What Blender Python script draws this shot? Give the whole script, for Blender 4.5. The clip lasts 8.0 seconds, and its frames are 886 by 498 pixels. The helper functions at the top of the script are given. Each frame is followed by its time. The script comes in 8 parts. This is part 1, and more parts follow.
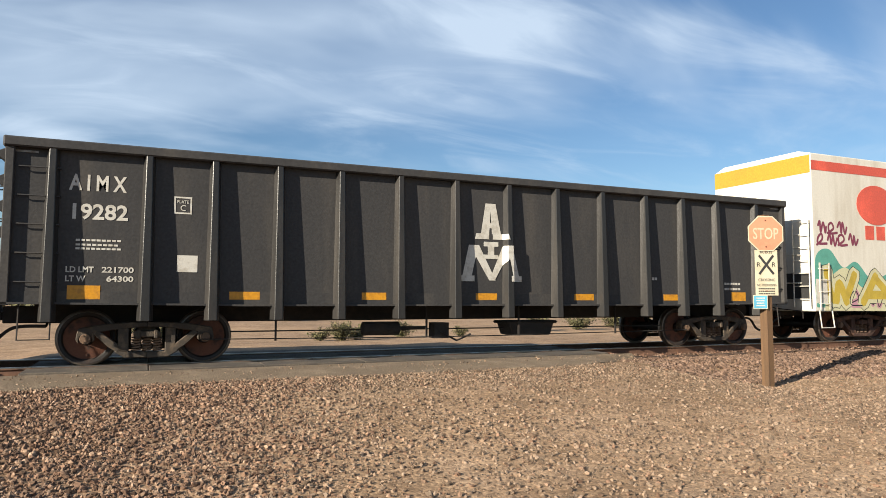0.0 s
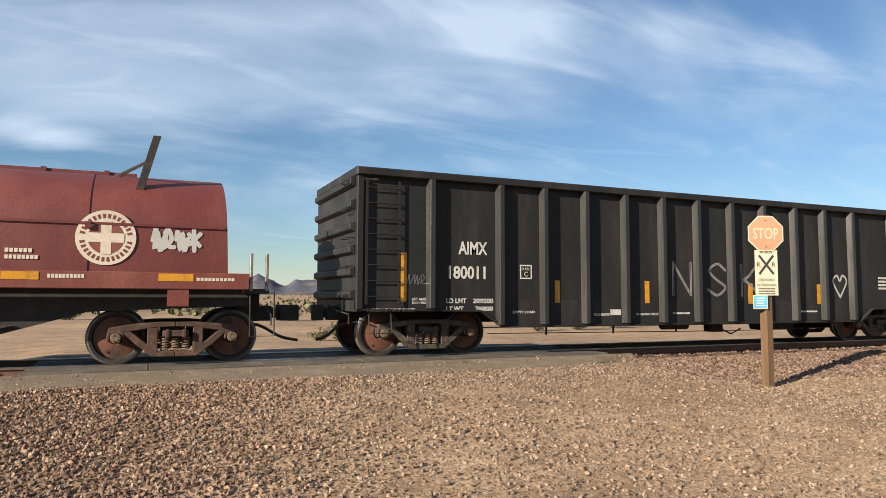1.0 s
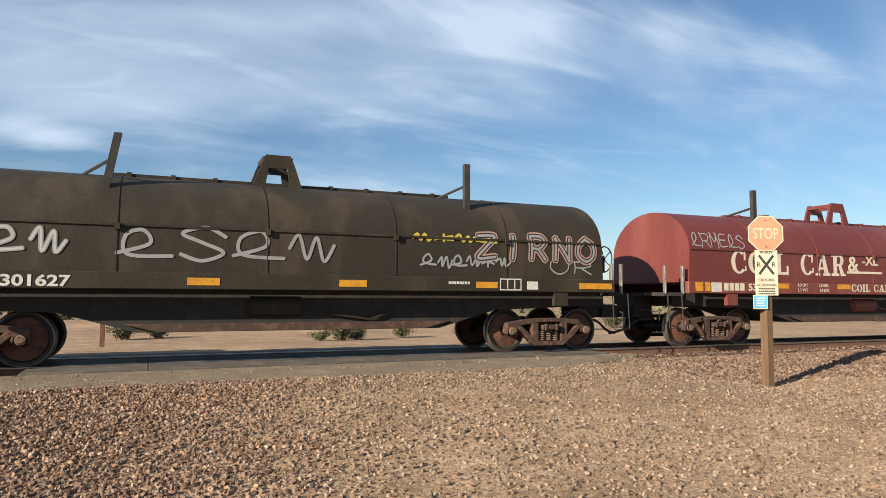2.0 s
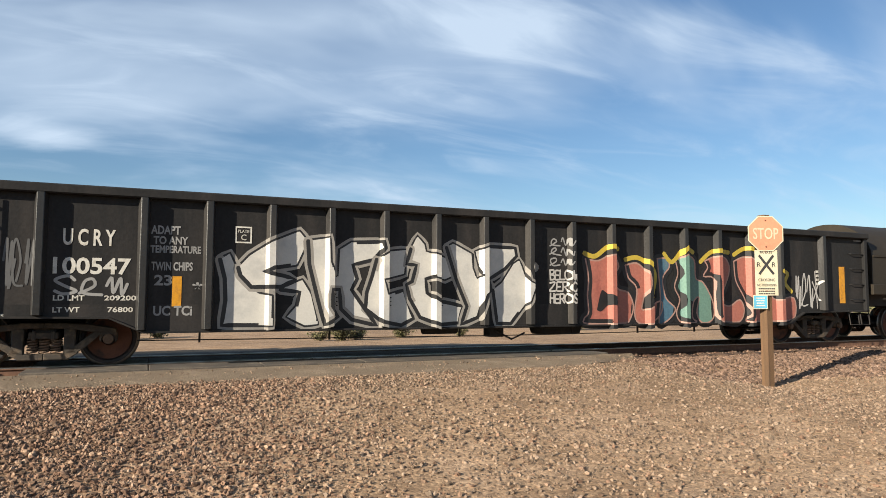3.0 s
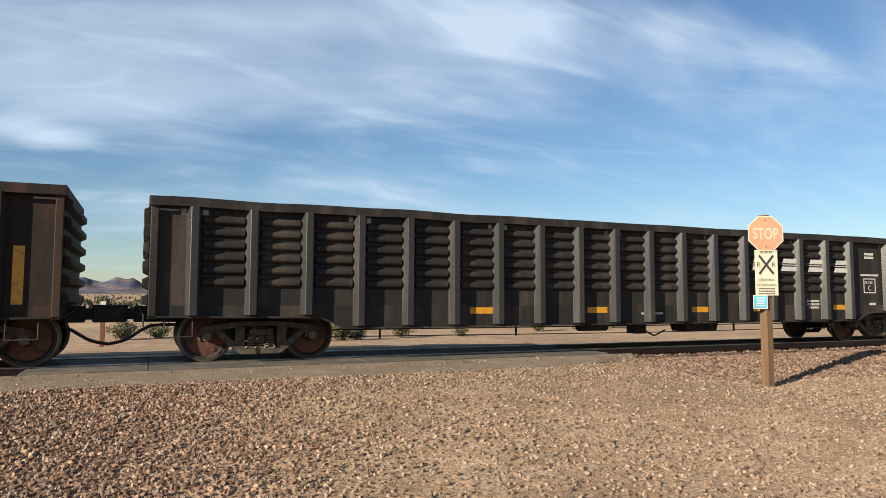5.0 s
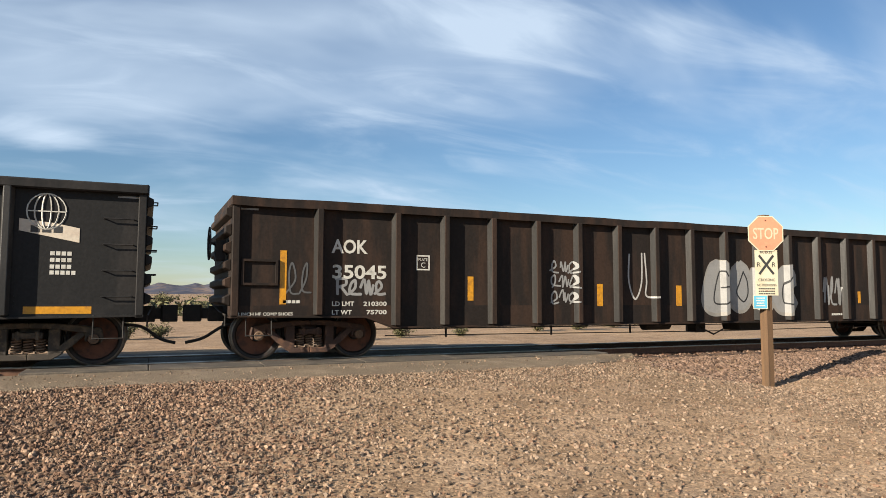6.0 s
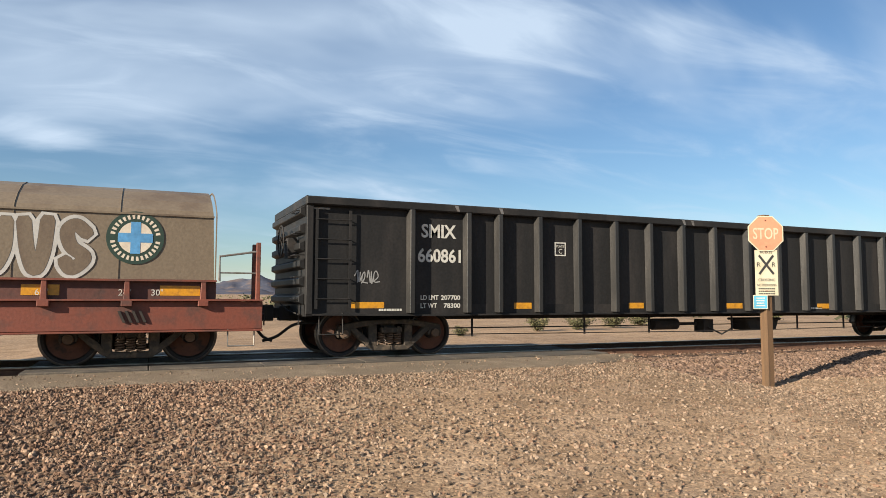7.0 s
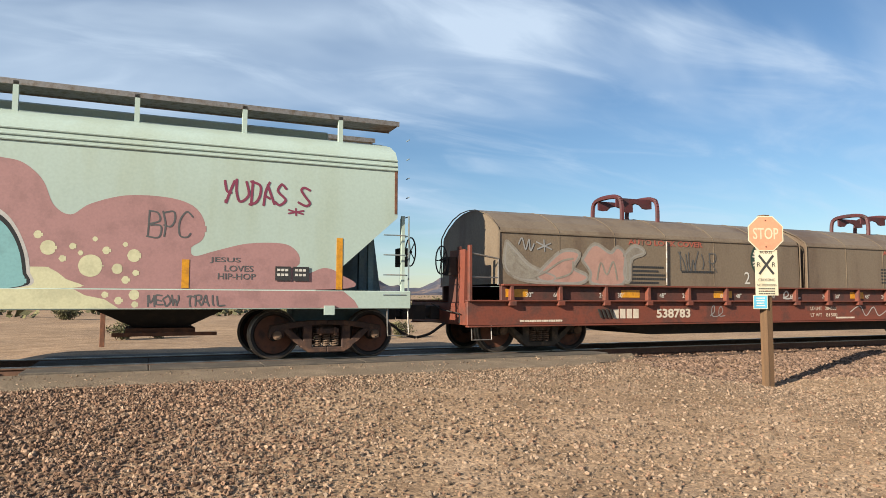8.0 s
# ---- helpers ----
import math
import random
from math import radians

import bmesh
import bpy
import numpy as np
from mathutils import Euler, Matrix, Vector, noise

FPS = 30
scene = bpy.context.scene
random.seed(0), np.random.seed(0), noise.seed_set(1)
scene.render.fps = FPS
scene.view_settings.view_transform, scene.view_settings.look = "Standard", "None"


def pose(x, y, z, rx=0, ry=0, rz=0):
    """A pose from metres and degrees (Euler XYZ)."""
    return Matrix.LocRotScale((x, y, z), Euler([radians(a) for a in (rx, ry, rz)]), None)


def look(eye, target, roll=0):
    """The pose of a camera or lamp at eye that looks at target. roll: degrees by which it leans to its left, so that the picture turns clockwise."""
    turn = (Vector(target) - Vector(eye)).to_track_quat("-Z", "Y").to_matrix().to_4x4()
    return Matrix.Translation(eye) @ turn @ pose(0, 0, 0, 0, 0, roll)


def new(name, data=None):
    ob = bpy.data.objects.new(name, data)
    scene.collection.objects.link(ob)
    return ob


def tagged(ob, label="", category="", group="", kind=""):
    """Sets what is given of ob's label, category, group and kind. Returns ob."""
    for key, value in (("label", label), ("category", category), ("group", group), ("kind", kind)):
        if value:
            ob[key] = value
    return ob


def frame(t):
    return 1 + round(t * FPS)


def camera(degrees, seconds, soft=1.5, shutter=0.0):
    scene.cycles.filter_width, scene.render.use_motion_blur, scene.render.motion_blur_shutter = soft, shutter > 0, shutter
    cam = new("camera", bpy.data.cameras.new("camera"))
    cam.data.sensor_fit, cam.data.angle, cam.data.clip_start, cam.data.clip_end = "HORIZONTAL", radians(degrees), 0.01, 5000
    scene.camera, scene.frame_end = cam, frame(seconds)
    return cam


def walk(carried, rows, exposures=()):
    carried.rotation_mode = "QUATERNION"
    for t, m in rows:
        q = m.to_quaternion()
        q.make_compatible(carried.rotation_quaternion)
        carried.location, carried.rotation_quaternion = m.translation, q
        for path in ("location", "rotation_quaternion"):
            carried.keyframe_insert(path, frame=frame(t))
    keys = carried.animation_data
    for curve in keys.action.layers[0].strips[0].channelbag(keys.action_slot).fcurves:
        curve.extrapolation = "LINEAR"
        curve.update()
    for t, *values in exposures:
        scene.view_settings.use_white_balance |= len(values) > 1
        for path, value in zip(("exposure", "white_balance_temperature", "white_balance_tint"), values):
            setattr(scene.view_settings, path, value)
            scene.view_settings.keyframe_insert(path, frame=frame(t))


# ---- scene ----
SPEED = 22.56          # metres per second, towards +x
TRACK = 13.15          # the track's centre line, y
RAIL = 0.0             # top of rail, z

cam = camera(66.3, 8.0, soft=0.62)
_yaw, _pitch = radians(23.68), radians(4.12)
EYE = Vector((0.0, 0.0, 1.10))
AIM = EYE + Vector((math.sin(_yaw) * math.cos(_pitch), math.cos(_yaw) * math.cos(_pitch), math.sin(_pitch)))
walk(cam, [(0.0, look(EYE, AIM, 0.2)), (8.0, look(EYE, AIM, 0.2))], exposures=[(0.0, 1.19, 6250, 9), (8.0, 1.19, 6250, 9)])

# ---- sky and sun ----
CLOUD_BANKS = ((-0.07, 1.76, 0.44, 0.32, 17, 0.03), (0.76, 1.37, 0.27, 0.21, 0, 0.10), (1.40, 1.15, 0.44, 0.26, -10, 0.11), (1.11, 1.15, 0.18, 0.13, -9, 0.08),
               (-0.32, 2.29, 0.23, 0.19, 23, 0.13), (0.64, 1.82, 0.31, 0.14, -13, 0.07), (0.41, 2.19, 0.74, 0.35, 4, -0.11), (1.19, 1.53, 0.30, 0.19, 16, -0.08),
               (0.20, 1.55, 0.49, 0.08, -11, 0.03), (1.78, 1.89, 0.97, 0.56, -34, -0.04), (1.67, 1.58, 0.53, 0.19, -28, 0.05), (0.41, 1.60, 0.27, 0.16, -1, -0.06))
SUN_AZ, SUN_EL = radians(249.5), radians(21)      # where the sun stands, clockwise from +y


def make_world():
    world = bpy.data.worlds.new("desert_sky")
    scene.world = world
    world.use_nodes = True
    nt = world.node_tree
    nt.nodes.clear()
    n, l = nt.nodes.new, nt.links.new
    sky = n("ShaderNodeTexSky")
    sky.sky_type, sky.sun_disc = "NISHITA", False
    sky.sun_elevation, sky.sun_rotation = SUN_EL, SUN_AZ
    sky.air_density, sky.dust_density, sky.ozone_density = 1.1, 0.15, 4.0
    tc = n("ShaderNodeTexCoord")
    sep = n("ShaderNodeSeparateXYZ")
    l(tc.outputs["Generated"], sep.inputs[0])
    # project the direction on a high flat layer, so that clouds shrink towards the horizon
    up = n("ShaderNodeMath"); up.operation = "MAXIMUM"; up.inputs[1].default_value = 0.0
    l(sep.outputs["Z"], up.inputs[0])
    add = n("ShaderNodeMath"); add.operation = "ADD"; add.inputs[1].default_value = 0.22
    l(up.outputs[0], add.inputs[0])
    dx = n("ShaderNodeMath"); dx.operation = "DIVIDE"
    dy = n("ShaderNodeMath"); dy.operation = "DIVIDE"
    l(sep.outputs["X"], dx.inputs[0]); l(add.outputs[0], dx.inputs[1])
    l(sep.outputs["Y"], dy.inputs[0]); l(add.outputs[0], dy.inputs[1])
    com = n("ShaderNodeCombineXYZ")
    l(dx.outputs[0], com.inputs[0]); l(dy.outputs[0], com.inputs[1])

    # thicker and thinner stretches of the cloud deck: centre, half lengths, turn, amount
    bias = None
    for cx, cy, rx, ry, turn, amount in CLOUD_BANKS:
        mp = n("ShaderNodeMapping")
        mp.vector_type = "TEXTURE"
        mp.inputs["Location"].default_value = (cx, cy, 0)
        mp.inputs["Rotation"].default_value = (0, 0, radians(turn))
        mp.inputs["Scale"].default_value = (rx, ry, 1)
        l(com.outputs[0], mp.inputs[0])
        ln = n("ShaderNodeVectorMath"); ln.operation = "LENGTH"
        l(mp.outputs[0], ln.inputs[0])
        r = n("ShaderNodeMapRange"); r.interpolation_type = "SMOOTHSTEP"
        r.inputs["To Min"].default_value, r.inputs["To Max"].default_value = amount, 0.0
        l(ln.outputs["Value"], r.inputs["Value"])
        if bias is None:
            bias = r.outputs[0]
        else:
            ad = n("ShaderNodeMath"); ad.operation = "ADD"
            l(bias, ad.inputs[0]); l(r.outputs[0], ad.inputs[1])
            bias = ad.outputs[0]

    def layer(scale, rot, stretch, detail, dist, lo, hi, loc):
        mp = n("ShaderNodeMapping")
        mp.inputs["Rotation"].default_value = (0, 0, radians(rot))
        mp.inputs["Scale"].default_value = stretch
        mp.inputs["Location"].default_value = loc
        l(com.outputs[0], mp.inputs[0])
        t = n("ShaderNodeTexNoise")
        t.inputs["Scale"].default_value, t.inputs["Detail"].default_value = scale, detail
        t.inputs["Roughness"].default_value, t.inputs["Distortion"].default_value = 0.55, dist
        l(mp.outputs[0], t.inputs["Vector"])
        r = n("ShaderNodeMapRange")
        r.interpolation_type = "SMOOTHSTEP"
        r.inputs["From Min"].default_value, r.inputs["From Max"].default_value = lo, hi
        ad = n("ShaderNodeMath"); ad.operation = "ADD"
        l(t.outputs["Fac"], ad.inputs[0]); l(bias, ad.inputs[1])
        l(ad.outputs[0], r.inputs["Value"])
        return r.outputs[0]
    a = layer(0.75, 25, (0.7, 1.5, 1), 5, 0.6, 0.40, 0.76, (3.1, 1.7, 0))
    b = layer(2.2, 35, (0.7, 1.7, 1), 6, 1.0, 0.44, 0.84, (0.4, 2.2, 0))
    mul = n("ShaderNodeMath"); mul.operation = "MULTIPLY_ADD"; mul.use_clamp = True
    mul.inputs[1].default_value = 0.55
    l(b, mul.inputs[0])
    sc = n("ShaderNodeMath"); sc.operation = "MULTIPLY"; sc.inputs[1].default_value = 0.75
    l(a, sc.inputs[0]); l(sc.outputs[0], mul.inputs[2])
    fade = n("ShaderNodeMapRange")
    fade.inputs["From Min"].default_value, fade.inputs["From Max"].default_value = 0.0, 0.16
    fade.inputs["To Min"].default_value, fade.inputs["To Max"].default_value = 0.35, 0.9
    l(sep.outputs["Z"], fade.inputs["Value"])
    cov = n("ShaderNodeMath"); cov.operation = "MULTIPLY"
    l(mul.outputs[0], cov.inputs[0]); l(fade.outputs[0], cov.inputs[1])
    mix = n("ShaderNodeMix"); mix.data_type = "RGBA"
    l(cov.outputs[0], mix.inputs["Factor"])
    l(sky.outputs[0], mix.inputs["A"])
    mix.inputs["B"].default_value = (6.0, 7.0, 8.2, 1)
    bg = n("ShaderNodeBackground")
    bg.inputs["Strength"].default_value = 0.050
    l(mix.outputs["Result"], bg.inputs["Color"])
    out = n("ShaderNodeOutputWorld")
    l(bg.outputs[0], out.inputs[0])


make_world()
sun_data = bpy.data.lights.new("sun", "SUN")
sun_data.energy, sun_data.angle, sun_data.color = 5.0, radians(0.53), (1.0, 0.87, 0.69)
sun = new("sun", sun_data)
sun.matrix_world = look((0, 0, 60), (-math.sin(SUN_AZ) * 60 / math.tan(SUN_EL), -math.cos(SUN_AZ) * 60 / math.tan(SUN_EL), 0))


# ---- materials ----
BASE_SCALE = 0.79            # darkens every base colour alike to offset the raised exposure


def mat(name, c, c2=None, rough=0.7, metal=0.0, scale=1.2, fine=22.0, lo=0.45, hi=0.68, bump=0.15, stretch=(1, 1, 1), grain=0.16,
        island=False, spec=0.5, fade=None):
    """A painted or bare surface: broad stains of c2 over c, fine grain, fine relief."""
    c = tuple(v * BASE_SCALE for v in c)
    c2 = tuple(v * BASE_SCALE for v in c2) if c2 else None
    m = bpy.data.materials.new(name)
    m.use_nodes = True
    nt = m.node_tree
    n, l = nt.nodes.new, nt.links.new
    p = nt.nodes["Principled BSDF"]
    p.inputs["Roughness"].default_value, p.inputs["Metallic"].default_value = rough, metal
    p.inputs["Specular IOR Level"].default_value = spec
    tc, oi = n("ShaderNodeTexCoord"), n("ShaderNodeObjectInfo")
    off = n("ShaderNodeVectorMath"); off.operation = "MULTIPLY_ADD"
    rnd = n("ShaderNodeCombineXYZ")
    for k in range(3):
        l(oi.outputs["Random"], rnd.inputs[k])
    l(rnd.outputs[0], off.inputs[0])
    off.inputs[1].default_value = (37, 53, 71)
    l(tc.outputs["Object"], off.inputs[2])
    mp = n("ShaderNodeMapping")
    mp.inputs["Scale"].default_value = stretch
    l(off.outputs[0], mp.inputs[0])
    n1, n2 = n("ShaderNodeTexNoise"), n("ShaderNodeTexNoise")
    n1.inputs["Scale"].default_value, n1.inputs["Detail"].default_value = scale, 6
    n1.inputs["Roughness"].default_value = 0.62
    n2.inputs["Scale"].default_value, n2.inputs["Detail"].default_value = fine, 4
    l(mp.outputs[0], n1.inputs["Vector"])
    l(off.outputs[0], n2.inputs["Vector"])
    mr = n("ShaderNodeMapRange"); mr.interpolation_type = "SMOOTHSTEP"
    mr.inputs["From Min"].default_value, mr.inputs["From Max"].default_value = lo, hi
    l(n1.outputs["Fac"], mr.inputs["Value"])
    mix = n("ShaderNodeMix"); mix.data_type = "RGBA"
    c2 = c2 or tuple(min(1, v * 1.35) for v in c)
    mix.inputs["A"].default_value, mix.inputs["B"].default_value = (*c, 1), (*c2, 1)
    l(mr.outputs[0], mix.inputs["Factor"])
    if fade:               # sprayed from one colour into the other with height
        sp, fr = n("ShaderNodeSeparateXYZ"), n("ShaderNodeMapRange")
        l(tc.outputs["Object"], sp.inputs[0])
        fr.interpolation_type = "SMOOTHSTEP"
        fr.inputs["From Min"].default_value, fr.inputs["From Max"].default_value = fade
        l(sp.outputs["Z"], fr.inputs["Value"])
        l(fr.outputs[0], mix.inputs["Factor"])
    g = n("ShaderNodeMapRange")
    g.inputs["From Min"].default_value, g.inputs["From Max"].default_value = 0.25, 0.75
    g.inputs["To Min"].default_value, g.inputs["To Max"].default_value = 1 - grain, 1 + grain
    l(n2.outputs["Fac"], g.inputs["Value"])
    val = g.outputs[0]
    if island:
        ge = n("ShaderNodeNewGeometry")
        ir = n("ShaderNodeMapRange")
        ir.inputs["To Min"].default_value, ir.inputs["To Max"].default_value = 0.45, 1.5
        l(ge.outputs["Random Per Island"], ir.inputs["Value"])
        mm = n("ShaderNodeMath"); mm.operation = "MULTIPLY"
        l(val, mm.inputs[0]); l(ir.outputs[0], mm.inputs[1])
        val = mm.outputs[0]
    sc = n("ShaderNodeVectorMath"); sc.operation = "SCALE"
    l(mix.outputs["Result"], sc.inputs[0]); l(val, sc.inputs["Scale"])
    l(sc.outputs[0], p.inputs["Base Color"])
    rr = n("ShaderNodeMapRange")
    rr.inputs["To Min"].default_value, rr.inputs["To Max"].default_value = max(0, rough - 0.15), min(1, rough + 0.15)
    l(n1.outputs["Fac"], rr.inputs["Value"])
    l(rr.outputs[0], p.inputs["Roughness"])
    if bump:
        bp = n("ShaderNodeBump")
        bp.inputs["Strength"].default_value, bp.inputs["Distance"].default_value = bump, 0.02
        l(n2.outputs["Fac"], bp.inputs["Height"])
        l(bp.outputs[0], p.inputs["Normal"])
    return m


STREAK = (1, 1, 0.18)
black_paint = mat("black_paint", (0.026, 0.024, 0.023), (0.064, 0.050, 0.040), 0.55, spec=0.11, stretch=STREAK, scale=1.6)
clean_black = mat("clean_black_paint", (0.025, 0.0245, 0.0245), (0.042, 0.038, 0.036), 0.5, spec=0.11, stretch=STREAK, scale=1.4)
rusty_black = mat("rusty_black_paint", (0.026, 0.021, 0.0185), (0.050, 0.032, 0.024), 0.65, spec=0.09, stretch=STREAK, scale=2.2, lo=0.42, hi=0.62)
rib_dust = mat("dusty_rib_paint", (0.024, 0.0235, 0.023), (0.040, 0.037, 0.034), 0.36, spec=0.4, stretch=STREAK, scale=2.0)
# paler flank paint: the sun's bright line along each rib, put into the colour
rib_glint = mat("sunlit_rib_flank", (0.030, 0.0285, 0.027), (0.052, 0.047, 0.042), 0.4, spec=0.5, stretch=STREAK, scale=2.0)
grey_paint = mat("charcoal_paint", (0.056, 0.055, 0.0555), (0.078, 0.073, 0.068), 0.5, spec=0.12, stretch=STREAK, scale=1.4)
rust_paint = mat("oxide_red_paint", (0.17, 0.040, 0.028), (0.23, 0.068, 0.045), 0.6, stretch=STREAK, scale=1.2)
hood_red = mat("faded_red_hood_paint", (0.135, 0.026, 0.020), (0.175, 0.043, 0.032), 0.55, stretch=STREAK, scale=0.8)
# darker than sill_red: the shade of the recess under the ledge is painted in
shaded_red = mat("shaded_red_trough", (0.10, 0.034, 0.024), (0.06, 0.030, 0.024), 0.7, scale=2.5)
sill_red = mat("weathered_red_sill", (0.19, 0.050, 0.028), (0.105, 0.042, 0.030), 0.65, scale=2.5)
hood_olive = mat("dark_olive_hood_paint", (0.034, 0.028, 0.020), (0.058, 0.044, 0.030), 0.6, spec=0.2, stretch=STREAK, scale=1.1)
hood_taupe = mat("faded_taupe_hood", (0.190, 0.145, 0.098), (0.125, 0.086, 0.057), 0.55, stretch=STREAK, scale=0.9)
hopper_green = mat("pale_green_hopper_paint", (0.43, 0.53, 0.47), (0.40, 0.48, 0.40), 0.5, stretch=STREAK, scale=0.9, bump=0.05, grain=0.06)
white_car = mat("white_enamel", (0.76, 0.73, 0.64), (0.60, 0.55, 0.45), 0.45, stretch=STREAK, scale=1.1, bump=0.04, grain=0.06)
rust = mat("bare_rust", (0.13, 0.055, 0.030), (0.23, 0.095, 0.050), 0.85, scale=6, fine=60, bump=0.3)
truck_grey = mat("dusty_cast_steel", (0.050, 0.039, 0.029), (0.135, 0.098, 0.065), 0.8, scale=7, fine=60, bump=0.3)
truck_rust = mat("rusty_cast_steel", (0.058, 0.030, 0.021), (0.14, 0.070, 0.042), 0.85, scale=7, fine=60, bump=0.3)
spring_steel = mat("dusty_rusted_steel", (0.15, 0.095, 0.060), (0.23, 0.142, 0.088), 0.85, scale=7, fine=60, bump=0.3)
wheel_steel = mat("wheel_steel", (0.014, 0.012, 0.011), (0.040, 0.024, 0.018), 0.7, scale=5, fine=50, bump=0.2)
tread_steel = mat("worn_tread_steel", (0.22, 0.19, 0.16), (0.14, 0.11, 0.09), 0.45, metal=0.7, scale=6)
under_black = mat("sooty_underframe", (0.022, 0.019, 0.017), (0.045, 0.035, 0.028), 0.85, scale=4)
bare_steel = mat("worn_steel", (0.30, 0.28, 0.26), (0.20, 0.16, 0.12), 0.5, metal=0.6, scale=8)
rail_steel = mat("rail_head_steel", (0.46, 0.43, 0.40), (0.32, 0.28, 0.24), 0.32, metal=0.95, scale=4)
rail_rust = mat("rail_web_rust", (0.13, 0.066, 0.040), (0.19, 0.10, 0.060), 0.85, scale=9)
letter_white = mat("stencil_white", (0.62, 0.60, 0.54), (0.46, 0.43, 0.37), 0.6, scale=9, fine=70, bump=0, grain=0.1)
letter_cream = mat("faded_cream_lettering", (0.68, 0.59, 0.47), (0.58, 0.48, 0.38), 0.6, scale=6, bump=0, grain=0.1)
letter_black = mat("stencil_black", (0.03, 0.03, 0.03), None, 0.6, bump=0)
reflector = mat("amber_reflector", (0.64, 0.29, 0.014), (0.45, 0.20, 0.02), 0.4, scale=9, bump=0)
worn_coral = mat("worn_coral_spray", (0.40, 0.145, 0.105), (0.29, 0.085, 0.065), 0.6, stretch=STREAK, scale=1.6, bump=0.05)
worn_teal = mat("worn_teal_spray", (0.15, 0.27, 0.215), (0.085, 0.17, 0.15), 0.6, stretch=STREAK, scale=1.6, bump=0.05)
worn_blue = mat("worn_blue_spray", (0.07, 0.15, 0.21), (0.20, 0.25, 0.26), 0.6, stretch=STREAK, scale=1.6, bump=0.05)
bright_silver = mat("silver_spray", (0.60, 0.58, 0.53), (0.47, 0.46, 0.435), 0.5, scale=1.8, fine=30, bump=0, grain=0.06)
fade_pink = mat("pink_to_mint_spray", (0.12, 0.40, 0.29), (0.56, 0.36, 0.45), 0.55, bump=0, grain=0.12, fade=(0.95, 1.45))
fade_ground = mat("mint_to_blue_spray", (0.16, 0.36, 0.32), (0.14, 0.24, 0.46), 0.55, bump=0, grain=0.12, fade=(0.8, 1.6))
spray_maroon = mat("maroon_spray", (0.36, 0.055, 0.045), (0.20, 0.04, 0.035), 0.6, scale=2.5, bump=0)
spray_magenta = mat("magenta_spray", (0.33, 0.05, 0.13), None, 0.55, bump=0)
plate_rust = mat("rusty_wheel_plate", (0.15, 0.056, 0.030), (0.05, 0.030, 0.022), 0.8, scale=5, fine=50, bump=0.2)
faded_silver = mat("faded_silver_spray", (0.27, 0.245, 0.20), (0.20, 0.17, 0.135), 0.6, scale=3, fine=30, bump=0)
sign_yellow = mat("yellow_panel", (0.56, 0.29, 0.030), (0.50, 0.26, 0.03), 0.45, bump=0)
logo_red = mat("logo_red", (0.62, 0.10, 0.06), None, 0.5, bump=0)
faded_red = mat("faded_red_lettering", (0.40, 0.10, 0.065), (0.26, 0.12, 0.08), 0.6, scale=3, bump=0)
logo_blue = mat("logo_blue", (0.09, 0.27, 0.50), None, 0.5, bump=0)
logo_green = mat("logo_dark_green", (0.025, 0.050, 0.035), None, 0.5, bump=0)
paint = {}
for _n, _c in (("white", (0.50, 0.48, 0.45)), ("silver", (0.30, 0.295, 0.285)), ("black", (0.012, 0.012, 0.013)), ("pink", (0.52, 0.27, 0.33)),
               ("teal", (0.12, 0.38, 0.30)), ("blue", (0.08, 0.29, 0.52)), ("yellow", (0.54, 0.40, 0.05)), ("lime", (0.40, 0.42, 0.05)),
               ("salmon", (0.50, 0.17, 0.14)), ("green", (0.12, 0.30, 0.22)), ("red", (0.50, 0.06, 0.06)), ("mauve", (0.385, 0.212, 0.202)),
               ("cream", (0.62, 0.60, 0.38)), ("lilac", (0.55, 0.45, 0.60)), ("plum", (0.22, 0.04, 0.08)), ("rose", (0.42, 0.25, 0.20)), ("ash", (0.30, 0.28, 0.25)),
               ("grey", (0.10, 0.10, 0.10)), ("aqua", (0.22, 0.44, 0.45)), ("orange", (0.62, 0.22, 0.05)), ("navy", (0.04, 0.08, 0.16))):
    paint[_n] = mat("spray_" + _n, _c, tuple(v * 0.82 for v in _c), 0.55, scale=3, fine=30, bump=0, grain=0.08)


# ---- mesh helpers ----
def box(bm, x0, x1, y0, y1, z0, z1):
    v = [bm.verts.new(p) for p in ((x0, y0, z0), (x1, y0, z0), (x1, y1, z0), (x0, y1, z0), (x0, y0, z1), (x1, y0, z1), (x1, y1, z1), (x0, y1, z1))]
    for f in ((3, 2, 1, 0), (4, 5, 6, 7), (0, 1, 5, 4), (1, 2, 6, 5), (2, 3, 7, 6), (3, 0, 4, 7)):
        bm.faces.new([v[i] for i in f])


def prism(bm, pts, axis, a, b):
    """A closed 2D outline drawn out along an axis from a to b. For axis x the outline is (y, z), for y (x, z), for z (x, y)."""
    def at(p, t):
        return {"x": (t, p[0], p[1]), "y": (p[0], t, p[1]), "z": (p[0], p[1], t)}[axis]
    lo, hi = [bm.verts.new(at(p, a)) for p in pts], [bm.verts.new(at(p, b)) for p in pts]
    k = len(pts)
    faces = [bm.faces.new(lo), bm.faces.new(hi[::-1])]
    faces += [bm.faces.new((lo[i], hi[i], hi[(i + 1) % k], lo[(i + 1) % k])) for i in range(k)]
    bmesh.ops.recalc_face_normals(bm, faces=faces)


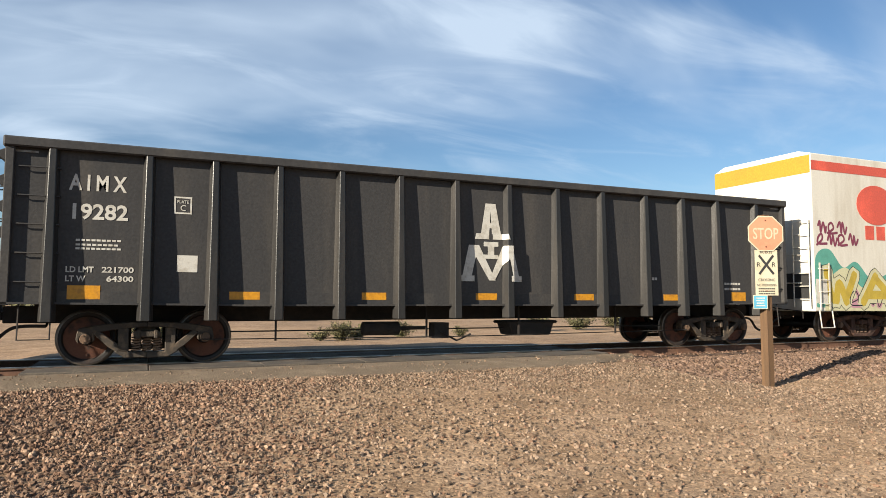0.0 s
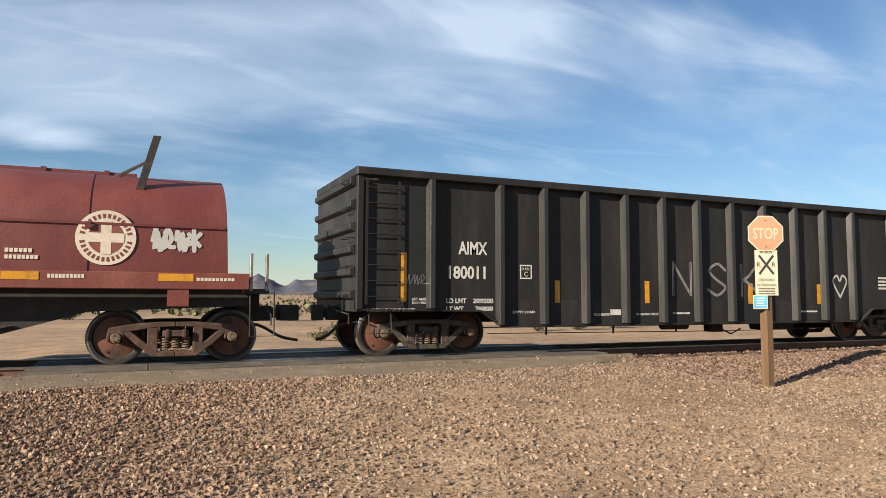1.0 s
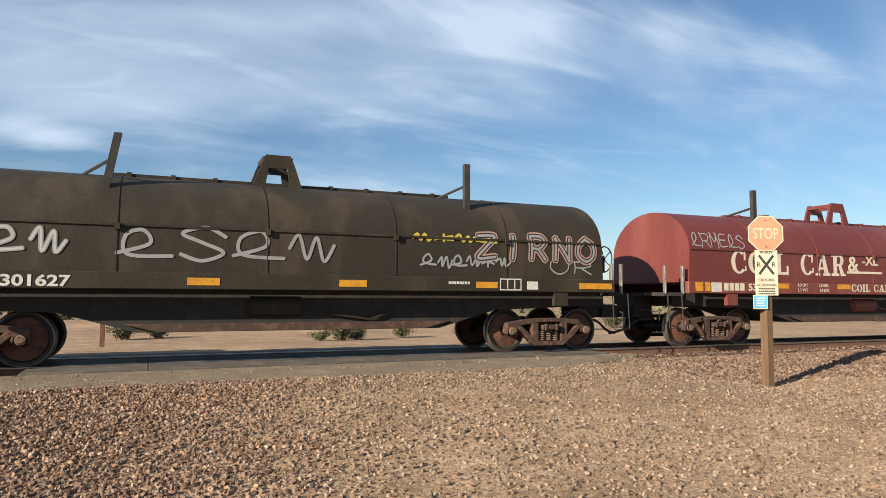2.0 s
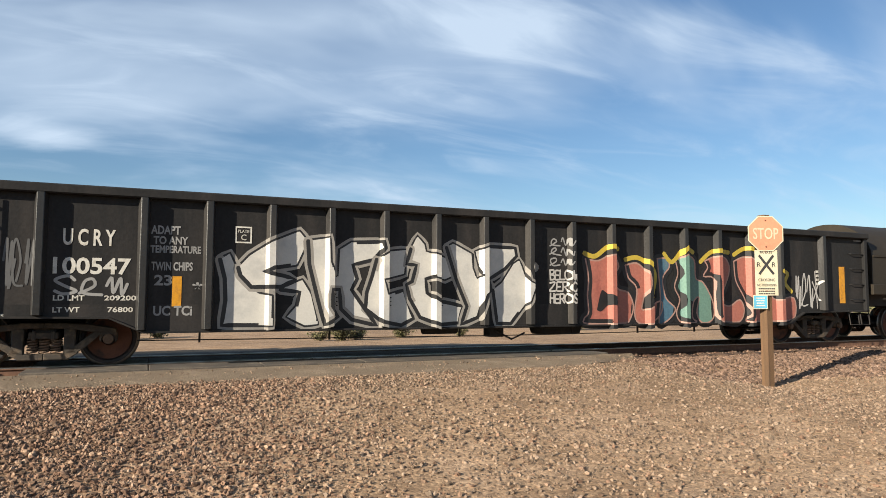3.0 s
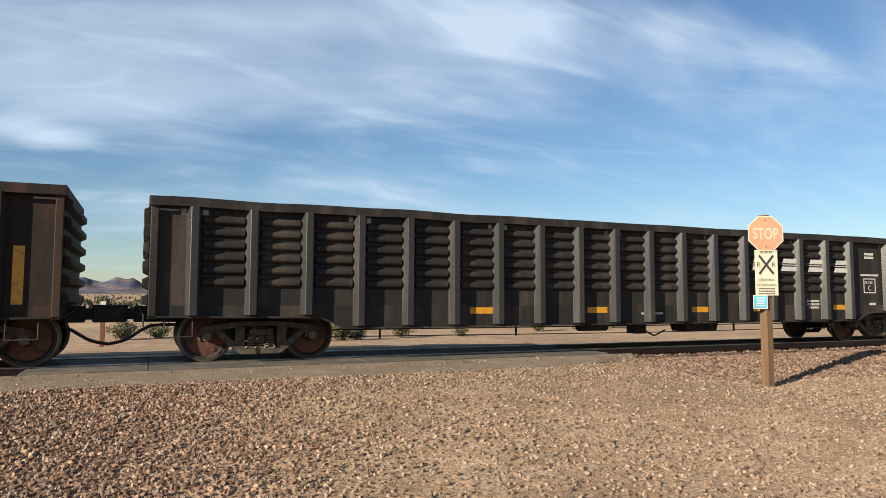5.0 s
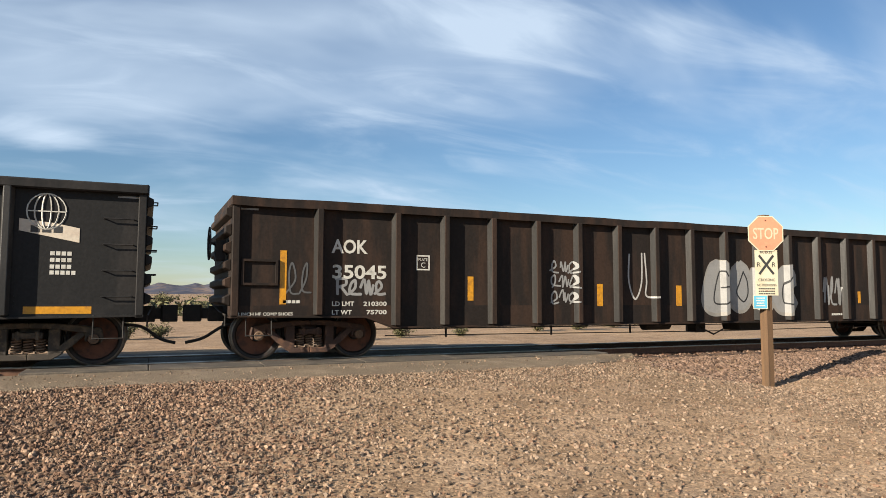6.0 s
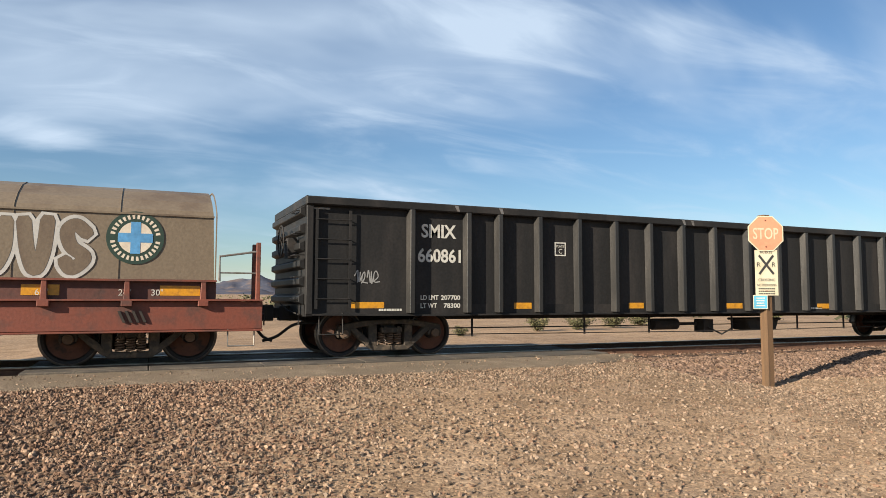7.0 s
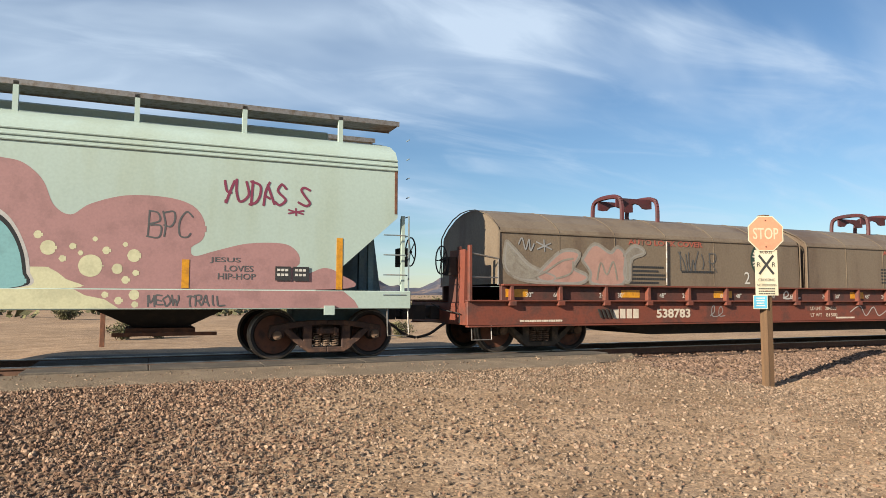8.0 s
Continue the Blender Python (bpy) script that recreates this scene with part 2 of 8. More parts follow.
def rod(bm, p0, p1, r, seg=8, r1=None):
    p0, p1 = Vector(p0), Vector(p1)
    d = (p1 - p0).normalized()
    u = d.orthogonal().normalized()
    w = d.cross(u)
    r1 = r if r1 is None else r1
    a = [bm.verts.new(p0 + (u * math.cos(i * math.tau / seg) + w * math.sin(i * math.tau / seg)) * r) for i in range(seg)]
    b = [bm.verts.new(p1 + (u * math.cos(i * math.tau / seg) + w * math.sin(i * math.tau / seg)) * r1) for i in range(seg)]
    bm.faces.new(a[::-1]); bm.faces.new(b)
    for i in range(seg):
        bm.faces.new((a[i], a[(i + 1) % seg], b[(i + 1) % seg], b[i]))


def pipe(bm, pts, r, seg=6):
    pts = [Vector(p) for p in pts]
    rings, u = [], None
    for i, p in enumerate(pts):
        d = (pts[min(i + 1, len(pts) - 1)] - pts[max(i - 1, 0)])
        d = d.normalized() if d.length > 1e-6 else Vector((1, 0, 0))
        u = d.orthogonal().normalized() if u is None else (u - d * u.dot(d)).normalized()
        w = d.cross(u)
        rings.append([bm.verts.new(p + (u * math.cos(k * math.tau / seg) + w * math.sin(k * math.tau / seg)) * r) for k in range(seg)])
    for a, b in zip(rings, rings[1:]):
        for k in range(seg):
            bm.faces.new((a[k], a[(k + 1) % seg], b[(k + 1) % seg], b[k]))
    bm.faces.new(rings[0][::-1]); bm.faces.new(rings[-1])


def lathe(bm, prof, seg=32):
    """Turned about the y axis: prof is a closed ring of (radius, y)."""
    rings = [[bm.verts.new((r * math.cos(i * math.tau / seg), y, r * math.sin(i * math.tau / seg))) for i in range(seg)] for r, y in prof]
    faces = []
    for k in range(len(rings)):
        a, b = rings[k], rings[(k + 1) % len(rings)]
        faces += [bm.faces.new((a[i], b[i], b[(i + 1) % seg], a[(i + 1) % seg])) for i in range(seg)]
    bmesh.ops.recalc_face_normals(bm, faces=faces)


def mesh_of(name, bm, material, smooth=False, bevel=0.0):
    if bevel:
        bmesh.ops.bevel(bm, geom=bm.edges[:], offset=bevel, segments=1, affect="EDGES", clamp_overlap=True)
    me = bpy.data.meshes.new(name)
    bm.to_mesh(me)
    bm.free()
    me.materials.append(material)
    if smooth:
        me.shade_smooth()
        me.set_sharp_from_angle(angle=radians(38))
    return me


def part(name, bm, material, parent, label="", smooth=False, bevel=0.0, loc=None):
    ob = new(name, mesh_of(name, bm, material, smooth, bevel))
    ob.parent = parent
    if loc:
        ob.location = loc
    return tagged(ob, label)


def again(name, me, parent, loc=(0, 0, 0), rz=0.0, label=""):
    ob = new(name, me)
    ob.parent = parent
    ob.matrix_basis = pose(*loc, 0, 0, rz)
    return tagged(ob, label)


def thing(name, label, category, group="", kind="", at=(0, 0, 0)):
    ob = new(name)
    ob.location = at
    return tagged(ob, label, category, group, kind)


def text(words, x, y, z, height, material, parent, width=None, name="lettering", rz=0.0, extrude=0.001, middle=False, bold=0.0):
    """Letters that face -y, lower left corner at (x, z); fitted to height and, if given, width."""
    cu = bpy.data.curves.new(name, "FONT")
    cu.body, cu.extrude, cu.resolution_u, cu.offset = words, extrude, 3, bold
    ob = new(name, cu)
    me = bpy.data.meshes.new_from_object(ob.evaluated_get(bpy.context.evaluated_depsgraph_get()))
    bpy.data.objects.remove(ob)
    bpy.data.curves.remove(cu)
    co = np.empty(len(me.vertices) * 3)
    me.vertices.foreach_get("co", co)
    co = co.reshape(-1, 3)
    lo, hi = co.min(0), co.max(0)
    s = height / max(1e-6, hi[1] - lo[1])
    sx = width / max(1e-6, hi[0] - lo[0]) if width else s
    w = (hi[0] - lo[0]) * sx
    out = np.stack([(co[:, 0] - lo[0]) * sx - (w / 2 if middle else 0), -co[:, 2], (co[:, 1] - lo[1]) * s], 1)
    me.vertices.foreach_set("co", out.ravel())
    me.materials.clear()
    me.materials.append(material)
    me.update()
    ob = new(name, me)
    ob.parent = parent
    ob.matrix_basis = pose(x, y, z, 0, 0, rz)
    return ob


def bars(count, x, y, z, height, width, material, parent, name="lettering", slant=0.0):
    """Plain upright bars, one for each sign of a mark that stays unlettered."""
    bm = bmesh.new()
    step = width / count
    for i in range(count):
        a = x + i * step
        prism(bm, [(a, z), (a + step * 0.78, z), (a + step * 0.78 + slant, z + height), (a + slant, z + height)], "y", y, y + 0.003)
    return part(name, bm, material, parent)


def plate(x0, x1, y, z0, z1, material, parent, name="reflector", label="", thick=0.006):
    bm = bmesh.new()
    box(bm, x0, x1, y, y + thick, z0, z1)
    return part(name, bm, material, parent, label)


def curve_points(pts, n=6):
    """A smooth line through pts."""
    out = []
    for i in range(len(pts) - 1):
        p0, p1, p2, p3 = pts[max(0, i - 1)], pts[i], pts[i + 1], pts[min(len(pts) - 1, i + 2)]
        for k in range(n):
            t = k / n
            out.append(tuple(0.5 * (2 * b + (c - a) * t + (2 * a - 5 * b + 4 * c - d) * t * t + (3 * b - a - 3 * c + d) * t ** 3)
                             for a, b, c, d in zip(p0, p1, p2, p3)))
    return out + [tuple(pts[-1])]


# strokes of painted letter forms in a unit square
GLYPH = {
    "S": [[(.92, .80), (.55, 1), (.12, .80), (.45, .52), (.90, .25), (.50, 0), (.06, .18)]],
    "T": [[(0, .92), (.5, .97), (1, .92)], [(.52, .95), (.45, .5), (.52, 0)]],
    "U": [[(.08, 1), (.08, .4), (.45, 0), (.88, .35), (.92, 1)]],
    "C": [[(.92, .85), (.5, 1), (.08, .6), (.15, .12), (.55, 0), (.95, .18)]],
    "R": [[(.1, 0), (.12, .5), (.1, 1)], [(.1, .97), (.7, 1), (.9, .72), (.55, .48), (.2, .5)], [(.45, .48), (.95, 0)]],
    "O": [[(.5, 1), (.1, .7), (.1, .28), (.5, 0), (.9, .3), (.9, .7), (.5, 1)]],
    "B": [[(.1, 0), (.1, 1)], [(.1, 1), (.75, .95), (.8, .62), (.2, .5)], [(.2, .5), (.95, .42), (.85, .02), (.1, 0)]],
    "G": [[(.9, .85), (.5, 1), (.08, .6), (.15, .1), (.6, 0), (.92, .2), (.9, .48), (.55, .48)]],
    "M": [[(.05, 0), (.12, .5), (.15, 1)], [(.15, 1), (.5, .35), (.85, 1)], [(.85, 1), (.9, .5), (.97, 0)]],
    "A": [[(.02, 0), (.3, .6), (.5, 1)], [(.5, 1), (.75, .5), (.98, 0)], [(.25, .35), (.78, .35)]],
    "K": [[(.1, 0), (.12, .5), (.1, 1)], [(.9, 1), (.5, .65), (.18, .48)], [(.25, .5), (.6, .3), (.98, 0)]],
    "P": [[(.1, 0), (.12, .5), (.1, 1)], [(.1, .97), (.7, 1), (.9, .72), (.55, .46), (.2, .48)]],
    "E": [[(.9, .95), (.2, .95), (.1, .5), (.15, .05), (.95, .05)], [(.15, .5), (.75, .5)]],
    "H": [[(.1, 0), (.1, 1)], [(.9, 0), (.9, 1)], [(.1, .5), (.9, .52)]],
    "N": [[(.08, 0), (.1, 1)], [(.1, 1), (.5, .5), (.9, 0)], [(.9, 0), (.92, 1)]],
    "L": [[(.12, 1), (.1, .4), (.15, .05), (.95, .05)]],
    "W": [[(.05, 1), (.2, .4), (.3, 0)], [(.3, 0), (.5, .55), (.7, 0)], [(.7, 0), (.85, .5), (.97, 1)]],
    "Z": [[(.05, .95), (.9, .95), (.5, .5), (.05, .05), (.98, .05)]],
    "Y": [[(.05, 1), (.3, .55), (.5, .5)], [(.95, 1), (.6, .5), (.35, 0), (.05, .1)]],
    "D": [[(.1, 0), (.12, 1)], [(.12, 1), (.8, .85), (.9, .4), (.6, .05), (.1, 0)]],
    "I": [[(.5, 1), (.48, .5), (.5, 0)]],
    "*": [[(.5, 1), (.5, 0)], [(.05, .75), (.95, .25)], [(.05, .25), (.95, .75)]],
    "v": [[(.5, 0), (.05, .7), (.3, 1), (.5, .75), (.7, 1), (.95, .7), (.5, 0)]],
    "~": [[(0, .5), (.25, .95), (.4, .1), (.6, .9), (.75, .05), (1, .6)]],
    "e": [[(0, .1), (.6, .5), (.5, .95), (.15, .7), (.2, .15), (1, .1)]],
}


def clip(poly, x, keep):
    """The part of a flat outline on one side of an upright line at x; keep: 1 to its right, -1 to its left."""
    out = []
    for p, q in zip(poly, poly[1:] + poly[:1]):
        a, b = (p[0] - x) * keep, (q[0] - x) * keep
        if a >= 0:
            out.append(p)
        if (a > 0 > b) or (a < 0 < b):
            t = a / (a - b)
            out.append((x, *(u + (v - u) * t for u, v in zip(p[1:], q[1:]))))
    return out


def lay(verts, faces, poly, surface, y0):
    """Lays a flat outline (x, z) on a side. surface: the folds of the side (upright lines) and its depth at (x, z)."""
    folds, depth = surface
    lo, hi = min(p[0] for p in poly), max(p[0] for p in poly)
    inside = [f for f in folds if lo < f < hi]
    bounds = [None] + inside + [None]
    for a, b in zip(bounds, bounds[1:]):
        piece = poly
        if a is not None:
            piece = clip(piece, a, 1)
        if b is not None and piece:
            piece = clip(piece, b, -1)
        if len(piece) < 3:
            continue
        faces.append(tuple(range(len(verts), len(verts) + len(piece))))
        verts.extend((p[0], depth(p[0], p[1]) - y0 - (p[2] if len(p) > 2 else 0.0), p[1]) for p in piece)


def welded(verts, faces):
    """The same mesh with its coincident corners joined."""
    index, out, new_faces = {}, [], []
    for f in faces:
        loop = []
        for i in f:
            key = tuple(round(c, 5) for c in verts[i])
            if key not in index:
                index[key] = len(out)
                out.append(verts[i])
            if index[key] not in loop:
                loop.append(index[key])
        if len(loop) > 2:
            new_faces.append(loop)
    return out, [], new_faces


def ribbon(verts, faces, pts, width, surface, y0, lanes, below=99.0):
    """A brush stroke of that width, laid on a folded side."""
    pts = [Vector(p) for p in pts]
    rows = []
    for i, p in enumerate(pts):
        d = pts[min(i + 1, len(pts) - 1)] - pts[max(i - 1, 0)]
        d = d.normalized() if d.length > 1e-6 else Vector((1, 0))
        nrm = Vector((-d.y, d.x))
        rows.append([p + nrm * width * (k / lanes - 0.5) for k in range(lanes + 1)])
    for end in (0, -1):      # rounded ends
        p, q = pts[end], pts[1 if end == 0 else -2]
        d = (p - q).normalized() if (p - q).length > 1e-6 else Vector((1, 0))
        nrm = Vector((-d.y, d.x)) * (-1 if end == 0 else 1)
        row = [p + d * width * 0.38 + nrm * width * 0.62 * (k / lanes - 0.5) for k in range(lanes + 1)]
        rows = [row] + rows if end == 0 else rows + [row]
    for j, (a, b) in enumerate(zip(rows, rows[1:])):
        for k in range(lanes):
            quad = [(v.x, v.y, .00002 * (j + n)) for v, n in ((a[k], 0), (a[k + 1], 0), (b[k + 1], 1), (b[k], 1))]
            if sum(v[1] for v in quad) / 4 < below:
                lay(verts, faces, quad, surface, y0)


def painted(parent, outlines, surface, material, name="emblem", label="", y0=0.004):
    """Flat painted shapes, each a convex outline of (x, z), laid on a side."""
    verts, faces = [], []
    for i, o in enumerate(outlines):
        lay(verts, faces, list(o), surface, y0 + 0.0002 * i)
    me = bpy.data.meshes.new(name)
    me.from_pydata(*welded(verts, faces))
    me.materials.append(material)
    ob = new(name, me)
    ob.parent = parent
    return tagged(ob, label)


def graffiti(parent, word, x0, x1, z0, z1, surface, layers, seed=0, wobble=0.06, name="graffiti", label="", squeeze=1.0, slant=0.0, below=99.0):
    """Painted letter forms on a side. layers: (paint, stroke width, dx, dz), from the bottom layer up. Broad letters are parts of their own."""
    rng = random.Random(seed)
    step = (x1 - x0) / len(word)
    broad = max(w for _, w, _, _ in layers)
    inset = broad / 2 if broad > 0.15 else 0.0
    letters = []
    for i, ch in enumerate(word):
        if ch == " ":
            continue
        up, tilt = rng.uniform(-wobble, wobble) * 0.6, slant * rng.uniform(-1, 1)
        left, wide = x0 + step * i + step * 0.04 + inset * 0.7, max(0.12, step * 0.92 * squeeze - inset * 1.4)
        forms = []
        for stroke in GLYPH[ch]:
            base = []
            for px, pz in stroke:
                zz = z0 + inset + (z1 - z0 - 2 * inset) * pz + up * 0.5 + rng.uniform(-wobble, wobble) * 0.35
                base.append((left + wide * px + tilt * (pz - 0.5) + rng.uniform(-wobble, wobble) * 0.4, zz))
            forms.append(curve_points(base, 8))
        letters.append(forms)
    groups = [[f] for f in letters] if inset else [letters]
    for gi, group in enumerate(groups):
        for li, (material, width, dx, dz) in enumerate(layers):
            verts, faces = [], []
            for fi, f in enumerate([f for forms in group for f in forms]):
                ribbon(verts, faces, [(a + dx, b + dz) for a, b in f], width, surface, 0.0012 + li * 0.0012 + gi * 0.0003 + fi * 0.0001 + (0.013 if below < 9 else 0), max(1, int(width / 0.12)), below)
            me = bpy.data.meshes.new(name)
            me.from_pydata(*welded(verts, faces))
            me.materials.append(material)
            ob = new(name, me)
            ob.parent = parent
            if label:
                tagged(ob, label)


def blob(parent, outline, surface, material, y0=0.004, name="graffiti", label="", n=6, cell=0.025):
    """A filled painted shape with a smooth outline, cut into small pieces that follow a stepped side."""
    pts = curve_points(list(outline) + [outline[0]], n)[:-1]
    xs, zs = [p[0] for p in pts], [p[1] for p in pts]
    verts, faces = [], []
    def cuts_at(mid):
        out = []
        for (ax, az), (bx, bz) in zip(pts, pts[1:] + pts[:1]):
            if (ax <= mid) != (bx <= mid):
                out.append(az + (bz - az) * (mid - ax) / (bx - ax))
        return sorted(out)
    x = min(xs)
    while x < max(xs):
        one, two = cuts_at(x + 1e-5), cuts_at(x + cell + 1e-5)
        if len(one) != len(two):
            one = two = cuts_at(x + cell / 2)
        for k in range(0, len(one) - 1, 2):
            lay(verts, faces, [(x, one[k]), (x + cell, two[k]), (x + cell, two[k + 1]), (x, one[k + 1])], surface, y0)
        x += cell
    me = bpy.data.meshes.new(name)
    me.from_pydata(*welded(verts, faces))
    me.materials.append(material)
    ob = new(name, me)
    ob.parent = parent
    return tagged(ob, label)


# ---- ground, road, track ----
def smooth(a, b, v):
    t = min(1.0, max(0.0, (v - a) / (b - a)))
    return t * t * (3 - 2 * t)


ROAD_X0, ROAD_X1 = -1.7, 8.9


def ground_height(x, y):
    """The lie of the land: a gravel approach that rises to the crossing, a ballast shoulder beside it, flat desert behind."""
    on_road = smooth(ROAD_X0 - 2.2, ROAD_X0 + 0.2, x) * (1 - smooth(ROAD_X1 - 1.2, ROAD_X1 + 1.6, x))
    near = -0.47 + 0.35 * smooth(4.5, 10.3, y)
    shoulder = -0.47 + 0.25 * smooth(9.0, 11.4, y)
    z = near * on_road + shoulder * (1 - on_road)
    if y > TRACK:
        far = -0.23 - 0.30 * smooth(14.8, 18.5, y)
        far_road = -0.16 - 0.34 * smooth(16.5, 26.0, y)
        z = far_road * on_road + far * (1 - on_road)
    z += 0.020 * noise.noise((x * 0.7, y * 0.7, 3.0)) + 0.012 * noise.noise((x * 2.6, y * 2.6, 8.0))
    d = math.hypot(x, y)
    if d > 40:
        z += (noise.noise((x * 0.02, y * 0.02, 1.0)) * 0.35 + 0.0045 * (d - 40)) * smooth(40, 300, d)
    return z


def axis_steps(lo, hi, fine_lo, fine_hi, step, grow=1.18):
    out = list(np.arange(fine_lo, fine_hi + step * 0.5, step))
    s, v = step, fine_hi
    while v < hi:
        s *= grow
        v += s
        out.append(v)
    s, v = step, fine_lo
    while v > lo:
        s *= grow
        v -= s
        out.insert(0, v)
    return out


def ground_material():
    m = bpy.data.materials.new("desert_gravel")
    m.use_nodes = True
    nt = m.node_tree
    n, l = nt.nodes.new, nt.links.new
    p = nt.nodes["Principled BSDF"]
    p.inputs["Roughness"].default_value = 0.95
    p.inputs["Specular IOR Level"].default_value = 0.2
    tc = n("ShaderNodeTexCoord")
    big, mid, fine, cell = n("ShaderNodeTexNoise"), n("ShaderNodeTexNoise"), n("ShaderNodeTexNoise"), n("ShaderNodeTexVoronoi")
    for t, s, d in ((big, 0.16, 5), (mid, 1.4, 6), (fine, 34.0, 5)):
        t.inputs["Scale"].default_value, t.inputs["Detail"].default_value = s, d
        l(tc.outputs["Object"], t.inputs["Vector"])
    cell.inputs["Scale"].default_value = 26.0
    l(tc.outputs["Object"], cell.inputs["Vector"])

    def ramp(src, stops):
        r = n("ShaderNodeValToRGB")
        while len(r.color_ramp.elements) < len(stops):
            r.color_ramp.elements.new(0.5)
        for e, (pos, c) in zip(r.color_ramp.elements, stops):
            e.position, e.color = pos, (*c, 1)
        l(src, r.inputs[0])
        return r.outputs[0]
    sand = ramp(mid.outputs["Fac"], [(0.30, (0.27, 0.190, 0.125)), (0.52, (0.35, 0.255, 0.175)), (0.72, (0.40, 0.300, 0.218))])
    soil = ramp(big.outputs["Fac"], [(0.35, (0.80, 0.78, 0.76)), (0.65, (1.08, 1.05, 1.0))])
    stone = ramp(cell.outputs["Color"], [(0.1, (0.62, 0.60, 0.60)), (0.6, (1.0, 0.98, 0.96)), (0.95, (1.38, 1.33, 1.28))])
    grit = ramp(fine.outputs["Fac"], [(0.3, (0.66, 0.64, 0.62)), (0.7, (1.25, 1.24, 1.22))])
    # darker, coarser soil along the verge, paler graded sand beyond a wandering line
    spx = n("ShaderNodeSeparateXYZ")
    l(tc.outputs["Object"], spx.inputs[0])
    side = n("ShaderNodeMath"); side.operation = "MULTIPLY_ADD"; side.inputs[1].default_value = -0.24
    l(spx.outputs["Y"], side.inputs[0]); l(spx.outputs["X"], side.inputs[2])
    wander = n("ShaderNodeMath"); wander.operation = "MULTIPLY_ADD"; wander.inputs[1].default_value = 3.0
    l(mid.outputs["Fac"], wander.inputs[0]); l(side.outputs[0], wander.inputs[2])
    verge = n("ShaderNodeMapRange"); verge.interpolation_type = "SMOOTHSTEP"
    verge.inputs["From Min"].default_value, verge.inputs["From Max"].default_value = -2.3, 2.0
    beyond = n("ShaderNodeMapRange")
    beyond.inputs["From Min"].default_value, beyond.inputs["From Max"].default_value = 13.0, 17.0
    beyond.inputs["To Min"].default_value, beyond.inputs["To Max"].default_value = 0.0, 6000.0
    l(spx.outputs["Y"], beyond.inputs["Value"])
    open_side = n("ShaderNodeMath"); open_side.operation = "ADD"
    l(wander.outputs[0], open_side.inputs[0]); l(beyond.outputs[0], open_side.inputs[1])
    l(open_side.outputs[0], verge.inputs["Value"])
    tone = ramp(verge.outputs[0], [(0.0, (0.42, 0.37, 0.335)), (0.45, (0.92, 0.905, 0.88)), (1.0, (0.99, 0.975, 0.93))])
    c = sand
    for other in (soil, stone, grit, tone):
        mx = n("ShaderNodeMix"); mx.data_type, mx.blend_type = "RGBA", "MULTIPLY"
        mx.inputs["Factor"].default_value = 1.0
        l(c, mx.inputs["A"]); l(other, mx.inputs["B"])
        c = mx.outputs["Result"]
    l(c, p.inputs["Base Color"])
    b1, b2 = n("ShaderNodeBump"), n("ShaderNodeBump")
    b1.inputs["Strength"].default_value, b1.inputs["Distance"].default_value = 0.30, 0.02
    b1.invert = True
    l(cell.outputs["Distance"], b1.inputs["Height"])
    b2.inputs["Strength"].default_value, b2.inputs["Distance"].default_value = 0.22, 0.012
    l(fine.outputs["Fac"], b2.inputs["Height"]); l(b1.outputs[0], b2.inputs["Normal"])
    l(b2.outputs[0], p.inputs["Normal"])
    return m


def make_ground():
    xs = axis_steps(-4200, 4200, -8, 30, 0.16)
    ys = axis_steps(-900, 4300, 1.5, 20, 0.16)
    verts = [(x, y, ground_height(x, y)) for y in ys for x in xs]
    k = len(xs)
    faces = [(j * k + i, j * k + i + 1, (j + 1) * k + i + 1, (j + 1) * k + i) for j in range(len(ys) - 1) for i in range(k - 1)]
    me = bpy.data.meshes.new("ground")
    me.from_pydata(verts, [], faces)
    me.materials.append(ground_material())
    me.shade_smooth()
    tagged(new("ground", me), "tan desert gravel ground with scattered stones", "ground", kind="structure")


make_ground()


def icosphere():
    bm = bmesh.new()
    bmesh.ops.create_icosphere(bm, subdivisions=1, radius=1)
    v = np.array([x.co[:] for x in bm.verts])
    f = np.array([[x.index for x in g.verts] for g in bm.faces])
    bm.free()
    return v, f


def scatter(name, label, category, material, places, seed, smallest, largest, bias=2.2, flat=0.6):
    """Loose stones, one heap of them; places: (x, y, z)."""
    rng = np.random.default_rng(seed)
    base, tri = icosphere()
    count = len(places)
    size = smallest + (largest - smallest) * rng.random(count) ** bias
    rot = rng.random(count) * math.tau
    v = base[None] * (1 + 0.28 * rng.standard_normal((count, len(base), 1)))
    v *= (size[:, None] * np.stack([rng.uniform(.8, 1.3, count), rng.uniform(.7, 1.1, count), flat * rng.uniform(.7, 1.2, count)], 1))[:, None]
    c, s = np.cos(rot)[:, None], np.sin(rot)[:, None]
    v = np.stack([v[..., 0] * c - v[..., 1] * s, v[..., 0] * s + v[..., 1] * c, v[..., 2]], -1)
    v += np.array(places)[:, None] + np.stack([0 * size, 0 * size, size * flat * 0.35], 1)[:, None]
    f = tri[None] + (np.arange(count) * len(base))[:, None, None]
    me = bpy.data.meshes.new(name)
    me.vertices.add(count * len(base))
    me.vertices.foreach_set("co", v.astype(np.float32).ravel())
    me.loops.add(f.size)
    me.loops.foreach_set("vertex_index", f.astype(np.int32).ravel())
    me.polygons.add(f.size // 3)
    me.polygons.foreach_set("loop_start", np.arange(0, f.size, 3, dtype=np.int32))
    me.update(calc_edges=True)
    me.shade_flat()
    me.materials.append(material)
    return tagged(new(name, me), label, category, kind="stuff")


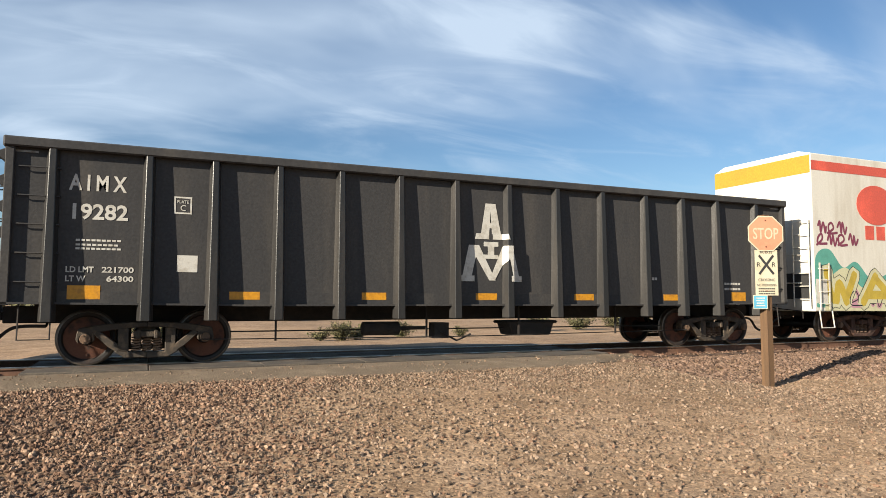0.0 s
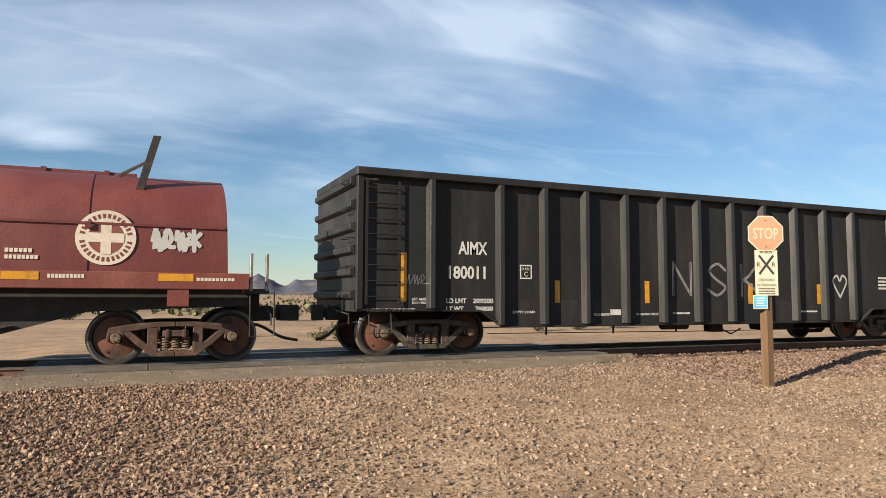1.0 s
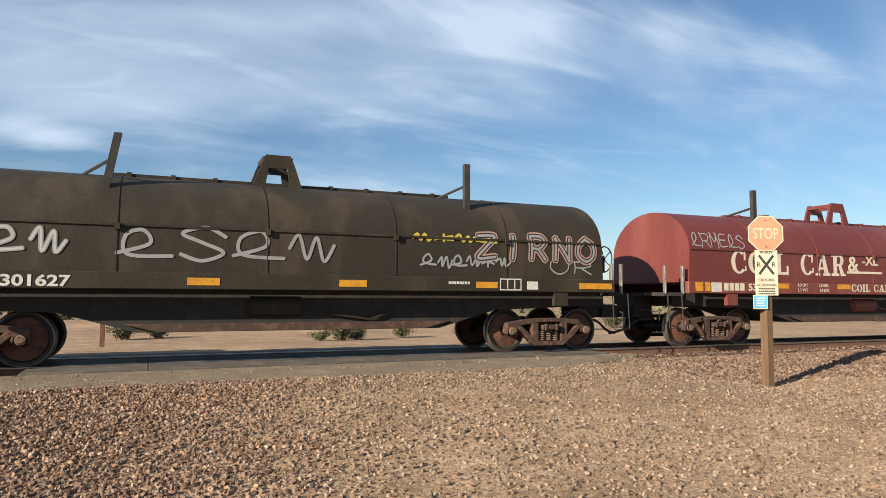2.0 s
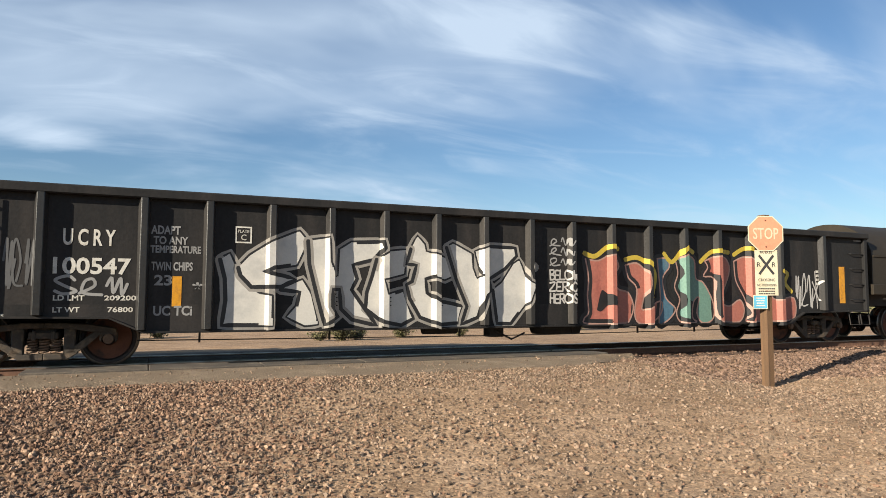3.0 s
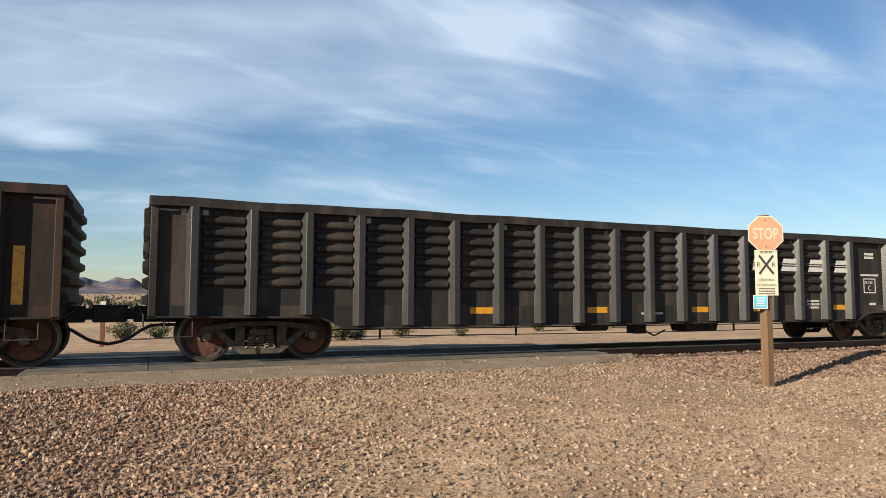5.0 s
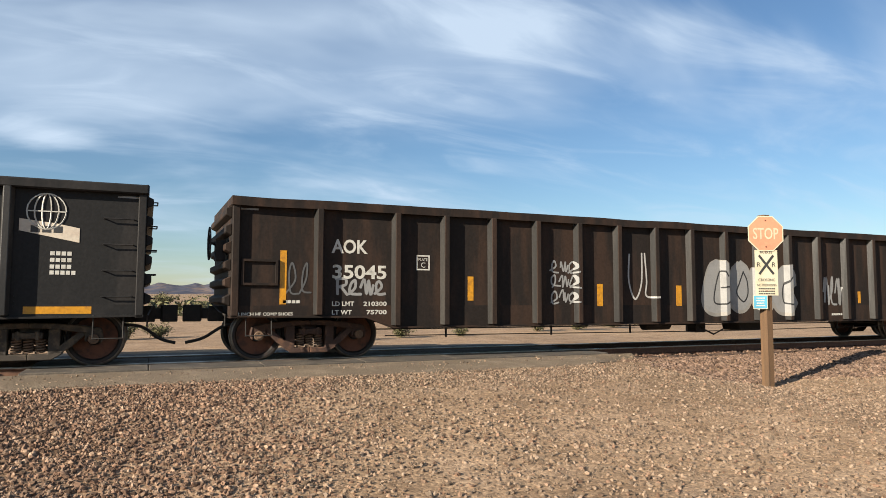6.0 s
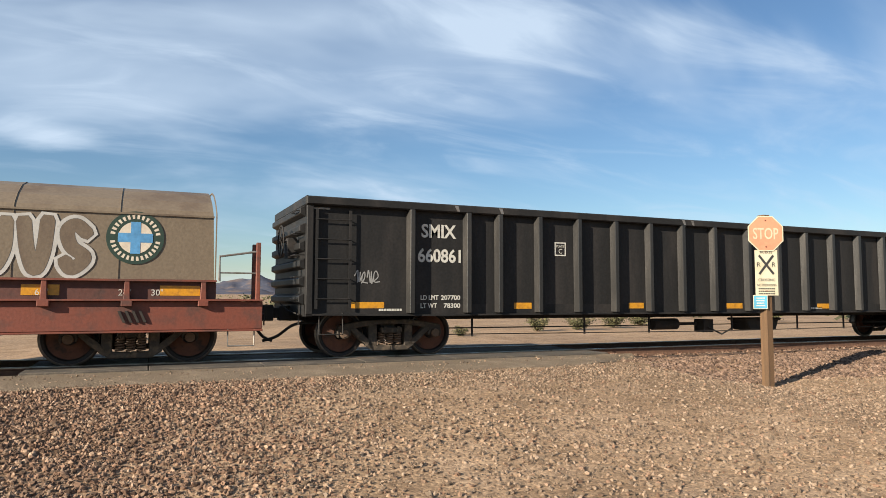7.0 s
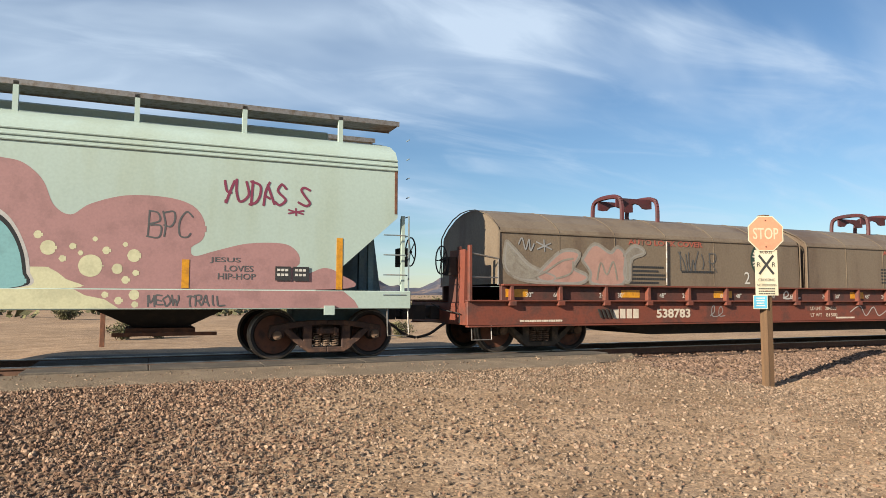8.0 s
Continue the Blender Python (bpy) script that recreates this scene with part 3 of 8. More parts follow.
pale_pebble = mat("pale_pebble_stone", (0.225, 0.158, 0.107), (0.325, 0.245, 0.178), 0.95, scale=9, fine=60, bump=0.2, island=True, spec=0.2)
pebble = mat("pebble_stone", (0.195, 0.118, 0.077), (0.38, 0.268, 0.185), 0.95, scale=9, fine=60, bump=0.2, island=True, spec=0.2)
ballast_stone = mat("ballast_stone", (0.175, 0.112, 0.078), (0.28, 0.195, 0.145), 0.95, scale=9, fine=60, bump=0.2, island=True, spec=0.2)


def make_stones():
    rng = random.Random(4)
    near, smoother, far = [], [], []
    while len(near) + len(smoother) < 105000:
        x, y = rng.uniform(-5.5, 16), rng.uniform(0.5, 10.7)
        ragged = noise.noise((x * 0.8, y * 0.8, 4.0))
        # the trodden stretch by the crossing carries far more stones than the ground round it
        if (0.4 * x + 0.92 * y < 4.9 or x < -2.4 or x > 14.5) and rng.random() > 0.10:
            continue
        if y > 10.35 + 0.25 * noise.noise((x * 0.9, 0, 5)) or rng.random() > smooth(0.5, 3.6, y + ragged):
            continue
        rough = 1 - smooth(-2.2, 1.2, x - 0.24 * y + 0.5 * noise.noise((x * 0.5, y * 0.5, 7.0)))
        thick = 0.36 + 0.22 * noise.noise((x * 0.35, y * 0.35, 2.0)) + 0.9 * rough + 0.7 * smooth(8.6, 9.6, y) * (1 - smooth(7.5, 9.5, x))
        if rng.random() < thick:
            (near if rng.random() < rough + 0.1 else smoother).append((x, y, ground_height(x, y)))
    scatter("gravel_stones", "small brown and tan loose gravel stones", "gravel", pebble, near, 1, 0.006, 0.026, 2.8, 0.95)
    scatter("pale_pebbles", "sparse pale pebbles on graded sand", "gravel", pale_pebble, smoother, 5, 0.005, 0.024, 3.4, 0.9)
    spill = []
    while len(spill) < 2600:          # pebbles thrown up on the asphalt
        x, y = rng.uniform(-2.0, 9.0), 10.15 + 1.2 * rng.random() ** 2.2
        spill.append((x, y, max(ground_height(x, y), -0.115 + 0.07 * smooth(10.3, 11.5, y)) + 0.012))
    scatter("spilled_pebbles", "fine pebbles spilled over the asphalt edge", "gravel", pale_pebble, spill, 8, 0.005, 0.018, 2.5, 0.8)
    while len(far) < 16000:
        x, y = rng.uniform(8.4, 26), rng.uniform(9.0, 11.78)
        if y < 9.3 + 0.3 * noise.noise((x, 0, 1)) or x < 8.9 + 0.5 * noise.noise((0, y * 2, 1)) + (11.4 - y) * 0.12:
            continue
        far.append((x, y, ground_height(x, y)))
    scatter("ballast_stones", "reddish crushed rock ballast beside the rails", "ballast", ballast_stone, far, 2, 0.018, 0.042, 1.3, 0.8)
    bed = [(rng.uniform(9, 26), rng.uniform(12.0, 15.0), -0.22) for _ in range(5000)]
    bed += [(rng.uniform(-14, -2.0), rng.uniform(10.9, 15.0), -0.22) for _ in range(5000)]
    bed = [(x, y, ground_height(x, y) + (0.03 if 11.6 < y < 14.7 else 0)) for x, y, _ in bed]
    scatter("track_bed_stones", "dusty crushed rock between the wooden ties", "ballast", ballast_stone, bed, 3, 0.02, 0.045, 1.3, 0.8)


make_stones()
asphalt = mat("worn_asphalt", (0.19, 0.140, 0.090), (0.27, 0.205, 0.138), 0.95, scale=2.2, fine=48, bump=0.6, grain=0.5)
concrete = mat("crossing_panel_concrete", (0.085, 0.071, 0.057), (0.15, 0.122, 0.092), 0.9, scale=2.6, fine=45, bump=0.6, grain=0.4)
tie_wood = mat("creosoted_tie_wood", (0.060, 0.036, 0.025), (0.105, 0.062, 0.042), 0.9, scale=5, stretch=(0.2, 1, 1), bump=0.4)


def make_crossing():
    road = thing("road", "worn grey asphalt of a private grade crossing", "road", kind="structure")
    bm = bmesh.new()
    # near apron: its outer edge is ragged
    xs = np.linspace(ROAD_X0 - 0.25, ROAD_X1 + 0.5, 60)
    top_in, top_out = [], []
    for x in xs:
        edge = 10.30 + 0.16 * noise.noise((x * 0.8, 2.0, 0)) + 0.06 * noise.noise((x * 3.1, 2.0, 0)) + 1.1 * smooth(7.0, 9.6, x)
        top_out.append((x, edge, ground_height(x, edge) + 0.015))
        top_in.append((x, 11.55, -0.045))
    outer = [bm.verts.new(p) for p in top_out]
    mid = [bm.verts.new((p[0], (p[1] + 11.55) / 2, (p[2] - 0.045) / 2 + 0.012)) for p in top_out]
    inner = [bm.verts.new(p) for p in top_in]
    skirt = [bm.verts.new((p[0], p[1] - 0.05, p[2] - 0.15)) for p in top_out]
    for a, b in ((skirt, outer), (outer, mid), (mid, inner)):
        for i in range(len(xs) - 1):
            bm.faces.new((a[i], a[i + 1], b[i + 1], b[i]))
    part("apron", bm, asphalt, road, "sun-bleached asphalt apron with a ragged edge")
    bm = bmesh.new()
    prism(bm, [(14.75, -0.045), (21.0, -0.42), (21.0, -0.7), (14.75, -0.4)], "x", ROAD_X0, ROAD_X1)
    part("far_apron", bm, asphalt, road)
    # crossing panels between and beside the rails
    bm = bmesh.new()
    box(bm, 0, 1.74, 0, 0.74, -0.2, -0.02)
    side = mesh_of("crossing_panel", bm, concrete, bevel=0.012)
    bm = bmesh.new()
    box(bm, 0, 1.74, 0, 0.60, -0.2, -0.02)
    inner_me = mesh_of("crossing_panel", bm, concrete, bevel=0.012)
    for i in range(6):
        x = ROAD_X0 + 0.05 + i * 1.75
        again("crossing_panel", side, road, (x, TRACK - 0.80 - 0.75, 0))
        again("crossing_panel", side, road, (x, TRACK + 0.81, 0))
        again("crossing_panel", inner_me, road, (x, TRACK - 0.61, 0))
        again("crossing_panel", inner_me, road, (x, TRACK + 0.01, 0))


make_crossing()


def make_track():
    track = thing("railway_track", "steel rails on dark creosoted wooden ties", "track", kind="structure")
    prof = [(-.07, -.17), (.07, -.17), (.07, -.155), (.012, -.135), (.012, -.045), (.036, -.035), (.036, -.006), (.028, 0), (-.028, 0), (-.036, -.006),
            (-.036, -.035), (-.012, -.045), (-.012, -.135), (-.07, -.155)]
    head = [(-.0365, -.016), (.0365, -.016), (.0365, -.004), (.027, .0015), (-.027, .0015), (-.0365, -.004)]
    for y in (TRACK - 0.755, TRACK + 0.755):
        bm = bmesh.new()
        prism(bm, prof, "x", -260, 320)
        rail = part("rail", bm, rail_rust, track, "rusty steel rail", loc=(0, y, 0))
        bm = bmesh.new()
        prism(bm, head, "x", -260, 320)
        part("rail_head", bm, rail_steel, rail, "polished running surface")
    bm = bmesh.new()
    box(bm, -0.115, 0.115, -1.3, 1.3, -0.34, -0.172)
    tie = mesh_of("tie", bm, tie_wood, bevel=0.012)
    bm = bmesh.new()
    box(bm, -0.10, 0.10, -0.18, 0.18, -0.172, -0.150)
    for sx in (-.06, .06):
        for sy in (-.10, .10):
            box(bm, sx - .015, sx + .015, sy - .015, sy + .015, -.155, -.125)
    tie_plate = mesh_of("tie_plate", bm, rail_rust)
    rng = random.Random(9)
    for i in range(-40, 90):
        x = 0.2 + i * 0.51
        if ROAD_X0 - 0.1 < x < ROAD_X1 + 0.1:
            continue
        t = again("tie", tie, track, (x + rng.uniform(-.03, .03), TRACK + rng.uniform(-.05, .05), rng.uniform(-.012, .006)), rng.uniform(-1, 1))
        for y in (-0.755, 0.755):
            again("tie_plate", tie_plate, t, (0, y, 0))


make_track()


# ---- distance ----
def make_mountains():
    # no real haze: the blue of distance is mixed into the rock colour
    rock = mat("haze_tinted_mountain", (0.095, 0.100, 0.130), (0.20, 0.155, 0.140), 1.0, scale=0.012, fine=0.05, bump=0, spec=0.0)
    for k, (dist, base, seed, amp) in enumerate(((3300, 8, 2.0, 165), (2500, 4, 7.0, 50))):
        bm = bmesh.new()
        cols = []
        for i in range(500):
            a = radians(-70 + 150 * i / 499)
            hgt = amp * (0.30 + 0.85 * abs(noise.fractal((a * 5.5, seed, 0), 1.0, 2.0, 6))) * (0.7 + 0.3 * math.cos(3 * a)) * (1 + 0.9 * math.exp(-((a + 0.19) / 0.07) ** 2))
            col = []
            for j in range(7):
                r = dist + j * 45
                z = base + hgt * (j / 6) ** 0.8 * (1 + 0.22 * noise.noise((a * 70, j * 0.8, seed)))
                col.append(bm.verts.new((math.sin(a) * r, math.cos(a) * r, z - (20 if j == 0 else 0))))
            cols.append(col)
        for a, b in zip(cols, cols[1:]):
            for j in range(6):
                bm.faces.new((a[j], b[j], b[j + 1], a[j + 1]))
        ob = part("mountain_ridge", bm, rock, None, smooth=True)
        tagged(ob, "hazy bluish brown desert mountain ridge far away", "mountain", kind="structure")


make_mountains()
leaf = mat("creosote_leaf", (0.10, 0.095, 0.035), (0.19, 0.165, 0.07), 0.8, scale=6, bump=0, island=True)
twig = mat("dry_twig", (0.16, 0.11, 0.07), None, 0.9, scale=8)
dry = mat("dry_grass", (0.34, 0.28, 0.13), (0.24, 0.21, 0.09), 0.9, scale=6, bump=0, island=True)


def make_bush(x, y, size, seed, leaf_mat=leaf):
    rng = random.Random(seed)
    ob = thing("desert_bush", "low green creosote bush on dry sand", "bush", "bushes beyond the track", at=(x, y, ground_height(x, y)))
    bm = bmesh.new()
    tips = []
    for _ in range(16):
        a, lean = rng.uniform(0, math.tau), rng.uniform(0.3, 1.5)
        p, d = Vector((0, 0, 0)), Vector((math.cos(a) * lean, math.sin(a) * lean, 1)).normalized()
        for k in range(3):
            q = p + (d + Vector((rng.uniform(-.3, .3), rng.uniform(-.3, .3), rng.uniform(-.1, .1)))) * size * rng.uniform(0.25, 0.4)
            rod(bm, p, q, 0.012 * size * (1 - k * 0.25), 4)
            p = q
            tips.append(p.copy())
    part("branches", bm, twig, ob)
    verts, faces = [], []
    for p in tips:
        for _ in range(34):
            c = p + Vector((rng.gauss(0, .13), rng.gauss(0, .13), rng.gauss(0, .09))) * size
            u = Vector((rng.uniform(-1, 1), rng.uniform(-1, 1), rng.uniform(-1, 1))).normalized()
            w = u.orthogonal().normalized()
            s = rng.uniform(0.03, 0.065) * size
            faces.append(tuple(range(len(verts), len(verts) + 4)))
            verts += [c - u * s * 1.6, c + w * s * .6, c + u * s * 1.6, c - w * s * .6]
    me = bpy.data.meshes.new("foliage")
    me.from_pydata([v[:] for v in verts], [], faces)
    me.materials.append(leaf_mat)
    f = new("foliage", me)
    f.parent = ob
    return ob


for _i, (_x, _y, _s) in enumerate(((6.6, 24.4, 0.62), (7.3, 24.8, 0.6), (5.9, 24.6, 0.4), (9.6, 26.2, 0.6), (12.4, 26.4, 0.4), (-0.7, 28.0, 0.6), (0.5, 28.8, 0.55),
                                   (17.8, 29.0, 0.8), (20.6, 29.5, 0.8), (24.0, 31.0, 0.9), (27.5, 33.0, 1.0), (9.2, 47.0, .8), (-5.0, 54.0, 1.0), (4.0, 62.0, 1.0),
                                   (14.0, 48.0, 1.2), (22.0, 55.0, 1.3), (-14.0, 62.0, 1.4), (-3.0, 78.0, 1.6), (12.0, 90.0, 1.7), (30.0, 70.0, 1.5), (36.0, 48.0, 1.2),
                                   (-9.0, 105.0, 1.8), (-22.0, 96.0, 1.7), (3.0, 130.0, 2.0), (42.0, 36.0, 0.9))):
    make_bush(_x, _y, _s, _i)


def make_far_scrub():
    rng = random.Random(21)
    verts, faces = [], []
    for _ in range(1500):
        d = 60 + 900 * rng.random() ** 1.6
        a = radians(rng.uniform(-25, 70))
        x, y = math.sin(a) * d, math.cos(a) * d
        z, s = ground_height(x, y), rng.uniform(0.4, 1.1)
        for _k in range(7):
            c = Vector((x + rng.gauss(0, s * .5), y + rng.gauss(0, s * .5), z + rng.uniform(.1, .8) * s))
            u = Vector((rng.uniform(-1, 1), rng.uniform(-1, 1), rng.uniform(-.4, 1))).normalized() * s * 0.5
            w = u.orthogonal().normalized() * s * 0.3
            faces.append(tuple(range(len(verts), len(verts) + 4)))
            verts += [(c - u)[:], (c + w)[:], (c + u)[:], (c - w)[:]]
    me = bpy.data.meshes.new("desert_scrub")
    me.from_pydata(verts, [], faces)
    me.materials.append(leaf)
    tagged(new("desert_scrub", me), "sparse olive desert scrub on the plain", "scrub", kind="stuff")


make_far_scrub()


def make_marker_post():
    ob = thing("marker_post", "thin rusty steel marker post with a white top", "post", at=(-1.15, 23.3, ground_height(-1.15, 23.3)))
    bm = bmesh.new()
    box(bm, -.07, .07, -.03, .03, -.2, 1.05)
    part("post", bm, rust, ob, bevel=0.008)
    bm = bmesh.new()
    box(bm, -.074, .074, -.034, .034, 1.05, 1.40)
    part("cap", bm, letter_white, ob, "white painted top", bevel=0.008)


make_marker_post()

# ---- crossing sign ----
post_wood = mat("weathered_post_wood", (0.165, 0.092, 0.043), (0.095, 0.056, 0.030), 0.85, scale=3.5, fine=40, stretch=(1, 1, 0.08), bump=0.5)
stop_red = mat("sun_faded_stop_sign_red", (0.64, 0.28, 0.165), (0.58, 0.24, 0.14), 0.45, scale=3, bump=0, grain=0.05)
stop_letters = mat("sun_faded_stop_lettering", (0.72, 0.47, 0.33), None, 0.45, bump=0, grain=0.05)
sign_white = mat("aged_white_sign", (0.60, 0.55, 0.41), (0.53, 0.47, 0.33), 0.45, scale=4, bump=0, grain=0.05)
sign_blue = mat("blue_notice_plate", (0.10, 0.36, 0.52), None, 0.45, bump=0, grain=0.05)


def octagon(r):
    return [(r * math.cos(radians(22.5 + 45 * i)), r * math.sin(radians(22.5 + 45 * i))) for i in range(8)]


def make_crossing_sign():
    x, y = 10.36, 8.98
    z = ground_height(x, y)
    ob = thing("crossing_sign_post", "weathered wooden post with faded stop sign and crossing notice", "road sign", at=(x, y, z))
    bm = bmesh.new()
    box(bm, -.078, .078, -.078, .078, -.35, 3.11)
    part("post", bm, post_wood, ob, bevel=0.012)
    face = pose(-0.075, -0.105, 0, 0, 0, -24)

    def on(bm, name, material, depth, at_z, label="", parent=ob, dx=0.0):
        o = part(name, bm, material, parent, label)
        o.matrix_basis = (face if parent is ob else Matrix()) @ pose(dx, depth, at_z)
        return o
    bm = bmesh.new(); prism(bm, octagon(.345), "y", 0, .004)
    stop = on(bm, "stop_sign", sign_white, 0, 2.76, "faded orange red octagonal stop sign")
    bm = bmesh.new(); prism(bm, octagon(.325), "y", -.002, -.0005)
    on(bm, "red_field", stop_red, 0, 0, parent=stop)
    text("STOP", 0, -.0045, -.105, .21, stop_letters, stop, .46, middle=True, bold=0.01)
    for dz in (-.24, .24):
        bm = bmesh.new(); rod(bm, (0, -.008, dz), (0, .0, dz), .014, 8)
        on(bm, "bolt", rust, 0, 0, parent=stop)
    bm = bmesh.new(); box(bm, -.205, .205, 0, .004, -.41, .41)
    sign = on(bm, "crossing_board", sign_white, .012, 2.05, "white private crossing notice board")
    for s in (1, -1):
        bm = bmesh.new()
        prism(bm, [(-.145 * s, -.02), (-.115 * s, -.05), (.145 * s, .29), (.115 * s, .32)], "y", -.003 - .002 * (s > 0), -.001)
        on(bm, "cross_bar", letter_black, 0, 0.01, parent=sign)
    text("PRIVATE", 0, -.003, .345, .042, letter_black, sign, .22, middle=True)
    text("R", -.135, -.003, .105, .085, letter_black, sign, middle=True)
    text("R", .135, -.003, .105, .085, letter_black, sign, middle=True)
    text("CROSSING", 0, -.003, -.155, .05, letter_black, sign, .30, middle=True)
    text("NO TRESPASSING", 0, -.003, -.245, .042, letter_black, sign, .34, middle=True)
    for i in range(3):
        bars(9 - i, -.15, -.003, -.30 - i * .045, .022, .30, letter_black, sign, "small_print")
    bm = bmesh.new(); box(bm, -.012, .012, -.008, 0, -.345, -.32); box(bm, -.012, .012, -.008, 0, .375, .40)
    on(bm, "bolt", rust, 0, 0, parent=sign)
    bm = bmesh.new(); box(bm, -.13, .13, 0, .004, -.125, .125)
    blue = on(bm, "notice_plate", sign_white, -.004, 1.52, "small blue emergency notice plate", dx=-.13)
    bm = bmesh.new(); box(bm, -.118, .118, -.002, -.0005, -.113, .113)
    on(bm, "blue_field", sign_blue, 0, 0, parent=blue)
    for i, (k, w) in enumerate(((7, .17), (6, .15), (5, .14), (8, .17))):
        bars(k, -w / 2, -.0045, .06 - i * .045, .022, w, letter_white, blue, "small_print")


make_crossing_sign()


# ---- running gear ----
WHEEL_R, WHEELBASE = 0.435, 1.785
WHEELSETS = []


TRUCK_MESHES = {}


def truck_meshes(key):
    if key in TRUCK_MESHES:
        return TRUCK_MESHES[key]
    cast = {"grey": truck_grey, "rust": truck_rust}[key]
    out = {}
    # wheelset: two dished wheels on an axle
    bm = bmesh.new()
    for s in (-1, 1):
        prof = [(.0, .02), (.11, .02), (.12, .055), (.20, .045), (.34, .02), (.365, .065), (.41, .07), (.41, -.055), (.365, -.05), (.34, -.02), (.2, .0), (.12, -.06), (.0, -.06)]
        k = bmesh.new()
        lathe(k, [(max(r, .004), (s * (.725 + y))) for r, y in prof], 40)
        me = bpy.data.meshes.new("tmp"); k.to_mesh(me); k.free(); bm.from_mesh(me); bpy.data.meshes.remove(me)
    rod(bm, (0, -1.08, 0), (0, 1.08, 0), .085, 14)
    for s in (-1, 1):
        for i in range(4):          # cored marks on the plate, so that the turning shows
            a = i * math.tau / 4
            rod(bm, (.27 * math.cos(a), s * .752, .27 * math.sin(a)), (.27 * math.cos(a), s * .768, .27 * math.sin(a)), .022, 8)
    plain = len(bm.faces)
    for s in (-1, 1):
        lathe(bm, [(.412, s * .792), (WHEEL_R, s * .785), (WHEEL_R + .003, s * .70), (.448, s * .690), (.462, s * .680), (.458, s * .665), (.412, s * .665)], 48)
    bm.faces.ensure_lookup_table()
    for f in bm.faces[plain:]:
        f.material_index = 1
    for f in bm.faces[:plain]:
        c = f.calc_center_median()
        if 0.10 < math.hypot(c.x, c.z) < 0.345 and abs(c.y) > 0.6:
            f.material_index = 2
    out["wheelset"] = mesh_of("wheelset", bm, wheel_steel, smooth=True)
    out["wheelset"].materials.append(tread_steel)
    out["wheelset"].materials.append(plate_rust)
    bm = bmesh.new()
    for s in (-1,):
        rod(bm, (0, s * 1.06, 0), (0, s * 1.12, 0), .085, 16, .075)
        rod(bm, (0, s * 1.10, 0), (0, s * 1.13, 0), .045, 10)
        for i in range(3):
            a = i * math.tau / 3
            rod(bm, (.055 * math.cos(a), s * 1.12, .055 * math.sin(a)), (.055 * math.cos(a), s * 1.138, .055 * math.sin(a)), .013, 6)
    out["bearing_cap"] = mesh_of("bearing_cap", bm, spring_steel)
    # side frame with its window, springs and pedestals
    h = WHEELBASE / 2
    bm = bmesh.new()

    def mirror(pts):
        for sx in (1, -1):
            prism(bm, [(sx * x, z) for x, z in pts], "y", -.085, .085)
    mirror([(0, .69), (.30, .69), (.66, .66), (1.0, .60), (1.02, .50), (.62, .55), (.30, .60), (0, .61)])                     # top member
    mirror([(.78, .545), (1.02, .53), (1.03, .42), (h + .10, .36), (h + .08, .47), (h - .08, .47), (h - .10, .38), (.76, .42)])  # pedestal
    mirror([(.27, .60), (.43, .60), (.43, .22), (.27, .20)])                                                          # column
    mirror([(.42, .20), (.58, .31), (.80, .52), (.70, .56), (.38, .30)])                                                       # diagonal
    mirror([(0, .12), (.32, .12), (.48, .22), (.40, .30), (.26, .215), (0, .215)])                                     # spring seat
    bmesh.ops.bevel(bm, geom=bm.edges[:], offset=.012, segments=1, affect="EDGES", clamp_overlap=True)
    out["side_frame"] = mesh_of("side_frame", bm, cast)
    bm = bmesh.new()
    pipe(bm, [(.062 * math.cos(a * math.tau / 12), .062 * math.sin(a * math.tau / 12), .235 + .042 * a / 12) for a in range(61)], .016, 5)
    out["spring"] = mesh_of("spring", bm, spring_steel)
    bm = bmesh.new()
    box(bm, -.20, .20, -1.13, 1.13, .45, .55)
    box(bm, -.15, .15, -.9, .9, .40, .62)
    for s in (-1, 1):
        for k in (-.13, .13):
            box(bm, k - .03, k + .03, s * 1.13 - .02, s * 1.13 + .02, .43, .57)
    out["truck"] = mesh_of("truck", bm, cast, bevel=.012)
    bm = bmesh.new()
    for sx in (-1, 1):
        box(bm, sx * .40 - .04, sx * .40 + .04, -.78, .78, .30, .38)
        for s in (-1, 1):
            prism(bm, [(sx * (h - .47), .28), (sx * (h - .42), .58), (sx * (h - .50), .58), (sx * (h - .56), .28)], "y", s * .73 - .05, s * .73 + .05)
    out["brake_beam"] = mesh_of("brake_beam", bm, under_black)
    TRUCK_MESHES[key] = out
    return out


def add_truck(car, x, key):
    m = truck_meshes(key)
    t = again("truck", m["truck"], car, (x, 0, 0))
    for s, rz in ((-1, 180), (1, 0)):
        again("side_frame", m["side_frame"], t, (0, s * .985, 0), rz)
        for sx in (-.16, 0, .16):
            again("spring", m["spring"], t, (sx, s * .985, 0), rz)
    again("brake_beam", m["brake_beam"], t)
    for sx in (-1, 1):
        w = again("wheelset", m["wheelset"], t, (sx * WHEELBASE / 2, 0, WHEEL_R))
        WHEELSETS.append((w, sx * WHEELBASE / 2))
        for rz in (0, 180):
            again("bearing_cap", m["bearing_cap"], t, (sx * WHEELBASE / 2, 0, WHEEL_R), rz)


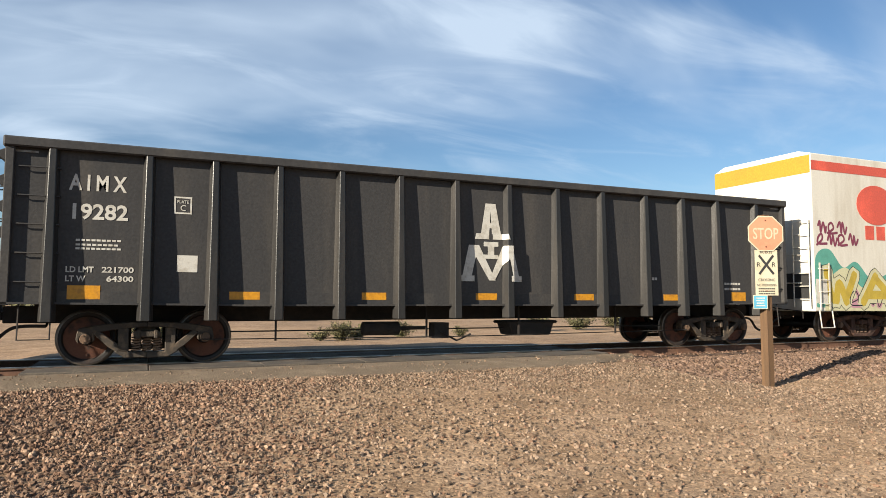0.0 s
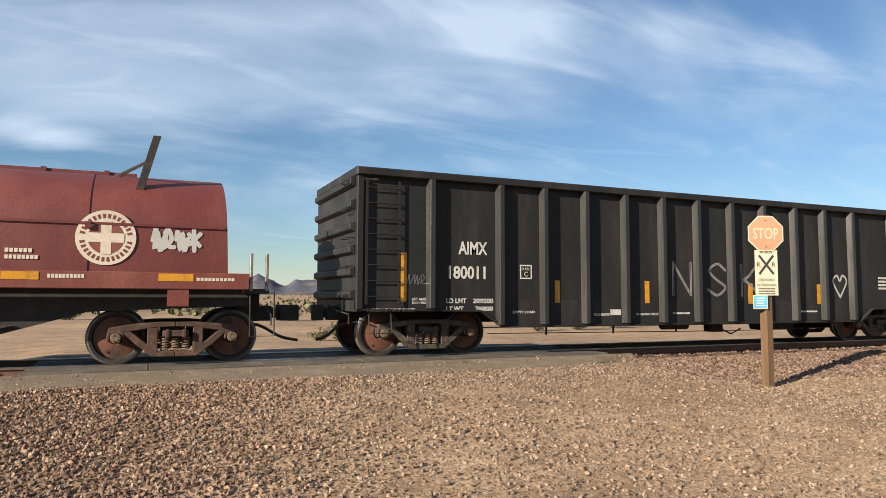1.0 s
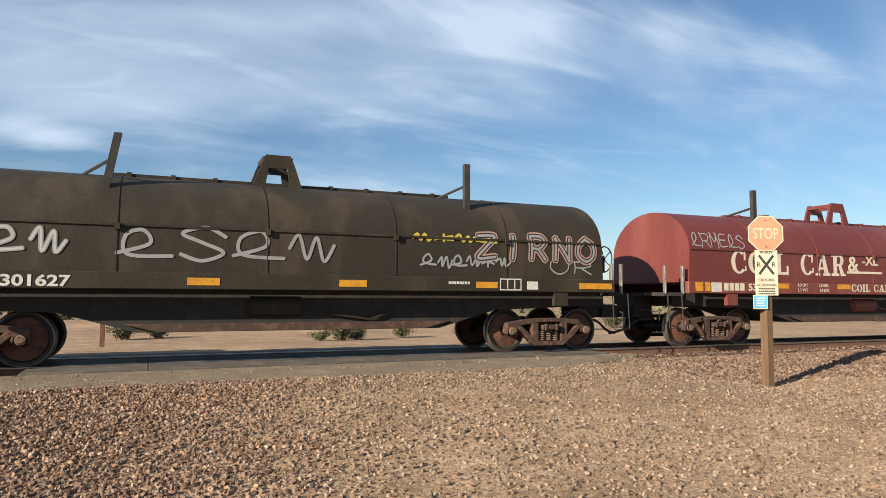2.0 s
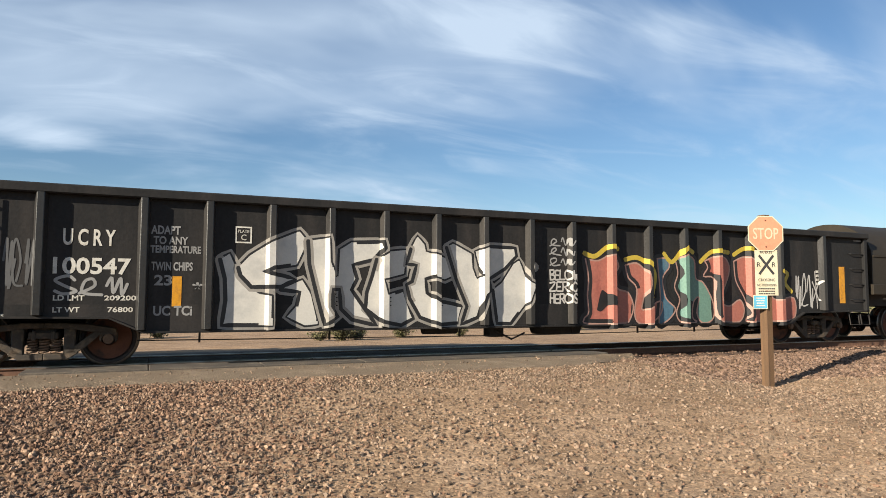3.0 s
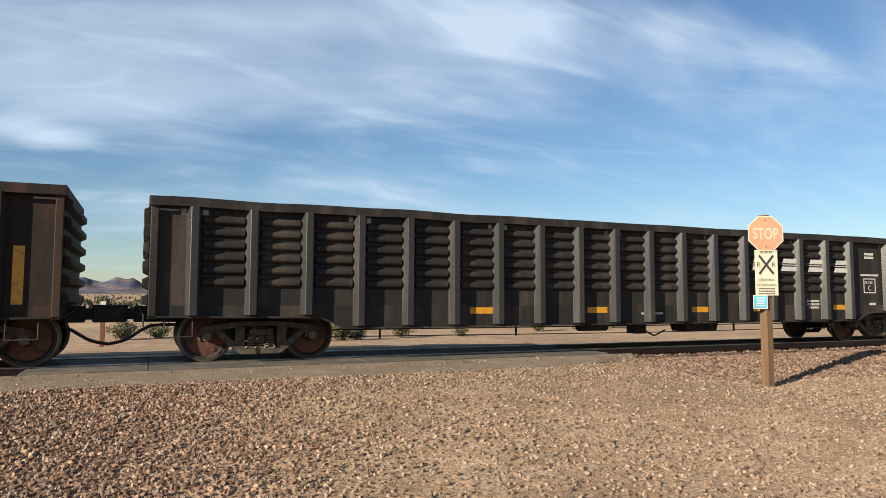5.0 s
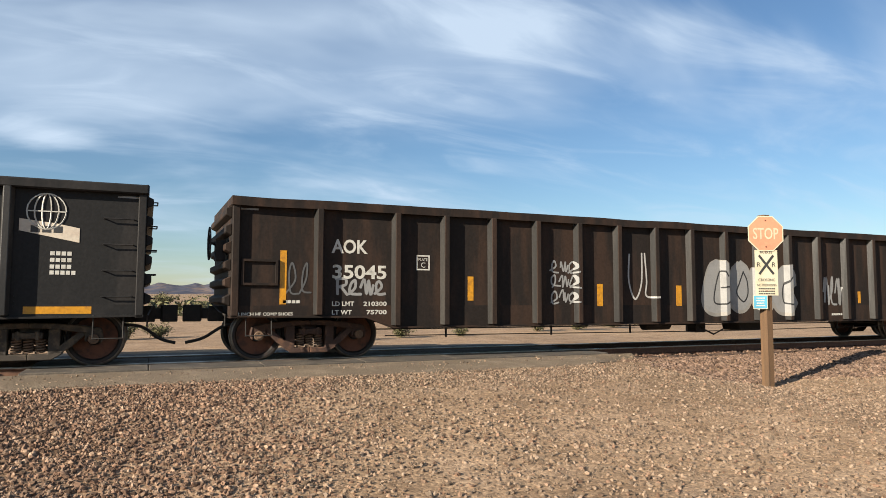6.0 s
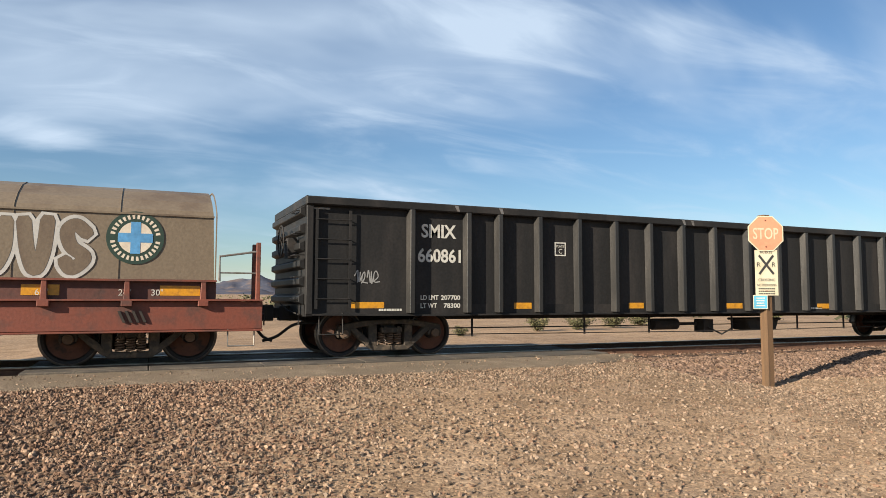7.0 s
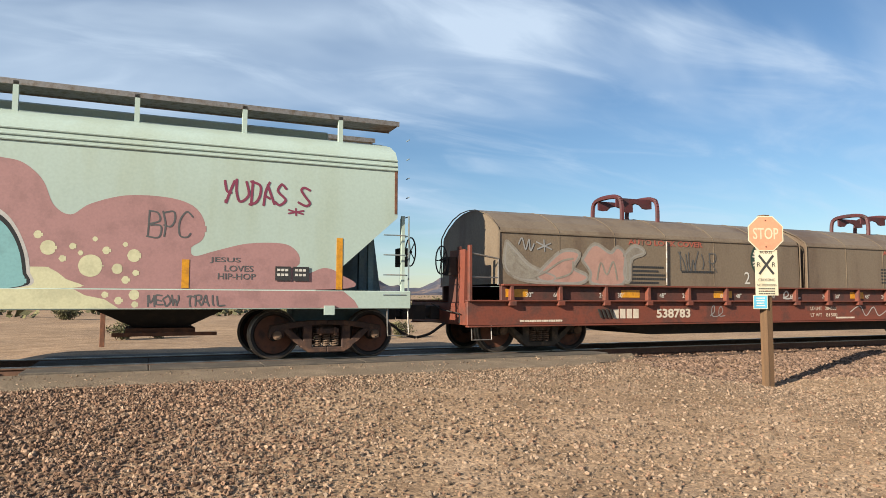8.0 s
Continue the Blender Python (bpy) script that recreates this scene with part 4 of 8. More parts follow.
def coupler(car, x, s, gap):
    """Coupler and air hose at the end x; s: -1 for the trailing end, 1 for the leading end."""
    reach = gap / 2
    bm = bmesh.new()
    box(bm, min(x - s * .6, x + s * reach * .35), max(x - s * .6, x + s * reach * .35), -.13, .13, .66, .94)
    box(bm, min(x, x + s * reach * .8), max(x, x + s * reach * .8), -.08, .08, .71, .90)
    prism(bm, [(x + s * reach * .55, -.17), (x + s * reach * 1.02, -.15), (x + s * reach * 1.02, .02), (x + s * reach * .8, .16), (x + s * reach * .5, .14)], "z", .66, .96)
    part("coupler", bm, under_black, car, bevel=.015)
    bm = bmesh.new()
    y = -.42
    pts = curve_points([(x - s * .5, y, .62), (x - s * .05, y, .60), (x + s * reach * .5, y + .06, .38), (x + s * reach * .95, y + .12, .30)], 6)
    pipe(bm, pts, .028, 7)
    pipe(bm, [(x - s * .5, y, .62), (x - s * .5, y + .3, .70)], .02, 6)
    part("air_hose", bm, under_black, car, smooth=True)
    # cut lever bent across the end
    bm = bmesh.new()
    pipe(bm, [(x + s * .06, -1.25, .62), (x + s * .06, -1.25, .80), (x + s * .10, -.5, .86), (x + s * .18, -.15, .98)], .013, 6)
    part("uncoupling_lever", bm, under_black, car)


def ladder(car, x0, x1, y, z0, z1, rungs, material, depth=.07, stiles=True):
    bm = bmesh.new()
    pipe(bm, [(x0, y + .01, 0), (x0, y - depth, 0), (x1, y - depth, 0), (x1, y + .01, 0)], .012, 6)
    rung = mesh_of("grab_iron", bm, material)
    owner = car
    if stiles:
        bm = bmesh.new()
        for x in (x0, x1):
            box(bm, x - .025, x + .025, y - depth, y - depth + .012, z0, z1)
        owner = part("ladder", bm, material, car)
    for i in range(rungs):
        again("rung" if stiles else "grab_iron", rung, owner, (0, 0, z0 + (z1 - z0) * (i + .5) / rungs))


def brake_wheel(car, x, y, z, s, material):
    bm = bmesh.new()
    r = .28
    pipe(bm, [(x, y + r * math.cos(a * math.tau / 20), z + r * math.sin(a * math.tau / 20)) for a in range(21)], .014, 6)
    for k in range(5):
        a = k * math.tau / 5
        rod(bm, (x, y, z), (x, y + r * math.cos(a), z + r * math.sin(a)), .010, 5)
    rod(bm, (x + s * .03, y, z), (x - s * .24, y, z), .022, 8)
    box(bm, min(x - s * .10, x - s * .26), max(x - s * .10, x - s * .26), y - .16, y + .16, z - .30, z + .06)
    return part("brake_wheel", bm, material, car)


def underframe(car, x0, x1, z, seed, material=None):
    rng = random.Random(seed)
    material = material or under_black
    bm = bmesh.new()
    box(bm, x0 + .3, x1 - .3, -.26, .26, .66, z)
    part("centre_sill", bm, material, car)
    bm = bmesh.new()
    box(bm, -.06, .06, -1.4, 1.4, z - .18, z - .004)
    bearer = mesh_of("cross_bearer", bm, material)
    x = x0 + 3.2
    while x < x1 - 3:
        again("cross_bearer", bearer, car, (x, 0, 0))
        x += 2.0
    bm = bmesh.new()
    m = (x0 + x1) / 2 + rng.uniform(-1, 1)
    pipe(bm, [(x0 + 2.8, -1.15, .40), (m - .5, -1.18, .36), (m + 1.2, -1.18, .36), (x1 - 2.8, -1.15, .40)], .010, 6)
    pipe(bm, [(x0 + 2.5, -.7, .50), (x1 - 2.5, -.7, .48)], .013, 6)
    x = x0 + 3.2 + rng.uniform(0, 1)
    while x < x1 - 3:
        box(bm, x - .016, x + .016, -1.18, -1.15, .35, z - .05)
        x += rng.uniform(1.6, 3.2)
    part("brake_rigging", bm, material, car)
    bm = bmesh.new()
    a = m + rng.uniform(1.2, 2.4)
    prism(bm, [(a - .55, .62), (a - .45, .34), (a + .45, .34), (a + .55, .62)], "y", -1.0, -.45)
    box(bm, a - .62, a + .62, -1.02, -.43, .58, .64)
    part("air_reservoir", bm, material, car, bevel=.03)
    bm = bmesh.new()
    rod(bm, (m - 1.6, -.85, .52), (m - .9, -.85, .52), .13, 14)
    rod(bm, (m - .9, -.85, .52), (m - .3, -.85, .52), .035, 8)
    box(bm, m - .2, m + .1, -1.0, -.7, .32, .62)
    pipe(bm, [(m - .1, -1.0, .45), (m + .2, -1.15, .28), (m + .5, -1.15, .40)], .02, 6)
    part("brake_cylinder", bm, material, car)


def freight_car(name, label, category, x0, x1):
    ob = thing(name, label, category, "cars of the freight train", at=((x0 + x1) / 2, TRACK, 0))
    CARS.append((ob, (x0 + x1) / 2))
    return ob


CARS = []


def gondola(label, x0, x1, top, sill, belly, ribs, trucks, paint_mat, truck_key="grey", gap=0.95, rib_w=(.10, .19), depth=.145, flare=False, louvres=False,
            wheel_at=0, ladder_w=.62, chord_mat=None, seed=0, rails=True, rungs=7, notch=False):
    """An open freight car. Lengthwise numbers are along the train; ribs and trucks too."""
    xc = (x0 + x1) / 2
    car = freight_car("gondola_car", label, "freight car", x0, x1)
    a, b = x0 - xc, x1 - xc
    P = 1.45
    chord = chord_mat or paint_mat
    rng = random.Random(seed)
    for s in (-1, 1):
        bm = bmesh.new()
        box(bm, a + .04, b - .04, min(s * P, s * (P - .03)), max(s * P, s * (P - .03)), sill - .02, top - .05)
        part("side_wall", bm, paint_mat, car)
    bm = bmesh.new()
    box(bm, a + .04, b - .04, -P + .03, P - .03, sill + .12, sill + .18)
    part("floor", bm, paint_mat, car)
    for e, t in ((a, 1), (b, -1)):
        bm = bmesh.new()
        box(bm, min(e, e + t * .04), max(e, e + t * .04), -P, P, sill - .05, top - .05)
        part("end_wall", bm, paint_mat, car)
    for s in (-1, 1):
        bm = bmesh.new()
        if notch:      # a battered top rail, slightly wavy
            last = None
            for i in range(61):
                p = a - .02 + (b - a + .04) * i / 60
                dz, dy = .020 * noise.noise((p * .8, s, seed)), .02 * noise.noise((p * .6, s, seed + 9))
                row = [bm.verts.new((p, s * P + y + dy, top + z + dz)) for y, z in ((-.12, -.15), (.10, -.15), (.10, 0), (-.12, 0))]
                if last:
                    for k in range(4):
                        bm.faces.new((last[k], row[k], row[(k + 1) % 4], last[(k + 1) % 4]))
                else:
                    bm.faces.new(row)
                last = row
            bm.faces.new(last[::-1])
            bmesh.ops.recalc_face_normals(bm, faces=bm.faces[:])
        else:
            box(bm, a - .02, b + .02, s * P - .13, s * P + .10, top - .15, top)
        part("top_rail", bm, chord, car, bevel=0 if notch else .02)
        # side sill: deeper between the trucks
        o = (-1.4525, -1.40) if s < 0 else (1.40, 1.4525)
        bm = bmesh.new()
        ta, tb = trucks[0] - xc + 1.25, trucks[1] - xc - 1.25
        prism(bm, [(a, sill + .16), (b, sill + .16), (b, sill), (tb + .35, sill - .03), (tb - .15, belly), (ta + .15, belly), (ta - .35, sill - .03), (a, sill)], "y", *o)
        part("side_sill", bm, paint_mat, car)
        bm = bmesh.new()
        lower = [(a, sill), (ta - .35, sill - .03), (ta + .15, belly), (tb - .15, belly), (tb + .35, sill - .03), (b, sill)]
        for (px, pz), (qx, qz) in zip(lower, lower[1:]):
            prism(bm, [(px, pz - .03), (qx, qz - .03), (qx, qz), (px, pz)], "y", s * 1.46 - .07, s * 1.46 + .05)
        part("sill_flange", bm, paint_mat, car)
    for e in (a, b):
        bm = bmesh.new()
        box(bm, e - .03, e + .03, -P - .10, P + .10, top - .16, top + .01)
        part("end_rail", bm, chord, car, bevel=.02)
        t = -1 if e == a else 1
        bm = bmesh.new()
        prism(bm, [(0, -.10), (t * .10, -.05), (t * .10, .05), (0, .10)], "y", -P + .05, P - .05)
        stiff = mesh_of("end_stiffener", bm, paint_mat, bevel=.01)
        for k in range(6):
            again("end_stiffener", stiff, car, (e, 0, sill + .25 + (top - sill - .5) * k / 5))
    bm = bmesh.new()
    box(bm, -.06, .06, -.04, .10, sill - .05, top - .05)
    corner = mesh_of("corner_post", bm, paint_mat, bevel=.012)
    for e in (a + .06, b - .06):
        for s in (-1, 1):
            again("corner_post", corner, car, (e, s * (P + (.04 if s < 0 else -.04)) - (.0 if s < 0 else 0), 0))
    # ribs: hat sections with sloping flanks
    low = min(sill, belly) + .02
    rib_paint = rib_dust if paint_mat in (clean_black, black_paint, grey_paint) else paint_mat
    w1, w2 = rib_w[0] / 2, rib_w[1] / 2
    for variant in (0, 1):
        bm = bmesh.new()
        z0 = (low if not flare else sill - .30) if variant == 0 else sill
        z1 = top - .14
        grow = 1.5 if flare else 1.0
        lo = [bm.verts.new(p) for p in ((-w2 * grow * .9, 0, z0), (-w1 * grow, -depth * (1.6 if flare else 1), z0), (w1 * grow, -depth * (1.6 if flare else 1), z0), (w2 * grow * .9, 0, z0))]
        hi = [bm.verts.new(p) for p in ((-w2, 0, z1), (-w1, -depth, z1), (w1, -depth, z1), (w2, 0, z1))]
        # both flanks carry the painted sun highlight, the front face stays plain
        for i in range(3):
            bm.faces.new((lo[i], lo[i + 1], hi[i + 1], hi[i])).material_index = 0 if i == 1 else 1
        bm.faces.new(lo[::-1]); bm.faces.new(hi)
        bm.faces.new((lo[3], lo[0], hi[0], hi[3]))
        bmesh.ops.recalc_face_normals(bm, faces=bm.faces[:])
        if variant == 0:
            rib = mesh_of("rib", bm, rib_paint, bevel=.008)
        else:
            short = mesh_of("rib", bm, rib_paint, bevel=.008)
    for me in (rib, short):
        me.materials.append(rib_glint)
    for r in ribs:
        near_truck = min(abs(r - t) for t in trucks) < 1.3
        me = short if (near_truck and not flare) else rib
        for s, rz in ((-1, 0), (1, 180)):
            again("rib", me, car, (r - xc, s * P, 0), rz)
    if louvres:
        bm = bmesh.new()
        zs0, zs1 = 1.34, 2.36
        for k in range(6):
            z = zs0 + (zs1 - zs0) * k / 5
            prism(bm, [(-P - .062, z - .035), (-P - .062, z + .035), (-P + .002, z + .085), (-P + .002, z - .085)], "x", -.335, .335)
        lou = mesh_of("pressed_panel", bm, paint_mat, bevel=.012)
        mids = [(p + q) / 2 for p, q in zip(ribs, ribs[1:]) if q - p < 1.2] + [ribs[-1] + .80, ribs[0] - .80]
        for mx in mids:
            if mx < x1 - .4 and mx > x0 + .4 and not (-96.2 < mx < -95.1):
                again("pressed_panel", lou, car, (mx - xc, 0, 0))
                again("pressed_panel", lou, car, (mx - xc, 0, 0), 180)
    # rivet-like patches at each rib foot
    bm = bmesh.new()
    for k in range(3):
        rod(bm, (w2 + .03, -P - .012, .14 + k * .07), (w2 + .03, -P + .01, .14 + k * .07), .014, 6)
    bolt_me = mesh_of("bolt_row", bm, paint_mat)
    if not flare:
        for r in ribs:
            again("bolt_row", bolt_me, car, (r - xc, 0, sill))
    if rails:
        ladder(car, a + .18, a + .18 + ladder_w, -P, sill + .08, top - .22, 5 if flare else rungs, paint_mat, stiles=not flare)
        ladder(car, b - .18 - ladder_w * .7, b - .18, -P, sill + .08, top - .35, 4, paint_mat, stiles=False)
        ladder(car, a + .2, a + .65, P + .07, sill + .08, top - .25, 6, paint_mat, depth=.07)
        bm = bmesh.new()
        for e, t in ((a, -1), (b, 1)):
            for k in range(5):
                z = sill + .25 + (top - sill - .5) * k / 4
                pipe(bm, [(e, -P + .08, z), (e + t * .16, -P + .08, z), (e + t * .16, -P + .48, z), (e, -P + .48, z)], .011, 5)
        part("end_grab_irons", bm, paint_mat, car)
    for e, t in ((a + .25, 1), (b - .7, 1)):
        bm = bmesh.new()
        pipe(bm, [(e, -P, sill), (e, -P - .05, .46), (e + .42, -P - .05, .46), (e + .42, -P, sill)], .014, 5)
        part("sill_step", bm, under_black, car)
    if wheel_at:
        brake_wheel(car, (a - .30) if wheel_at < 0 else (b + .30), -.75, top - .75, wheel_at, under_black)
    underframe(car, a, b, sill + .12, seed)
    for x in trucks:
        add_truck(car, x - xc, truck_key)
    coupler(car, a, -1, gap)
    coupler(car, b, 1, gap)

    wide = 1.5 if flare else 1.0
    folds = sorted(r - xc + d * k for r in ribs for d in (-w2, -w1, w1, w2) for k in ((1.0, 1.25, 1.5) if flare else (1.0,)))

    def side_depth(x, z):
        t = min(1.0, max(0.0, (top - .14 - z) / (top - .14 - (sill - .30)))) if flare else 0.0
        v1, v2, deep = w1 * (1 + (wide - 1) * t), w2 * (1 + (wide * .9 - 1) * t), depth * (1 + (.6 * t if flare else 0))
        for r in ribs:
            d = abs(x - (r - xc))
            if d < v2:
                return -P - .003 - deep * min(1.0, (v2 - d) / (v2 - v1)) - (.012 if flare else 0)
        return -P - .003
    for e in (a + .10, b - .42):
        plate(e, e + .32, -P - .012, top - .215, top - .185, bare_steel, car, "corner_bracket", "pale worn steel bracket")
    return car, xc, (folds, side_depth)


Y = -1.4545


def markings(car, xc, rows):
    """(words, x, z, height, width) along the train."""
    for words, x, z, height, width in rows:
        text(words, x - xc, Y, z, height, letter_white, car, width, bold=0.025)


def plate_box(car, xc, x, z, w=.27, h=.28):
    bm = bmesh.new()
    t = .025
    for p in ((0, w, 0, t), (0, w, h - t, h), (0, t, t, h - t), (w - t, w, t, h - t)):
        box(bm, x - xc + p[0], x - xc + p[1], Y, Y + .003, z + p[2], z + p[3])
    f = part("plate_mark", bm, letter_white, car)
    text("PLATE", x - xc + .045, Y, z + h * .62, h * .18, letter_white, car, w * .66)
    text("C", x - xc + w * .36, Y, z + h * .18, h * .34, letter_white, car)


def amber(car, xc, rows):
    for xa, xb, za, zb in rows:
        plate(xa - xc, xb - xc, Y, za, zb, reflector, car, "reflector", "amber reflective strip")


def small_lines(car, xc, rows, material=None):
    for count, x, z, h, w in rows:
        bars(count, x - xc, Y, z, h, w, material or letter_white, car, "small_print")


# ---- painted pieces ----
def brush(parent, line, at, surface, material, width, lift=.0045, closed=False, label=""):
    """One sprayed stroke along a line of (x, z)."""
    pts = [(x + at, z) for x, z in line]
    pts = pts + [pts[0]] if closed else curve_points(pts, 5)
    dense = []
    for (ax, az), (bx, bz) in zip(pts, pts[1:]):
        k = max(1, int(math.hypot(bx - ax, bz - az) / .09))
        dense += [(ax + (bx - ax) * i / k, az + (bz - az) * i / k) for i in range(k)]
    dense.append(pts[-1])
    verts, faces = [], []
    ribbon(verts, faces, dense, width, surface, lift, 1)
    me = bpy.data.meshes.new("graffiti")
    me.from_pydata(*welded(verts, faces))
    me.materials.append(material)
    ob = new("graffiti", me)
    ob.parent = parent
    return tagged(ob, label)


COATS = {}             # how many letter forms each piece already carries


def letter(parent, outline, at, surface, fill, edge, edge_w, halo, halo_w, label="", smooth_by=1, lift=.0008):
    """A painted letter form: filled outline, dark edge, wider halo under both."""
    ring = [(x + at, z) for x, z in outline]
    order = COATS[parent.name, round(at, 2)] = COATS.get((parent.name, round(at, 2)), 0) + 1
    lift += order * .0003
    blob(parent, ring, surface, fill, lift + .0009, label=label, n=smooth_by)
    soft_ring = curve_points(ring + [ring[0]], smooth_by)[:-1]
    if edge:
        brush(parent, soft_ring, 0, surface, edge, edge_w, lift + .0013 if edge_w < .06 else lift + .0005, True)
    if halo:
        brush(parent, soft_ring, 0, surface, halo, halo_w, lift, True)


def puff(parent, x, z, r, surface, material, lift=.0006):
    blob(parent, [(x + r * math.cos(i * math.tau / 10), z + r * math.sin(i * math.tau / 10)) for i in range(10)], surface, material, lift, n=2)


def silver_piece(car, xc, sf):
    """Angular silver letters with black edges and a pale halo; outlines run from the left end of the piece."""
    at = -66.5 - xc
    for outline in (
        [(-0.06, 1.72), (0.09, 1.82), (0.21, 1.55), (0.34, 1.32), (0.57, 1.16), (0.77, 1.12), (0.78, 0.63), (-0.01, 0.64), (0.04, 1.05), (0.02, 1.41)],
        [(0.23, 1.59), (0.42, 1.8), (0.76, 2.03), (1.24, 2.24), (1.38, 2.07), (1.2, 1.66), (0.81, 1.6), (0.65, 1.52), (0.97, 1.47), (1.18, 1.41), (0.95, 1.28), (0.45, 1.27), (0.27, 1.46)],
        [(0.93, 1.23), (1.3, 1.4), (1.45, 1.16), (1.58, 0.64), (1.36, 0.62), (1.05, 0.77), (1.21, 0.95), (1.26, 1.19)],
        [(1.39, 2.08), (1.74, 2.14), (1.76, 1.72), (1.88, 1.45), (1.95, 1.48), (1.95, 1.94), (2.17, 2.08), (2.74, 2.11), (2.77, 1.99), (2.58, 1.78), (2.2, 1.68), (2.28, 1.43), (2.18, 1.24), (2.39, 0.95), (2.65, 0.6), (2.19, 0.71), (1.99, 0.9), (1.96, 1.24), (1.81, 1.24), (1.81, 0.95), (1.94, 0.76), (1.7, 0.63), (1.57, 1.09), (1.42, 1.66)],
        [(2.64, 1.79), (2.9, 1.94), (3.22, 1.98), (3.17, 1.54), (2.9, 1.47), (2.74, 1.44), (2.82, 1.14), (3.17, 1.24), (3.36, 0.72), (3.12, 0.6), (2.75, 0.67), (2.44, 0.9), (2.46, 1.19), (2.56, 1.49)],
        [(3.3, 2), (3.43, 2.24), (3.57, 2.09), (3.6, 1.96), (4.22, 1.79), (4.13, 1.51), (3.99, 1.45), (3.77, 1.5), (3.6, 1.45), (3.63, 1.19), (3.88, 1.04), (4.16, 0.99), (4.36, 0.94), (4.28, 0.63), (3.88, 0.6), (3.49, 0.74), (3.28, 1.09), (3.22, 1.34), (3.33, 1.4), (3.41, 1.7), (3.22, 1.72)],
        [(4.02, 2.05), (4.16, 2.13), (4.57, 1.93), (4.57, 1.67), (4.66, 1.46), (4.77, 1.52), (4.63, 1.99), (4.93, 2.1), (5.51, 2.09), (5.54, 1.93), (5.29, 1.68), (4.92, 1.46), (4.98, 1.25), (4.83, 1.15), (4.68, 0.73), (4.33, 0.6), (4.45, 0.94), (4.33, 1.2), (4.22, 1.46)],
        [(5.01, 1.25), (5.22, 1.41), (5.47, 1.77), (5.6, 1.85), (5.78, 1.42), (5.91, 1.37), (5.78, 1.04), (5.59, 0.82), (5.4, 0.6), (5.1, 0.61)],
    ):
        letter(car, outline, at, sf, bright_silver, paint["black"], .07, paint["ash"], .17, "silver block graffiti with black edges")
    for x, z in ((1.35, 1.98), (2.75, 2.02), (4.75, 1.98), (5.95, 1.72)):
        puff(car, at + x, z, .10, sf, paint["ash"])


def coral_piece(car, xc, sf):
    """Rounded coral and green letters with pale rims under yellow strokes."""
    at = -59.7 - xc
    fills = {"coral": worn_coral, "blue": worn_blue, "teal": worn_teal}
    for fill, outline in (
        ("coral", [(0.38, 1.92), (0.7, 1.89), (0.98, 2.01), (1.12, 1.99), (1.23, 1.78), (1.11, 1.58), (1.19, 1.31), (1.47, 1.22), (1.6, 0.94), (1.51, 0.67), (1.34, 0.58), (0.41, 0.58), (0.33, 0.68), (0.44, 0.81), (0.42, 1.17), (0.45, 1.52)]),
        ("coral", [(1.4, 1.81), (1.71, 1.86), (1.94, 1.68), (1.99, 1.4), (1.87, 1.08), (1.86, 0.85), (2.34, 1.05), (2.36, 0.8), (2.09, 0.58), (1.74, 0.58), (1.63, 0.8), (1.7, 1.31), (1.48, 1.54)]),
        ("blue", [(2.27, 1.97), (2.54, 1.98), (2.6, 1.79), (2.41, 1.55), (2.49, 1.12), (2.75, 0.89), (2.63, 0.7), (2.44, 0.58), (2.29, 0.58), (2.34, 1.12)]),
        ("teal", [(2.79, 1.91), (3.04, 2.08), (3.32, 1.97), (3.36, 1.56), (3.58, 1.46), (3.83, 1.08), (3.88, 0.74), (3.74, 0.58), (3.49, 0.58), (3.37, 0.79), (3.44, 1.13), (3.28, 1.03), (3.24, 0.69), (3.36, 0.58), (2.92, 0.58), (2.78, 0.79), (2.88, 1.08), (2.74, 1.36), (2.84, 1.65)]),
        ("coral", [(3.63, 1.95), (3.93, 2.06), (4.25, 2.04), (4.38, 1.77), (4.19, 1.32), (4.02, 1.08), (4.34, 0.93), (4.68, 1.08), (4.81, 0.83), (4.66, 0.58), (4.26, 0.58), (3.94, 0.64), (3.89, 1.13), (3.88, 1.57), (3.59, 1.61), (3.72, 1.81)]),
        ("coral", [(4.52, 1.97), (4.86, 2.08), (5.13, 1.93), (5.25, 1.58), (5.59, 1.28), (5.86, 1.08), (6.45, 1.13), (6.46, 0.66), (5.98, 0.58), (5.21, 0.58), (4.86, 0.58), (4.94, 0.78), (4.82, 1.13), (4.57, 1.52)]),
    ):
        letter(car, outline, at, sf, fills[fill], paint["rose"], .035, paint["black"], .20, "coral and green graffiti letters", smooth_by=4)
    letter(car, [(0.65, 0.86), (0.77, 1.26), (0.91, 1.21), (1.18, 1.08), (1.15, 0.94), (0.96, 0.97), (0.76, 0.83)], at, sf, paint["black"], None, 0, None, 0, smooth_by=3, lift=.0035)
    for line in (
        [(0.35, 2.04), (0.62, 1.98), (0.96, 2.19), (1.21, 2.15)],
        [(1.4, 1.93), (1.72, 1.98), (2.06, 1.82), (2.2, 1.59), (2.1, 1.12)],
        [(2.46, 2.09), (2.69, 1.91), (3.04, 2.23), (3.29, 2.14)],
        [(3.5, 1.93), (3.87, 2.18), (4.36, 2.17)],
        [(4.52, 2.12), (4.87, 2.28), (5.14, 2.21)],
        [(5.97, 1.77), (6.26, 1.72), (6.17, 1.49), (6.38, 1.28)],
    ):
        brush(car, line, at, sf, paint["yellow"], .10)


